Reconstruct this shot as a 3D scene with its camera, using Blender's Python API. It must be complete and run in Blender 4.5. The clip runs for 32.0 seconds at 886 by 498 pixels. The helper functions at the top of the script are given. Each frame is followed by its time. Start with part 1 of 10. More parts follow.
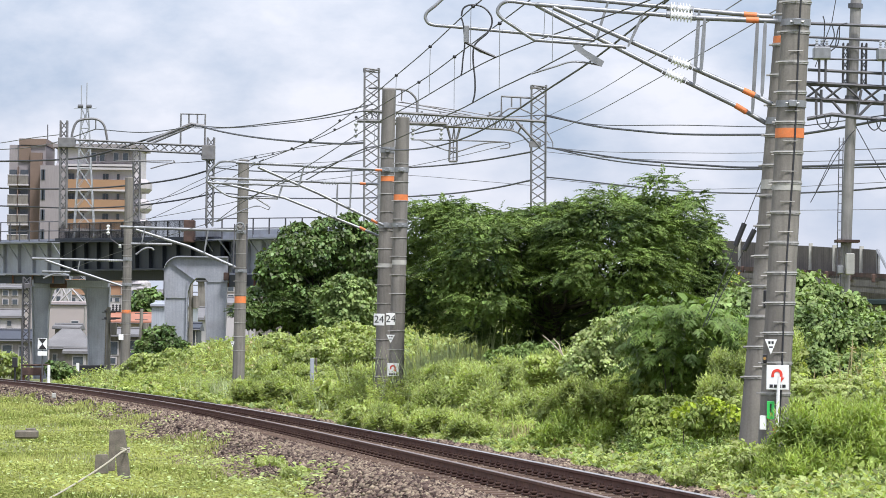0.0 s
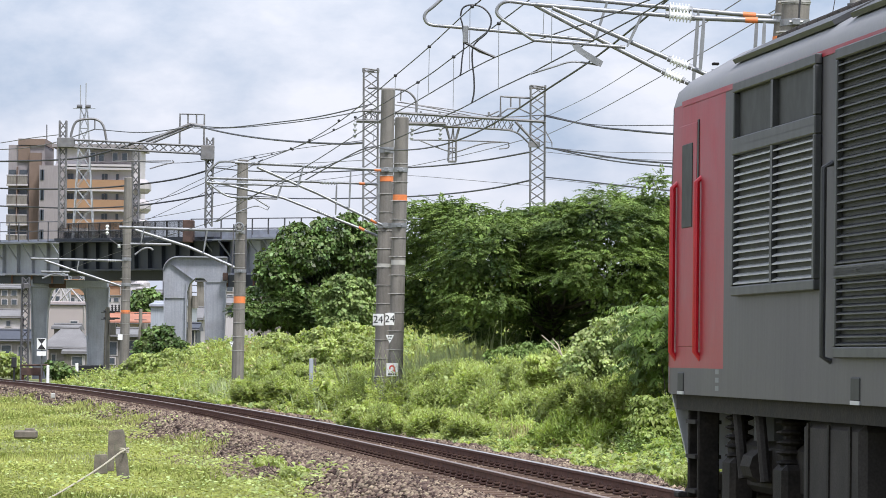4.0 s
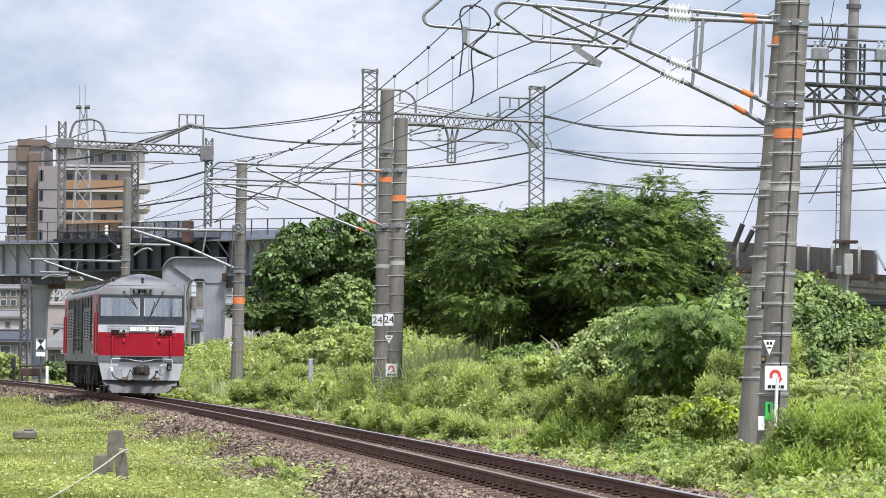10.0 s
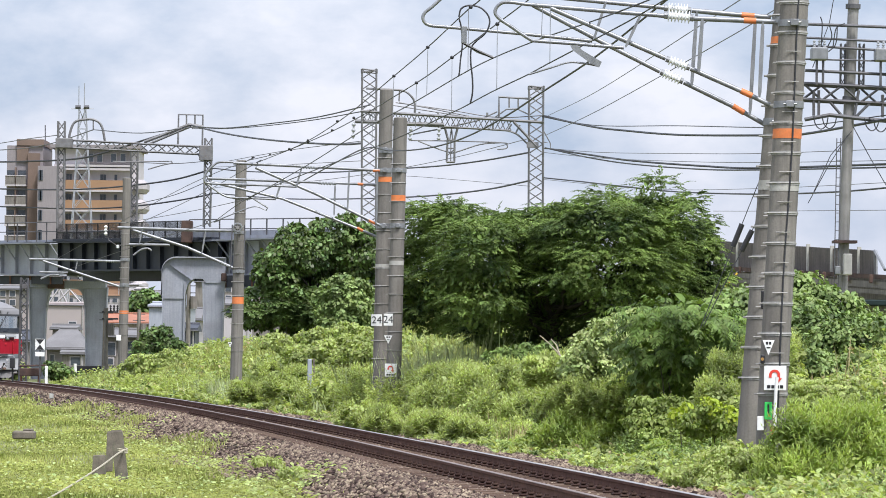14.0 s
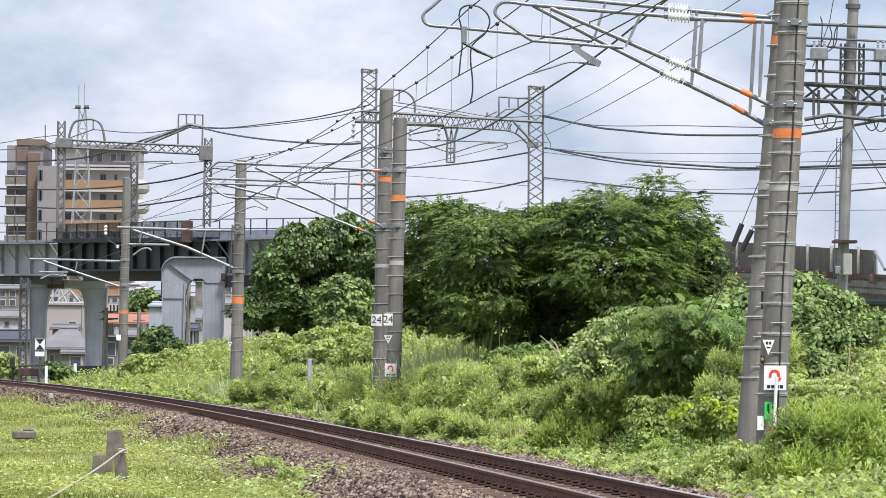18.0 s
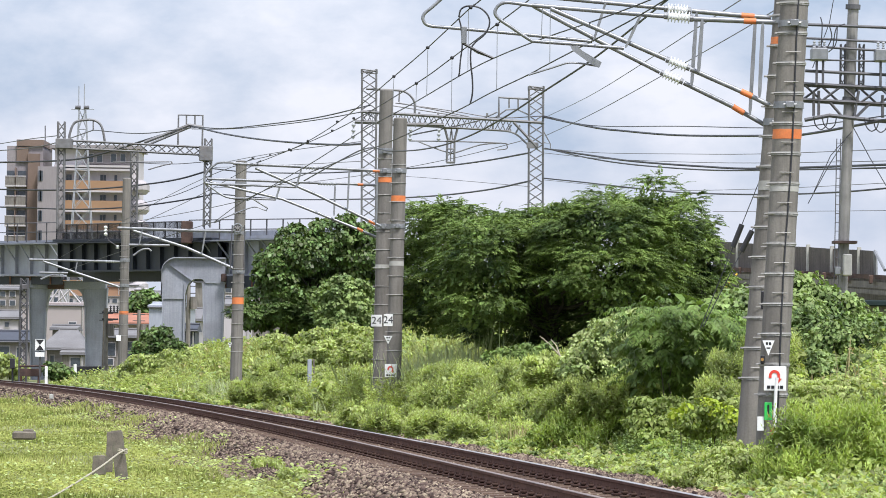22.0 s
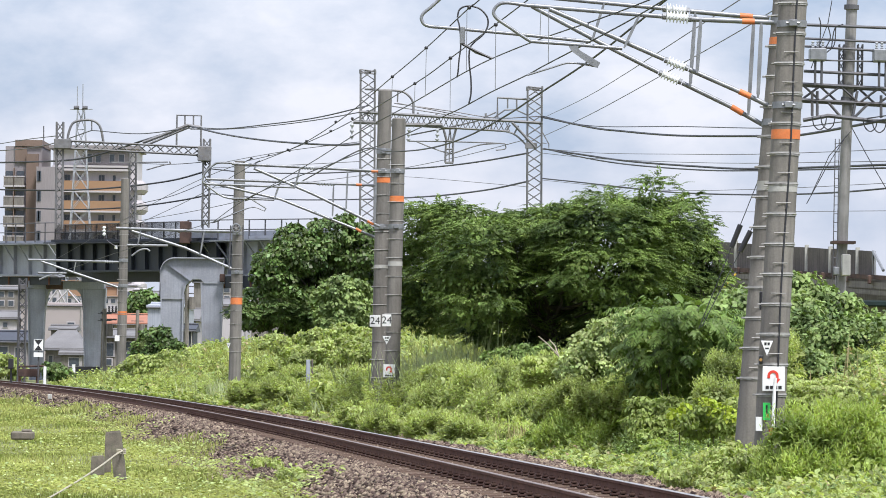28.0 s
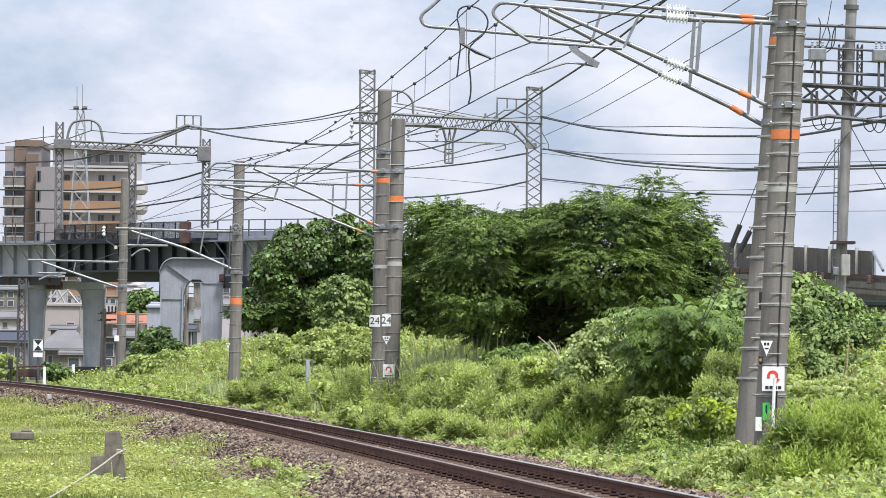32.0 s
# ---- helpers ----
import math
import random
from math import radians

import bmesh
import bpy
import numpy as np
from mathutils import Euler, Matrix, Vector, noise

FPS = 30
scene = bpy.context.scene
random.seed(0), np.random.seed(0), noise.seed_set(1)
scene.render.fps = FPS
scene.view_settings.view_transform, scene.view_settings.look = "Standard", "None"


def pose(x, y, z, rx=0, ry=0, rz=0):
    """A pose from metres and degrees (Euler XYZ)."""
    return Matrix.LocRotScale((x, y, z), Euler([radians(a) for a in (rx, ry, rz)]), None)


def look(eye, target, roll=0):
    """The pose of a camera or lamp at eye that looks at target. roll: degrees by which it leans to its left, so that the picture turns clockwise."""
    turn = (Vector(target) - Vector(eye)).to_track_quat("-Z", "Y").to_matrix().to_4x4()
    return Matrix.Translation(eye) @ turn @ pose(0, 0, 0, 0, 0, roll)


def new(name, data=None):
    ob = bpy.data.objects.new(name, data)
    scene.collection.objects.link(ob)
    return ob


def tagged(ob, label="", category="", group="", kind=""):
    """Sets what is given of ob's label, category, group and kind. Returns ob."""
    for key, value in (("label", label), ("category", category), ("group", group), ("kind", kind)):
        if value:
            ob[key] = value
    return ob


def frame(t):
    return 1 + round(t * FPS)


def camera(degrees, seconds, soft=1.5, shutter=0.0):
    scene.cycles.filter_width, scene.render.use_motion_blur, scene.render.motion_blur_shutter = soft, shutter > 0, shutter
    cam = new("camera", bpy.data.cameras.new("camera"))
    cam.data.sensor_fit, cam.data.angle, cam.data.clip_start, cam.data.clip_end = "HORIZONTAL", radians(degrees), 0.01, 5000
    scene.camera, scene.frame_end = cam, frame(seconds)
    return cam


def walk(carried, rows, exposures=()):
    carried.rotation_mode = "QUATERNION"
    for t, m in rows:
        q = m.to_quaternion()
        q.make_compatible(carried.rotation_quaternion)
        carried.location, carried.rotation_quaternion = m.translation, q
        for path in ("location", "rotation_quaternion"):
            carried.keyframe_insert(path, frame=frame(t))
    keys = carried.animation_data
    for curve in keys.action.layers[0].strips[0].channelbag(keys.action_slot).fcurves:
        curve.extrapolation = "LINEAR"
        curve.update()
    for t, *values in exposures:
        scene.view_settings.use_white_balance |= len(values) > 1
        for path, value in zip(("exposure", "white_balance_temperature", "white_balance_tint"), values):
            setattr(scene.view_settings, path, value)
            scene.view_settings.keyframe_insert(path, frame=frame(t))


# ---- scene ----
EYE, ROLL = (0, 0, 1.357), 0.686
cam = camera(11.579, 32.0, soft=0.9)
walk(cam, [
    (0, look(EYE, (-0.0373, 100, 3.8378), ROLL)),
    (2, look(EYE, (-0.0334, 100, 3.8379), ROLL)),
    (3.5, look(EYE, (-0.0205, 100, 3.8393), ROLL)),
    (5.5, look(EYE, (-0.0115, 100, 3.8459), ROLL)),
    (8, look(EYE, (-0.0026, 100, 3.8512), ROLL)),
    (11, look(EYE, (0.0039, 100, 3.8538), ROLL)),
    (13, look(EYE, (0.0155, 100, 3.8540), ROLL)),
    (16.5, look(EYE, (0.0195, 100, 3.8488), ROLL)),
    (19, look(EYE, (0.0194, 100, 3.8527), ROLL)),
    (22, look(EYE, (0.0193, 100, 3.8631), ROLL)),
    (25.5, look(EYE, (0.0373, 100, 3.8698), ROLL)),
    (29, look(EYE, (0.0567, 100, 3.8687), ROLL)),
    (32, look(EYE, (0.0606, 100, 3.8713), ROLL)),
], exposures=((0, 0.12, 6150, 12), (32, 0.12, 6150, 12)))

# ---- light: bright overcast summer day ----
SUN_AZ, SUN_EL = radians(150), radians(60)


def make_world():
    w = bpy.data.worlds.new("sky")
    scene.world = w
    w.use_nodes = True
    nt = w.node_tree
    n, l = nt.nodes, nt.links
    n.clear()
    out, bg = n.new("ShaderNodeOutputWorld"), n.new("ShaderNodeBackground")
    sky = n.new("ShaderNodeTexSky")
    sky.sky_type, sky.sun_disc = "NISHITA", False
    sky.sun_elevation, sky.sun_rotation = SUN_EL, SUN_AZ
    sky.air_density, sky.dust_density = 1.3, 2.5
    co = n.new("ShaderNodeTexCoord")
    mp = n.new("ShaderNodeMapping")
    mp.inputs["Scale"].default_value = (1.0, 1.0, 1.9)
    mp.inputs["Location"].default_value = (3.1, 0.4, 0.27)
    n1, n2 = n.new("ShaderNodeTexNoise"), n.new("ShaderNodeTexNoise")
    n1.inputs["Scale"].default_value, n1.inputs["Detail"].default_value, n1.inputs["Roughness"].default_value = 17.0, 8.0, 0.56
    n2.inputs["Scale"].default_value, n2.inputs["Detail"].default_value, n2.inputs["Roughness"].default_value = 3.5, 3.0, 0.5
    n1.inputs["Distortion"].default_value = 0.0
    mix = n.new("ShaderNodeMath")
    mix.operation = "MULTIPLY_ADD"
    mix.inputs[1].default_value = 0.45
    r1, r2 = n.new("ShaderNodeValToRGB"), n.new("ShaderNodeValToRGB")
    r1.color_ramp.elements[0].position, r1.color_ramp.elements[1].position = 0.33, 0.60
    r1.color_ramp.elements[0].color, r1.color_ramp.elements[1].color = (0, 0, 0, 1), (1, 1, 1, 1)
    # cloud brightness: a little more light overhead than at the horizon
    sep = n.new("ShaderNodeSeparateXYZ")
    up = n.new("ShaderNodeMapRange")
    up.inputs["From Min"].default_value, up.inputs["From Max"].default_value = 0.03, 0.7
    up.inputs["To Min"].default_value, up.inputs["To Max"].default_value = 1.0, 1.7
    cloud = n.new("ShaderNodeMixRGB")
    cloud.inputs[1].default_value = (0.45, 0.545, 0.69, 1)
    cloud.inputs[2].default_value = (0.90, 0.90, 0.95, 1)
    thin = n.new("ShaderNodeMixRGB")
    thin.inputs[0].default_value = 0.86
    sc = n.new("ShaderNodeVectorMath")
    sc.operation = "SCALE"
    sc.inputs["Scale"].default_value = 0.11
    br = n.new("ShaderNodeVectorMath")
    br.operation = "SCALE"
    # paler haze close to the horizon
    hz = n.new("ShaderNodeMapRange")
    hz.inputs["From Min"].default_value, hz.inputs["From Max"].default_value = 0.0, 0.055
    hz.inputs["To Min"].default_value, hz.inputs["To Max"].default_value = 0.9, 0.0
    haze = n.new("ShaderNodeMixRGB")
    haze.inputs[2].default_value = (0.80, 0.82, 0.90, 1)
    l.new(co.outputs["Generated"], mp.inputs[0])
    l.new(mp.outputs[0], n1.inputs[0])
    l.new(mp.outputs[0], n2.inputs[0])
    l.new(n2.outputs[0], mix.inputs[0])
    l.new(n1.outputs[0], mix.inputs[2])
    mix.inputs[1].default_value = 0.6
    sub = n.new("ShaderNodeMath")
    sub.operation = "SUBTRACT"
    sub.inputs[1].default_value = 0.32
    l.new(mix.outputs[0], sub.inputs[0])
    l.new(sub.outputs[0], r1.inputs[0])
    l.new(r1.outputs[0], cloud.inputs[0])
    l.new(co.outputs["Generated"], sep.inputs[0])
    l.new(sep.outputs[2], up.inputs[0])
    l.new(sep.outputs[2], hz.inputs[0])
    l.new(hz.outputs[0], haze.inputs[0])
    l.new(cloud.outputs[0], haze.inputs[1])
    l.new(haze.outputs[0], br.inputs[0])
    l.new(up.outputs[0], br.inputs["Scale"])
    l.new(sky.outputs[0], sc.inputs[0])
    l.new(sc.outputs[0], thin.inputs[1])
    l.new(br.outputs[0], thin.inputs[2])
    l.new(thin.outputs[0], bg.inputs[0])
    bg.inputs[1].default_value = 1.0
    l.new(bg.outputs[0], out.inputs[0])


make_world()
sun = new("sun", bpy.data.lights.new("sun", "SUN"))
sun.data.energy, sun.data.angle, sun.data.color = 4.9, radians(13), (1.0, 0.96, 0.90)
sun.matrix_world = look((0, 0, 60), (60 * math.cos(SUN_EL) * -math.sin(SUN_AZ), 60 * math.cos(SUN_EL) * -math.cos(SUN_AZ), 60 - 60 * math.sin(SUN_EL)))


# ---- materials ----
def mat(name, col, rough=0.6, metal=0.0, scale=6.0, var=0.18, bump=0.15, fine=60.0, tint=None, spots=None, obj_var=0.0, isl_var=0.0, leaf=0.0, spec=0.5, streak=0.0):
    """A surface with grain at two scales. spots: (colour, amount, scale) of stains; streak: upright weathering."""
    m = bpy.data.materials.new(name)
    m.use_nodes = True
    nt = m.node_tree
    n, l = nt.nodes, nt.links
    b = n["Principled BSDF"]
    b.inputs["Roughness"].default_value, b.inputs["Metallic"].default_value = rough, metal
    b.inputs["Specular IOR Level"].default_value = 0.22 if leaf and spec == 0.5 else spec
    co = n.new("ShaderNodeTexCoord")
    a1, a2 = n.new("ShaderNodeTexNoise"), n.new("ShaderNodeTexNoise")
    a1.inputs["Scale"].default_value, a1.inputs["Detail"].default_value = scale, 5
    a2.inputs["Scale"].default_value, a2.inputs["Detail"].default_value = fine, 3
    l.new(co.outputs["Object"], a1.inputs[0])
    l.new(co.outputs["Object"], a2.inputs[0])
    dark = [c * (1 - var) for c in col]
    lite = list(tint) if tint else [min(1, c * (1 + var)) for c in col]
    rp = n.new("ShaderNodeValToRGB")
    rp.color_ramp.elements[0].position, rp.color_ramp.elements[1].position = 0.32, 0.68
    rp.color_ramp.elements[0].color, rp.color_ramp.elements[1].color = (*dark, 1), (*lite, 1)
    l.new(a1.outputs[0], rp.inputs[0])
    last = rp.outputs[0]
    f = n.new("ShaderNodeMapRange")
    f.inputs["From Min"].default_value, f.inputs["From Max"].default_value = 0.3, 0.7
    f.inputs["To Min"].default_value, f.inputs["To Max"].default_value = 1 - var * 0.6, 1 + var * 0.6
    l.new(a2.outputs[0], f.inputs[0])
    mul = n.new("ShaderNodeVectorMath")
    mul.operation = "SCALE"
    l.new(last, mul.inputs[0])
    l.new(f.outputs[0], mul.inputs["Scale"])
    last = mul.outputs[0]
    if streak:
        mp = n.new("ShaderNodeMapping")
        mp.inputs["Scale"].default_value = (9, 9, 0.5)
        l.new(co.outputs["Object"], mp.inputs[0])
        s = n.new("ShaderNodeTexNoise")
        s.inputs["Scale"].default_value, s.inputs["Detail"].default_value = 1.6, 4
        l.new(mp.outputs[0], s.inputs[0])
        sr = n.new("ShaderNodeMapRange")
        sr.inputs["From Min"].default_value, sr.inputs["From Max"].default_value = 0.42, 0.72
        sr.inputs["To Min"].default_value, sr.inputs["To Max"].default_value = 1.0, 1 - streak
        l.new(s.outputs[0], sr.inputs[0])
        m2 = n.new("ShaderNodeVectorMath")
        m2.operation = "SCALE"
        l.new(last, m2.inputs[0])
        l.new(sr.outputs[0], m2.inputs["Scale"])
        last = m2.outputs[0]
    if spots:
        sc, amt, ss = spots
        s = n.new("ShaderNodeTexNoise")
        s.inputs["Scale"].default_value, s.inputs["Detail"].default_value = ss, 6
        l.new(co.outputs["Object"], s.inputs[0])
        sr = n.new("ShaderNodeMapRange")
        sr.inputs["From Min"].default_value, sr.inputs["From Max"].default_value = 0.5, 0.68
        sr.inputs["To Min"].default_value, sr.inputs["To Max"].default_value = 0.0, amt
        l.new(s.outputs[0], sr.inputs[0])
        mx = n.new("ShaderNodeMixRGB")
        mx.inputs[2].default_value = (*sc, 1)
        l.new(sr.outputs[0], mx.inputs[0])
        l.new(last, mx.inputs[1])
        last = mx.outputs[0]
    if obj_var or isl_var:
        src = n.new("ShaderNodeObjectInfo").outputs["Random"] if obj_var else n.new("ShaderNodeNewGeometry").outputs["Random Per Island"]
        v = obj_var or isl_var
        hs = n.new("ShaderNodeHueSaturation")
        for key, lo, hi in (("Hue", 0.5 - 0.05 * v, 0.5 + 0.03 * v), ("Value", 1 - v, 1 + v)):
            r = n.new("ShaderNodeMapRange")
            r.inputs["To Min"].default_value, r.inputs["To Max"].default_value = lo, hi
            l.new(src, r.inputs[0])
            l.new(r.outputs[0], hs.inputs[key])
        l.new(last, hs.inputs["Color"])
        last = hs.outputs[0]
    l.new(last, b.inputs["Base Color"])
    rv = n.new("ShaderNodeMapRange")
    rv.inputs["To Min"].default_value, rv.inputs["To Max"].default_value = max(0.03, rough - 0.12), min(1, rough + 0.12)
    l.new(a1.outputs[0], rv.inputs[0])
    l.new(rv.outputs[0], b.inputs["Roughness"])
    if bump:
        bp = n.new("ShaderNodeBump")
        bp.inputs["Strength"].default_value, bp.inputs["Distance"].default_value = bump, 0.01
        l.new(a2.outputs[0], bp.inputs["Height"])
        l.new(bp.outputs[0], b.inputs["Normal"])
    if leaf:
        tr = n.new("ShaderNodeBsdfTranslucent")
        br = n.new("ShaderNodeVectorMath")
        br.operation = "MULTIPLY"
        br.inputs[1].default_value = (1.25, 1.3, 0.6)
        l.new(last, br.inputs[0])
        l.new(br.outputs[0], tr.inputs[0])
        ms = n.new("ShaderNodeMixShader")
        ms.inputs[0].default_value = leaf
        l.new(b.outputs[0], ms.inputs[1])
        l.new(tr.outputs[0], ms.inputs[2])
        l.new(ms.outputs[0], n["Material Output"].inputs[0])
    return m


def glass(name, tint=(0.75, 0.8, 0.82), rough=0.02, clear=0.75, coat=0.0):
    m = bpy.data.materials.new(name)
    m.use_nodes = True
    n, l = m.node_tree.nodes, m.node_tree.links
    n.clear()
    out, mx, fr = n.new("ShaderNodeOutputMaterial"), n.new("ShaderNodeMixShader"), n.new("ShaderNodeFresnel")
    tr, gl = n.new("ShaderNodeBsdfTransparent"), n.new("ShaderNodeBsdfGlossy")
    tr.inputs[0].default_value = (*[c * clear for c in tint], 1)
    gl.inputs["Roughness"].default_value = rough
    gl.inputs["Color"].default_value = (0.86, 0.86, 0.84, 1)
    fr.inputs[0].default_value = 1.75
    ad = n.new("ShaderNodeMath")
    ad.operation, ad.use_clamp = "ADD", True
    ad.inputs[1].default_value = coat
    l.new(fr.outputs[0], ad.inputs[0])
    l.new(ad.outputs[0], mx.inputs[0])
    l.new(tr.outputs[0], mx.inputs[1])
    l.new(gl.outputs[0], mx.inputs[2])
    l.new(mx.outputs[0], out.inputs[0])
    return m


M_GROUND = mat("soil_and_turf", (0.13, 0.15, 0.045), 0.95, scale=0.9, var=0.35, fine=14, bump=0.6, tint=(0.23, 0.24, 0.08))
# bed much darker than its stones: shade of the gaps put into the colour
M_BALLAST = mat("ballast_bed_gap_shade", (0.044, 0.033, 0.026), 0.95, scale=3, var=0.35, fine=22, bump=1.0, spec=0.1)
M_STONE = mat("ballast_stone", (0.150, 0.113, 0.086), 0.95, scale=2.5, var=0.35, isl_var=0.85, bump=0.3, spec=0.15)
M_RAIL = mat("rusty_rail", (0.122, 0.066, 0.050), 0.9, scale=5, var=0.25, fine=40, bump=0.2, spec=0.12)
M_RAILTOP = mat("polished_rail_head", (0.56, 0.51, 0.47), 0.38, metal=1.0, scale=3, var=0.08, bump=0.03)
M_RAILDULL = mat("dull_brown_rail_head", (0.22, 0.165, 0.14), 0.5, metal=0.4, scale=3, var=0.15, bump=0.05)
M_SLEEPER = mat("weathered_concrete_sleeper", (0.13, 0.09, 0.068), 0.95, scale=4, var=0.2, obj_var=0.15, spec=0.15)
M_CLIP = mat("rusty_clip", (0.050, 0.030, 0.024), 0.9, scale=20, var=0.2, obj_var=0.2, spec=0.12)
M_POLE = mat("weathered_concrete", (0.215, 0.198, 0.175), 0.9, scale=1.5, var=0.16, fine=45, streak=0.32, spots=((0.11, 0.10, 0.09), 0.55, 1.1), bump=0.2)
M_POLEDARK = mat("grimy_concrete", (0.188, 0.174, 0.156), 0.9, scale=1.2, var=0.18, fine=40, streak=0.3, spots=((0.10, 0.092, 0.084), 0.5, 0.9), bump=0.2)
M_STEEL = mat("galvanised_steel", (0.25, 0.255, 0.265), 0.42, metal=0.45, scale=7, var=0.16, bump=0.05)
M_TOWER = mat("dull_grey_steel", (0.088, 0.087, 0.095), 0.65, metal=0.15, scale=3, var=0.22, bump=0.1, spots=((0.10, 0.075, 0.06), 0.3, 2.0))
M_GANTRY = mat("weathered_gantry_steel", (0.17, 0.168, 0.172), 0.6, metal=0.2, scale=3, var=0.22, bump=0.1, spots=((0.13, 0.10, 0.08), 0.3, 2.0))
M_ORANGE = mat("orange_paint", (0.66, 0.19, 0.055), 0.6, scale=5, var=0.14, bump=0.05, spots=((0.5, 0.22, 0.1), 0.5, 9))
M_YELLOW = mat("yellow_paint", (0.62, 0.42, 0.04), 0.6, scale=5, var=0.14, bump=0.05)
M_AMBER = mat("dull_amber_lens", (0.35, 0.20, 0.06), 0.3, var=0.1, bump=0.0)
M_WHITE = mat("white_enamel", (0.80, 0.80, 0.79), 0.45, scale=5, var=0.05, bump=0.03, spots=((0.55, 0.52, 0.47), 0.35, 4))
M_RED = mat("red_enamel", (0.62, 0.05, 0.03), 0.45, var=0.08, bump=0.02)
M_BLACK = mat("black_plastic", (0.018, 0.017, 0.02), 0.5, var=0.2, bump=0.05)
M_GREENTAG = mat("green_enamel", (0.05, 0.55, 0.10), 0.45, var=0.05, bump=0.02)
M_CERAMIC = mat("white_porcelain", (0.78, 0.79, 0.78), 0.18, var=0.04, bump=0.0)
M_WIRE = mat("dark_cable", (0.045, 0.045, 0.05), 0.55, metal=0.3, var=0.15, bump=0.0)
M_THINWIRE = mat("copper_wire_dulled", (0.12, 0.115, 0.115), 0.5, metal=0.4, var=0.1, bump=0.0)
M_RUST = mat("rusted_steel", (0.13, 0.06, 0.04), 0.85, scale=3, var=0.35, bump=0.4, tint=(0.24, 0.12, 0.08))
M_BRIDGE = mat("blue_grey_bridge_paint", (0.29, 0.302, 0.345), 0.55, scale=0.8, var=0.13, fine=12, streak=0.13, bump=0.05, spots=((0.16, 0.14, 0.13), 0.3, 0.9))
M_BRIDGEDARK = mat("black_bridge_paint", (0.026, 0.031, 0.042), 0.6, scale=0.8, var=0.35, fine=30, bump=0.08, streak=0.3, spec=0.2)
M_STRAP = mat("perforated_steel_strap", (0.30, 0.29, 0.275), 0.6, metal=0.1, scale=12, var=0.15, bump=0.05)
M_BARRIER = mat("rain_streaked_brown_grey_panel", (0.125, 0.108, 0.098), 0.9, scale=0.7, var=0.3, fine=18, streak=0.5, bump=0.2, spots=((0.07, 0.055, 0.048), 0.6, 0.8))
M_WALL = mat("stained_concrete_panel", (0.185, 0.168, 0.152), 0.9, scale=1.0, var=0.22, fine=25, streak=0.45, bump=0.2)
M_CLOVER = mat("clover_leaf", (0.225, 0.265, 0.055), 0.55, scale=0.5, var=0.35, isl_var=0.25, leaf=0.28, bump=0.0, tint=(0.36, 0.395, 0.105))
M_POST = mat("old_concrete_post", (0.145, 0.125, 0.10), 0.95, scale=8, var=0.25, fine=50, bump=0.5, spots=((0.12, 0.13, 0.08), 0.5, 7))
M_ROPE = mat("frayed_rope", (0.36, 0.33, 0.25), 0.95, scale=40, var=0.3, bump=0.5)
M_BARK = mat("bark", (0.05, 0.042, 0.034), 0.95, scale=12, var=0.3, bump=0.8)
M_DEAD = mat("dead_wood", (0.42, 0.36, 0.28), 0.9, scale=12, var=0.2, bump=0.3)
M_LEAF_TREE = mat("tree_leaf", (0.046, 0.090, 0.027), 0.55, scale=1.3, var=0.42, isl_var=0.32, leaf=0.12, bump=0.0, tint=(0.228, 0.325, 0.080))
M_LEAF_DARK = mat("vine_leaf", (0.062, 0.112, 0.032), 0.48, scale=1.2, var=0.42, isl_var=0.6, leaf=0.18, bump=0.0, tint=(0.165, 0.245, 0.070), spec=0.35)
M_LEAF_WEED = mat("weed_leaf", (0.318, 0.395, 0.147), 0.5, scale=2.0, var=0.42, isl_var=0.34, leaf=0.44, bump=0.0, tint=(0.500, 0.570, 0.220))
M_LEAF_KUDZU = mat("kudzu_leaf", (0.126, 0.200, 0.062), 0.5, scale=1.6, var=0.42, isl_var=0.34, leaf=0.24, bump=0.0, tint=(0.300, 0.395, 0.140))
M_LEAF_FERN = mat("feathery_leaf", (0.200, 0.268, 0.070), 0.5, scale=1.6, var=0.42, isl_var=0.30, leaf=0.33, bump=0.0, tint=(0.350, 0.430, 0.130))
M_INSGREY = mat("dusty_grey_porcelain", (0.36, 0.37, 0.39), 0.35, var=0.1, bump=0.0)
M_RUSTDARK = mat("dark_rusted_steel", (0.062, 0.036, 0.030), 0.85, scale=3, var=0.35, bump=0.4, tint=(0.11, 0.065, 0.05))
M_LEAF_BRIGHT = mat("fresh_weed_leaf", (0.285, 0.39, 0.112), 0.5, scale=2.0, var=0.3, isl_var=0.30, leaf=0.44, bump=0.0, tint=(0.45, 0.54, 0.155))
M_LEAF_SUMAC = mat("pinnate_shrub_leaf", (0.078, 0.140, 0.034), 0.5, scale=1.6, var=0.42, isl_var=0.28, leaf=0.22, bump=0.0, tint=(0.200, 0.295, 0.070))
M_LEAF_PALE = mat("pale_leaf", (0.30, 0.40, 0.13), 0.55, scale=2.0, var=0.42, isl_var=0.35, leaf=0.3, bump=0.0, tint=(0.52, 0.60, 0.27))
M_LEAF_YELLOW = mat("yellow_green_leaf", (0.34, 0.42, 0.05), 0.5, scale=1.5, var=0.2, isl_var=0.25, leaf=0.38, bump=0.0)
M_GRASS = mat("grass_blade", (0.24, 0.30, 0.070), 0.7, scale=0.45, var=0.35, isl_var=0.36, leaf=0.25, bump=0.0, tint=(0.44, 0.46, 0.16))
M_REED = mat("reed_blade", (0.42, 0.48, 0.26), 0.65, scale=0.5, var=0.25, isl_var=0.35, leaf=0.3, bump=0.0, tint=(0.54, 0.60, 0.36))
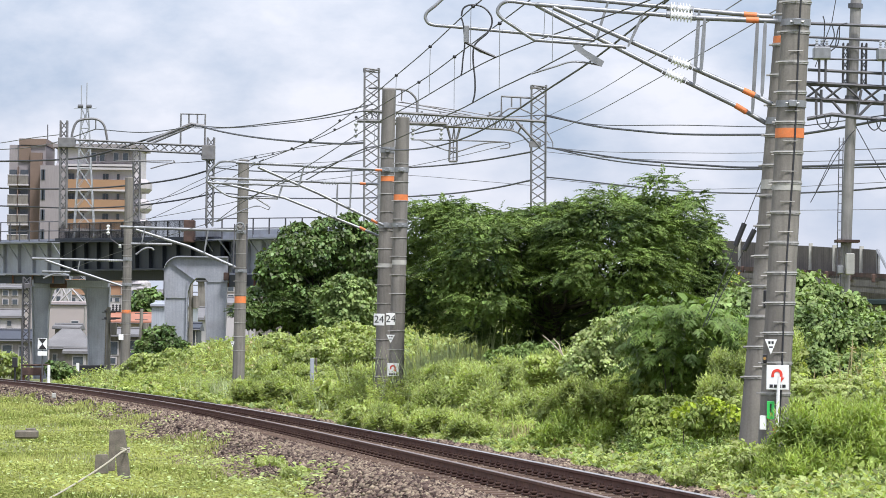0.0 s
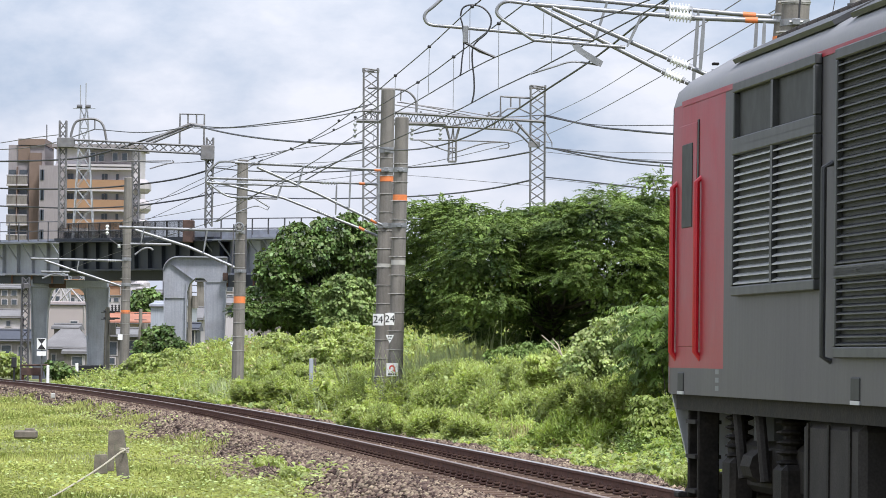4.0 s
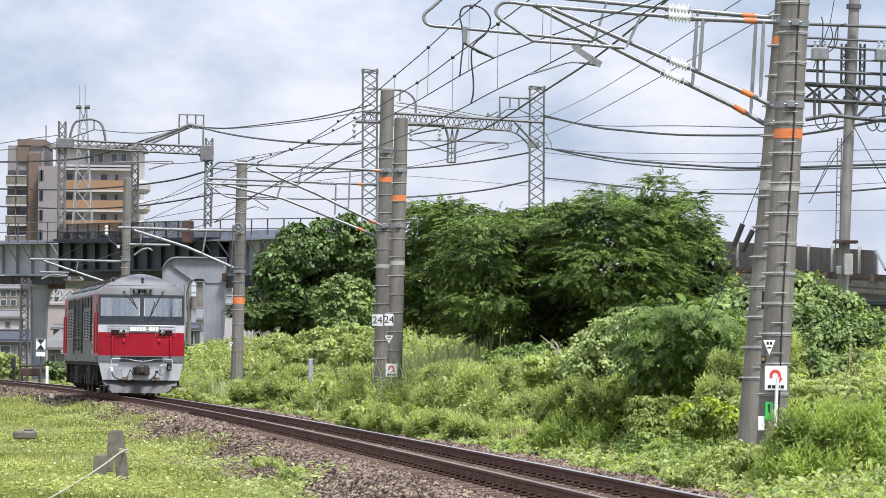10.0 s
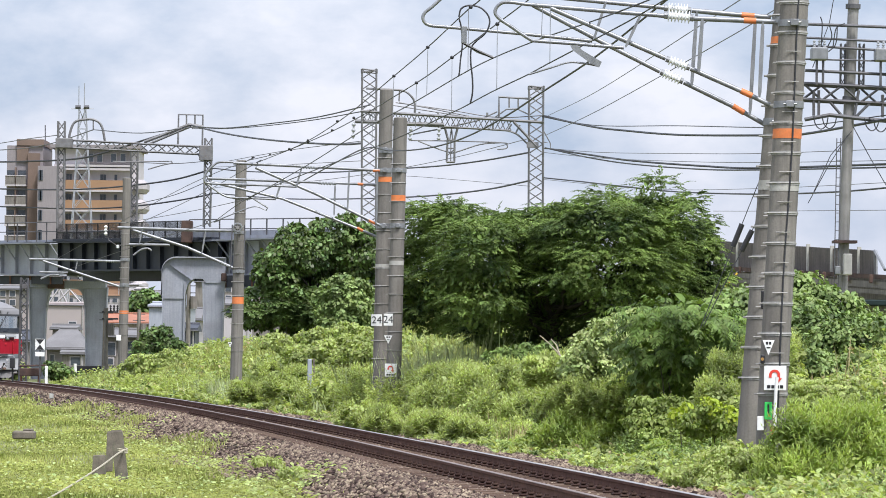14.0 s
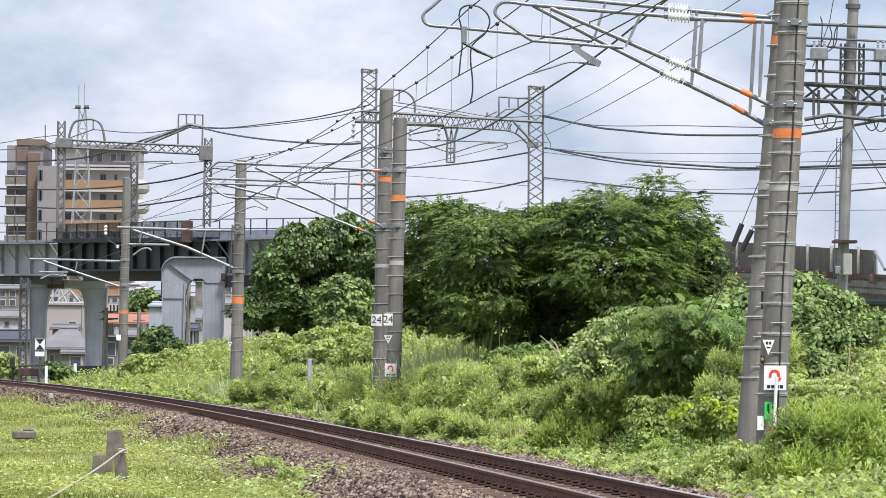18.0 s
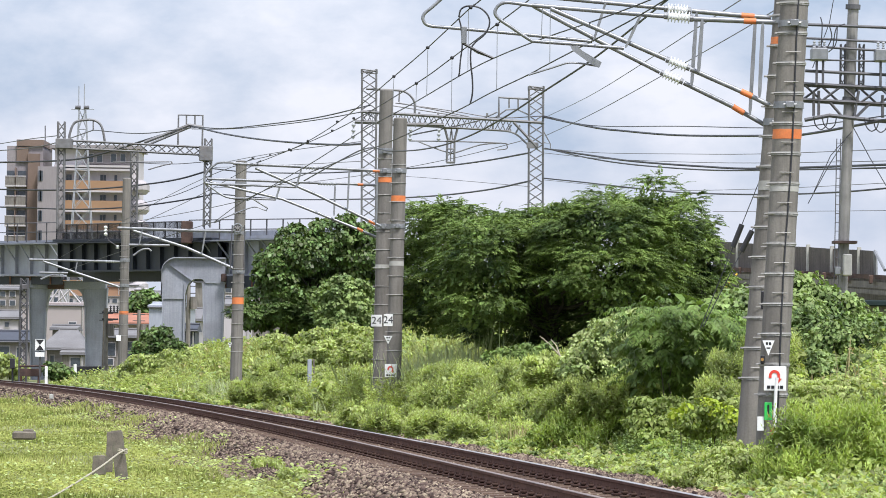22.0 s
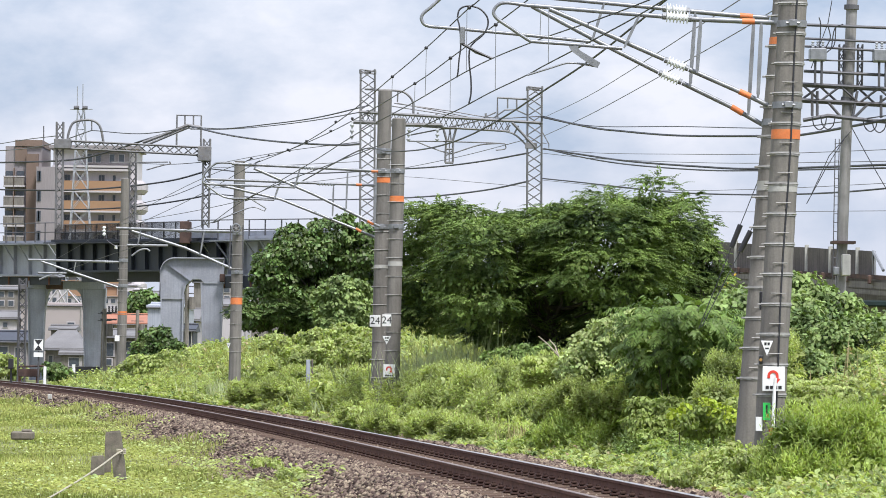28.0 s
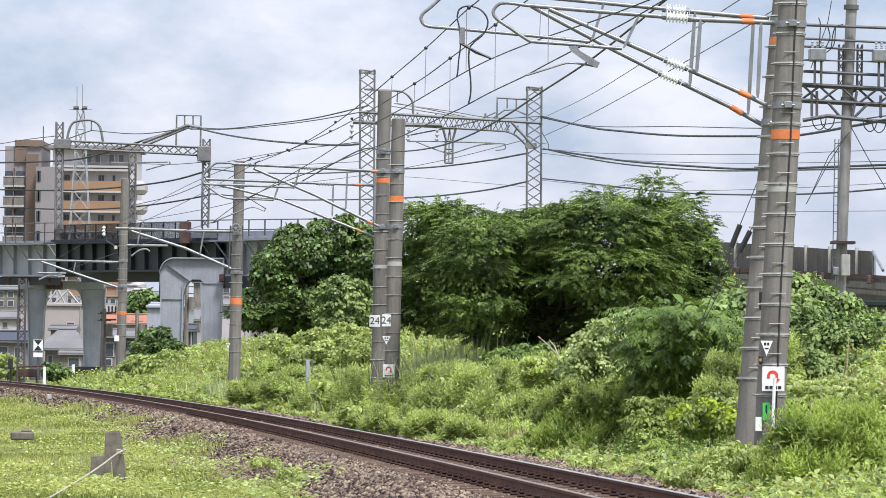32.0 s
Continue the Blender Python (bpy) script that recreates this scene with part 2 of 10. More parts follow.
M_STRAW = mat("dry_stalk", (0.42, 0.36, 0.20), 0.8, scale=0.5, var=0.25, isl_var=0.3, leaf=0.2, bump=0.0)


# ---- mesh building ----
class Mesh:
    """Collects faces of one part."""

    def __init__(self):
        self.v, self.f = [], []

    def add(self, verts, faces):
        k = len(self.v)
        self.v += [tuple(p) for p in verts]
        self.f += [tuple(i + k for i in q) for q in faces]
        return self

    def box(self, lo, hi, c=0.0, m=None):
        """A box from lo to hi with its edges cut by c."""
        lo, hi = [min(a, b) for a, b in zip(lo, hi)], [max(a, b) for a, b in zip(lo, hi)]
        if c <= 0:
            v = [(x, y, z) for x in (lo[0], hi[0]) for y in (lo[1], hi[1]) for z in (lo[2], hi[2])]
            f = [(0, 1, 3, 2), (4, 6, 7, 5), (0, 4, 5, 1), (2, 3, 7, 6), (0, 2, 6, 4), (1, 5, 7, 3)]
        else:
            c = min([c] + [(b - a) * 0.45 for a, b in zip(lo, hi)])
            v, idx = [], {}
            for sx in (0, 1):
                for sy in (0, 1):
                    for sz in (0, 1):
                        p = [hi[0] if sx else lo[0], hi[1] if sy else lo[1], hi[2] if sz else lo[2]]
                        ins = [-c if s else c for s in (sx, sy, sz)]
                        for ax in range(3):
                            q = [p[i] + (0 if i == ax else ins[i]) for i in range(3)]
                            idx[(sx, sy, sz, ax)] = len(v)
                            v.append(q)
            f = []
            for ax in range(3):
                o = [i for i in range(3) if i != ax]
                for s in (0, 1):
                    ring = []
                    for a, b in ((0, 0), (1, 0), (1, 1), (0, 1)):
                        k = [0, 0, 0]
                        k[ax], k[o[0]], k[o[1]] = s, a, b
                        ring.append(idx[(*k, ax)])
                    f.append(tuple(ring))
                # chamfers along this axis
                for a in (0, 1):
                    for b in (0, 1):
                        k0, k1 = [0, 0, 0], [0, 0, 0]
                        k0[ax], k1[ax] = 0, 1
                        k0[o[0]] = k1[o[0]] = a
                        k0[o[1]] = k1[o[1]] = b
                        f.append((idx[(*k0, o[0])], idx[(*k1, o[0])], idx[(*k1, o[1])], idx[(*k0, o[1])]))
            for sx in (0, 1):
                for sy in (0, 1):
                    for sz in (0, 1):
                        f.append(tuple(idx[(sx, sy, sz, a)] for a in range(3)))
        if m is not None:
            v = [tuple(m @ Vector(p)) for p in v]
        return self.add(v, f)

    def tube(self, path, r, n=8, closed=False, r1=None):
        """A round bar along a path; r may run to r1."""
        P = [Vector(p) for p in path]
        k = len(P)
        rings, side = [], None
        for i, p in enumerate(P):
            t = (P[(i + 1) % k] - P[i - 1]) if closed else (P[min(i + 1, k - 1)] - P[max(i - 1, 0)])
            t.normalize()
            if side is None:
                side = t.cross(Vector((0, 0, 1)))
                if side.length < 1e-3:
                    side = Vector((1, 0, 0))
            side = (side - t * side.dot(t)).normalized()
            b = t.cross(side)
            rr = r if r1 is None else r + (r1 - r) * i / (k - 1)
            rings.append([p + rr * (math.cos(2 * math.pi * j / n) * side + math.sin(2 * math.pi * j / n) * b) for j in range(n)])
        v = [q for ring in rings for q in ring]
        f = []
        for i in range(k if closed else k - 1):
            i2 = (i + 1) % k
            f += [(i * n + j, i * n + (j + 1) % n, i2 * n + (j + 1) % n, i2 * n + j) for j in range(n)]
        if not closed:
            f += [tuple(range(n - 1, -1, -1)), tuple((k - 1) * n + j for j in range(n))]
        return self.add(v, f)

    def sections(self, rings, cap=True):
        """A skin through rings with equal numbers of points."""
        n = len(rings[0])
        v = [p for r in rings for p in r]
        f = []
        for i in range(len(rings) - 1):
            f += [(i * n + j, i * n + (j + 1) % n, (i + 1) * n + (j + 1) % n, (i + 1) * n + j) for j in range(n)]
        if cap:
            f += [tuple(range(n - 1, -1, -1)), tuple((len(rings) - 1) * n + j for j in range(n))]
        return self.add(v, f)

    def prism(self, pts, axis, a, b):
        """An outline pushed from a to b along axis 0, 1 or 2."""
        def at(p, s):
            q = list(p)
            q.insert(axis, s)
            return q
        return self.sections([[at(p, a) for p in pts], [at(p, b) for p in pts]])

    def discs(self, p0, p1, count, r, core, n=10):
        """A ribbed insulator between two points."""
        a, b = Vector(p0), Vector(p1)
        t = (b - a).normalized()
        s = t.cross(Vector((0.3, 0.1, 1.0))).normalized()
        w = t.cross(s)
        rows = [(0.0, core)]
        for i in range(count):
            rows += [((i + 0.12) / count, core), ((i + 0.42) / count, r), ((i + 0.58) / count, r * 0.96), ((i + 0.80) / count, core)]
        rows.append((1.0, core))
        self.sections([[a.lerp(b, f) + rr * (math.cos(2 * math.pi * j / n) * s + math.sin(2 * math.pi * j / n) * w) for j in range(n)] for f, rr in rows])
        return self

    def data(self, name, material, smooth=False):
        me = bpy.data.meshes.new(name)
        me.from_pydata(self.v, [], self.f)
        bm = bmesh.new()
        bm.from_mesh(me)
        bmesh.ops.recalc_face_normals(bm, faces=bm.faces)
        bm.to_mesh(me)
        bm.free()
        me.materials.append(material)
        if smooth:
            for p in me.polygons:
                p.use_smooth = True
            me.set_sharp_from_angle(angle=radians(38))
        return me


def part(name, mesh, material, parent=None, label="", smooth=False):
    me = mesh if isinstance(mesh, bpy.types.Mesh) else mesh.data(name, material, smooth)
    ob = new(name, me)
    if parent is not None:
        ob.parent = parent
        ob.matrix_parent_inverse = parent.matrix_basis.inverted()
    if label:
        ob["label"] = label
    return ob


def thing(name, label, category, at=(0, 0, 0), group="", kind=""):
    ob = new(name)
    ob.location = at
    ob.empty_display_size = 0.2
    return tagged(ob, label, category, group, kind)


def wide(name, verts, faces, material):
    """A large quad mesh from arrays."""
    me = bpy.data.meshes.new(name)
    nv, nf, k = len(verts), len(faces), faces.shape[1]
    me.vertices.add(nv)
    me.vertices.foreach_set("co", np.asarray(verts, np.float32).ravel())
    me.loops.add(nf * k)
    me.loops.foreach_set("vertex_index", np.asarray(faces, np.int32).ravel())
    me.polygons.add(nf)
    me.polygons.foreach_set("loop_start", np.arange(0, nf * k, k, dtype=np.int32))
    me.update(calc_edges=True)
    me.materials.append(material)
    return me


def lerp(a, b, t):
    return tuple(x + (y - x) * t for x, y in zip(a, b))


def bend(points, steps=8):
    """A smooth path through points."""
    P = [Vector(p) for p in points]
    P = [P[0] * 2 - P[1]] + P + [P[-1] * 2 - P[-2]]
    out = []
    for i in range(1, len(P) - 2):
        a, b, c, e = P[i - 1:i + 3]
        for s in range(steps):
            t = s / steps
            out.append(0.5 * ((2 * b) + (c - a) * t + (2 * a - 5 * b + 4 * c - e) * t * t + (3 * b - a - 3 * c + e) * t ** 3))
    return out + [P[-2]]


# ---- the line of the track ----
def track_x(y):
    if y > 235:
        return track_x(235) + (y - 235) * track_slope(235)
    return 6.552 - 0.0980 * y - 0.0000526 * y * y - 0.000000466 * y ** 3


def track_slope(y):
    y = min(y, 235)
    return -0.0980 - 0.0001052 * y - 0.0000014 * y * y


def beside(y, d, z):
    """A point d metres to the right of the track's centre line."""
    s = track_slope(y)
    k = 1 / math.sqrt(1 + s * s)
    return (track_x(y) + d * k, y - d * s * k, z)

# ---- the other railway, on a bank and a bridge, beside the track ----
def line_x(y):
    if y <= 165:
        return 0.4 + 0.212 * (165 - y)
    if y <= 215:
        return 0.4 - 0.188 * (y - 165)
    return -9.0 - 0.315 * (y - 215)


def line_z(y):
    return max(-0.3, 2.9 + 0.036 * (min(y, 215) - 116))


def smooth01(a, b, v):
    t = np.clip((v - a) / (b - a), 0, 1)
    return t * t * (3 - 2 * t)


TX, TS, LX, LZ = (np.vectorize(f) for f in (track_x, track_slope, line_x, line_z))


def ground_z(x, y):
    """Height of the ground at places given as arrays."""
    d = (x - TX(y)) / np.sqrt(1 + TS(y) ** 2)
    wav = 0.06 * np.sin(x * 0.9 + y * 0.31) + 0.05 * np.sin(y * 0.53 - x * 0.4)
    z = -0.215 - 0.36 * smooth01(1.35, 2.7, -d) - 0.06 * smooth01(2.2, 3.0, d) + 0.05 * smooth01(0.8, 1.3, d)
    z = z + wav * smooth01(2.3, 4.0, np.abs(d))
    bank = 1.65 * smooth01(2.9, 8.2, d) + 0.4 * smooth01(8, 20, d)
    z = z + bank * (1 - smooth01(196, 222, y)) * smooth01(-60, 30, y) * (1 - smooth01(60, 120, d))
    e = np.abs(x - LX(y))
    emb = (LZ(y) - 0.45) - np.maximum(0, e - 4.2) / 1.15
    emb = emb - np.maximum(0, y - 158) * 0.30
    return np.maximum(z, emb)


def build_ground():
    ys = np.unique(np.concatenate([np.linspace(-400, 30, 30), np.arange(30, 120, 0.8), np.arange(120, 250, 2.0), np.geomspace(250, 4500, 30)]))
    near = np.concatenate([np.arange(-14, -3, 0.9), np.arange(-3, 4, 0.22), np.arange(4, 26, 0.9)])
    ds = np.unique(np.concatenate([-np.geomspace(14.5, 3000, 22), near, np.geomspace(26.5, 3000, 26)]))
    Y, D = np.meshgrid(ys, ds, indexing="ij")
    X = TX(Y) + D
    Z = ground_z(X, Y)
    n, m = Y.shape
    v = np.stack([X, Y, Z], -1).reshape(-1, 3)
    i = (np.arange(n - 1)[:, None] * m + np.arange(m - 1)[None]).ravel()
    f = np.stack([i, i + 1, i + m + 1, i + m], 1)
    me = wide("ground", v, f, M_GROUND)
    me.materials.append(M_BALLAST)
    # bare stones round the rails, on a bed coloured dark like the shade in their gaps
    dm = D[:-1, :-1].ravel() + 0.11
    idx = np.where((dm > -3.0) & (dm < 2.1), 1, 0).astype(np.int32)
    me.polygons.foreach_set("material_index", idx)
    me.polygons.foreach_set("use_smooth", np.ones(len(f), bool))
    tagged(new("ground", me), "overgrown trackside ground with a stone ballast bed", "ground", kind="structure")


build_ground()

# ---- rails and sleepers ----
TRACK_YS = [-75 + 2.5 * i for i in range(320)]


def build_rail(side, label):
    rail = thing("rail", label, "rail", beside(60, side * 0.566, -0.16), group="rails")
    body, head = Mesh(), Mesh()
    prof = [(-0.063, -0.153), (0.063, -0.153), (0.063, -0.142), (0.012, -0.12), (0.009, -0.045), (0.031, -0.036), (0.032, -0.006), (-0.032, -0.006), (-0.031, -0.036), (-0.009, -0.045), (-0.012, -0.12), (-0.063, -0.142)]
    top = [(-0.0325, -0.006), (0.0325, -0.006), (0.030, 0.0), (0.012, 0.003), (-0.012, 0.003), (-0.030, 0.0)]
    for m, pr in ((body, prof), (head, top)):
        m.sections([[beside(y, side * 0.566 + a, z) for a, z in pr] for y in TRACK_YS])
    part("rail_body", body, M_RAIL, rail)
    part("rail_head", head, M_RAILTOP if side > 0 else M_RAILDULL, rail, "worn running surface")
    return rail


build_rail(1, "rust-brown steel rail with a bright worn head")
build_rail(-1, "rust-brown steel rail on concrete sleepers")


def sleeper_mesh():
    m = Mesh()
    m.sections([[(x, 0.12, -0.30), (x, -0.12, -0.30), (x, -0.096, -0.165), (x, 0.096, -0.165)] for x in (-1.0, 1.0)])
    return m.data("sleeper", M_SLEEPER)


def clip_mesh():
    m = Mesh()
    m.box((-0.05, -0.07, -0.166), (0.05, 0.07, -0.135), 0.012)
    m.tube([(0, 0, -0.14), (0, 0, -0.075)], 0.022, 6)
    m.box((-0.035, -0.035, -0.125), (0.035, 0.035, -0.095), 0.008)
    return m.data("rail_clip", M_CLIP)


def build_sleepers():
    sl, cl = sleeper_mesh(), clip_mesh()
    y = 44.0
    while y < 215:
        s = track_slope(y)
        m = Matrix.Translation(beside(y, 0, 0)) @ Matrix.Rotation(math.atan(-s), 4, "Z")
        ob = tagged(new("sleeper", sl), "weathered concrete sleeper sunk in brown ballast", "sleeper", "sleepers of the track")
        ob.matrix_basis = m
        if y < 112:
            for sx in (-0.676, -0.456, 0.456, 0.676):
                c = new("rail_clip", cl)
                c.parent = ob
                c.location = (sx, 0, 0)
        else:
            c = new("rail_clip", cl)
            c.parent = ob
            c.location = (0.456, 0, 0)
        y += 0.66
    v = Mesh()
    for y in [-74 + 0.66 * i for i in range(178)] + [215 + 0.66 * i for i in range(770)]:
        a, b = Vector(beside(y, -1, -0.165)), Vector(beside(y, 1, -0.165))
        o = Vector((0, 0.1, 0))
        dn = Vector((0, 0, 0.12))
        v.add([a - o, b - o, b + o, a + o, a - o - dn, b - o - dn, b + o - dn, a + o - dn], [(0, 1, 2, 3), (0, 4, 5, 1), (1, 5, 6, 2), (2, 6, 7, 3), (3, 7, 4, 0)])
    tagged(part("sleepers_beyond", v, M_SLEEPER), "row of concrete sleepers under the rails further along", "sleepers", kind="stuff")


build_sleepers()


def build_ballast():
    """Loose stones: one sheet of many small angular pieces."""
    rng = np.random.RandomState(4)
    base = np.array([(1, 0, 0), (-1, 0, 0), (0, 1, 0), (0, -1, 0), (0, 0, 1), (0, 0, -1)], float)
    tri = np.array([(0, 2, 4), (2, 1, 4), (1, 3, 4), (3, 0, 4), (2, 0, 5), (1, 2, 5), (3, 1, 5), (0, 3, 5)])
    spans = ((-3.2, -0.66, 44, 78, 17000), (-3.2, -0.66, 78, 120, 9000), (1.0, 2.4, 44, 75, 9000), (1.0, 2.3, 75, 130, 5500), (-0.5, 0.5, 44, 80, 5500), (-2.9, -0.66, 120, 215, 4200), (-0.5, 0.5, 80, 150, 2500))
    V, F = [], []
    for d0, d1, y0, y1, n in spans:
        d, y = rng.uniform(d0, d1, n), rng.uniform(y0, y1, n)
        x = TX(y) + d
        # edges thin out where grass takes over
        keep = rng.rand(n) > smooth01(2.4, 3.2, -d) * (0.55 + 0.45 * np.sin(y * 0.45 + 1.3 * np.sin(y * 0.17)))
        x, y = x[keep], y[keep]
        n = len(x)
        z = ground_z(x, y)
        size = rng.uniform(0.020, 0.050, n) * (1 + (y > 90) * 0.4)
        p = base[None] * rng.uniform(0.6, 1.15, (n, 6, 3)) + rng.uniform(-0.25, 0.25, (n, 6, 3))
        p = p * size[:, None, None] * np.array([1.2, 1.2, 0.8])
        a = rng.uniform(0, 6.28, n)
        c, s = np.cos(a)[:, None], np.sin(a)[:, None]
        px, py = p[..., 0] * c - p[..., 1] * s, p[..., 0] * s + p[..., 1] * c
        v = np.stack([px + x[:, None], py + y[:, None], p[..., 2] + z[:, None] + size[:, None] * 0.3], -1).reshape(-1, 3)
        k = sum(len(q) for q in V)
        F.append((tri[None] + (np.arange(n) * 6)[:, None, None] + k).reshape(-1, 3))
        V.append(v)
    me = wide("ballast", np.concatenate(V), np.concatenate(F), M_STONE)
    tagged(new("ballast", me), "brown-grey crushed stone ballast beside the rails", "ballast", kind="stuff")


build_ballast()


# ---- catenary poles of the track ----
def on_axis(a, b, z):
    t = (z - a[2]) / (b[2] - a[2])
    return lerp(a, b, t)


def hoop(mesh, a, b, z, r, wire=0.0075):
    c = Vector(on_axis(a, b, z))
    mesh.tube([c + Vector((r * math.cos(t), r * math.sin(t), 0)) for t in [2 * math.pi * i / 16 for i in range(16)]], wire, 5, closed=True)


def build_pole(label, a, b, z0, z1, r0, r1, steps=(), bands=(), pale=(), clamps=(), cap=True):
    base = on_axis(a, b, z0)
    pole = thing("concrete_pole", label, "pole", base, "catenary poles")
    radius = lambda z: r0 + (r1 - r0) * (z - z0) / (z1 - z0)
    m = Mesh()
    zs = [z0 + (z1 - z0) * i / 12 for i in range(13)]
    ring = [[(on_axis(a, b, z)[0] + radius(z) * math.cos(t), on_axis(a, b, z)[1] + radius(z) * math.sin(t), z) for t in [2 * math.pi * j / 24 for j in range(24)]] for z in zs]
    c = on_axis(a, b, z1)
    ring.append([(c[0] + 0.85 * (p[0] - c[0]), c[1] + 0.85 * (p[1] - c[1]), z1 + 0.02) for p in ring[-1]])
    m.sections(ring)
    part("shaft", m, M_POLE if a[1] < 60 else M_POLEDARK, pole, smooth=True)
    for kind, rows, material, lab in (("painted_band", bands, M_ORANGE, "orange painted band"), ("repaired_band", pale, M_WALLPALE, "pale painted band"), ("clamp", clamps, M_STEEL, "galvanised clamp band")):
        for lo, hi in rows:
            q = Mesh()
            q.sections([[(on_axis(a, b, z)[0] + (radius(z) + k) * math.cos(t), on_axis(a, b, z)[1] + (radius(z) + k) * math.sin(t), z) for t in [2 * math.pi * j / 24 for j in range(24)]] for z, k in ((lo, 0.0), (lo, 0.004 if kind != "clamp" else 0.012), (hi, 0.004 if kind != "clamp" else 0.012), (hi, 0.0))], cap=False)
            if kind == "clamp":
                cz = (lo + hi) / 2
                p = on_axis(a, b, cz)
                q.box((p[0] - 0.05, p[1] - radius(cz) - 0.06, lo), (p[0] + 0.05, p[1] - radius(cz) + 0.01, hi), 0.008)
                q.tube([(p[0] - 0.08, p[1] - radius(cz) - 0.03, cz), (p[0] + 0.08, p[1] - radius(cz) - 0.03, cz)], 0.012, 6)
            part(kind, q, material, pole, lab, smooth=True)
    for z in steps:
        q = Mesh()
        hoop(q, a, b, z, radius(z) + 0.008)
        p = on_axis(a, b, z)
        q.box((p[0] - radius(z) - 0.05, p[1] - 0.03, z - 0.011), (p[0] - radius(z) + 0.01, p[1] + 0.03, z + 0.011), 0.004)
        q.tube([(p[0] - radius(z) - 0.02, p[1] - 0.1, z), (p[0] - 0.02, p[1] - radius(z) - 0.012, z)], 0.010, 5)
        sb = part("step_band", q, M_STRAP, pole)
        if a[1] < 60:
            st, R = Mesh(), radius(z) + 0.004
            st.sections([[(p[0] + (R + k) * math.cos(t), p[1] + (R + k) * math.sin(t), z + h) for t in [2 * math.pi * j / 24 for j in range(24)]] for h, k in ((-0.023, 0.0), (-0.023, 0.004), (0.023, 0.004), (0.023, 0.0))], cap=False)
            part("strap", st, M_STRAP, sb, "perforated steel strap", smooth=True)
            part("step_rod", Mesh().tube([(p[0] - 0.08, p[1] - R - 0.008, z + 0.13), (p[0] + 0.10, p[1] - R - 0.008, z + 0.13)], 0.006, 5), M_STRAP, sb)
    return pole, radius


M_WALLPALE = mat("pale_grey_paint", (0.40, 0.39, 0.36), 0.85, scale=6, var=0.12, bump=0.1)
NF_A, NF_B = (3.991, 52.5, 0.957), (4.205, 52.5, 5.719)
NB_A, NB_B = (3.892, 54.2, 0.941), (4.257, 54.2, 5.859)
P2L_A, P2L_B = (-1.39, 100.5, 0.614), (-1.325, 100.5, 7.443)
P2R_A, P2R_B = (-1.064, 98.6, 0.631), (-0.979, 98.6, 6.693)
P3_A, P3_B = (-6.654, 142, 0.251), (-6.566, 142, 7.563)
P4_A, P4_B = (-14.122, 194, 1.039), (-14.045, 194, 9.072)
pole_a, rad_a = build_pole("grey concrete catenary pole with signs and step bands", NF_A, NF_B, -0.5, 7.9, 0.178, 0.166,
    steps=[0.972 + 0.362 * i for i in range(19)], bands=((4.043, 4.159),), pale=((3.41, 3.519),), clamps=((5.392, 5.473), (4.411, 4.492)))
pole_b, rad_b = build_pole("grey concrete catenary pole standing behind another", NB_A, NB_B, -0.5, 7.8, 0.178, 0.160,
    steps=[0.969 + 0.19 + 0.375 * i for i in range(18)], bands=((5.296, 5.394),), pale=((3.489, 3.608),), clamps=((5.563, 5.641), (4.297, 4.381)))
pole_c, rad_c = build_pole("grey concrete catenary pole with a number plate", P2L_A, P2L_B, -0.3, 7.509, 0.182, 0.155,
    steps=[0.9 + 0.42 * i for i in range(13)], bands=((5.39, 5.51),), pale=((3.395, 3.499),), clamps=((6.05, 6.18), (4.318, 4.435), (5.607, 5.711)))
pole_d, rad_d = build_pole("grey concrete catenary pole with a number plate and a small sign", P2R_A, P2R_B, -0.3, 6.757, 0.170, 0.155,
    steps=[1.1 + 0.42 * i for i in range(12)], bands=((4.879, 5.019),), pale=((3.436, 3.538),), clamps=((5.53, 5.632), (4.279, 4.381)))
pole_e, rad_e = build_pole("grey concrete catenary pole in the weeds", P3_A, P3_B, -0.3, 7.692, 0.20, 0.175,
    steps=[1.5 + 0.45 * i for i in range(12)], bands=((3.041, 3.261),), clamps=((4.033, 4.143), (5.301, 5.412), (6.864, 7.012)))
pole_f, rad_f = build_pole("slim grey concrete catenary pole near the bridge", P4_A, P4_B, -0.4, 9.172, 0.22, 0.18,
    steps=[2.2 + 0.5 * i for i in range(11)], bands=((3.146, 3.296),), clamps=((4.35, 4.5), (5.48, 5.63)))


def plate_text(words, size, at, material, parent):
    cu = bpy.data.curves.new("digits", "FONT")
    cu.body, cu.size, cu.align_x, cu.align_y, cu.extrude = words, size, "CENTER", "CENTER", 0.002
    tmp = bpy.data.objects.new("digits", cu)
    me = bpy.data.meshes.new_from_object(tmp)
    bpy.data.objects.remove(tmp)
    me.transform(Matrix.Translation(at) @ Matrix.Rotation(radians(90), 4, "X"))
    me.materials.append(material)
    return part("number", me, material, parent)


def sign(name, label, x0, x1, z0, z1, y, material=None, kind="sign", corner=0.004):
    t = thing(name, label, kind, ((x0 + x1) / 2, y, z0))
    part("plate", Mesh().box((x0, y - 0.004, z0), (x1, y + 0.004, z1), 0.003), material or M_WHITE, t)
    q = Mesh()
    for z in (z0 + (z1 - z0) * 0.2, z1 - (z1 - z0) * 0.2):
        q.box(((x0 + x1) / 2 - 0.02, y + 0.003, z - 0.01), ((x0 + x1) / 2 + 0.02, y + 0.10, z + 0.01), 0.002)
    part("bracket", q, M_STEEL, t)
    return t


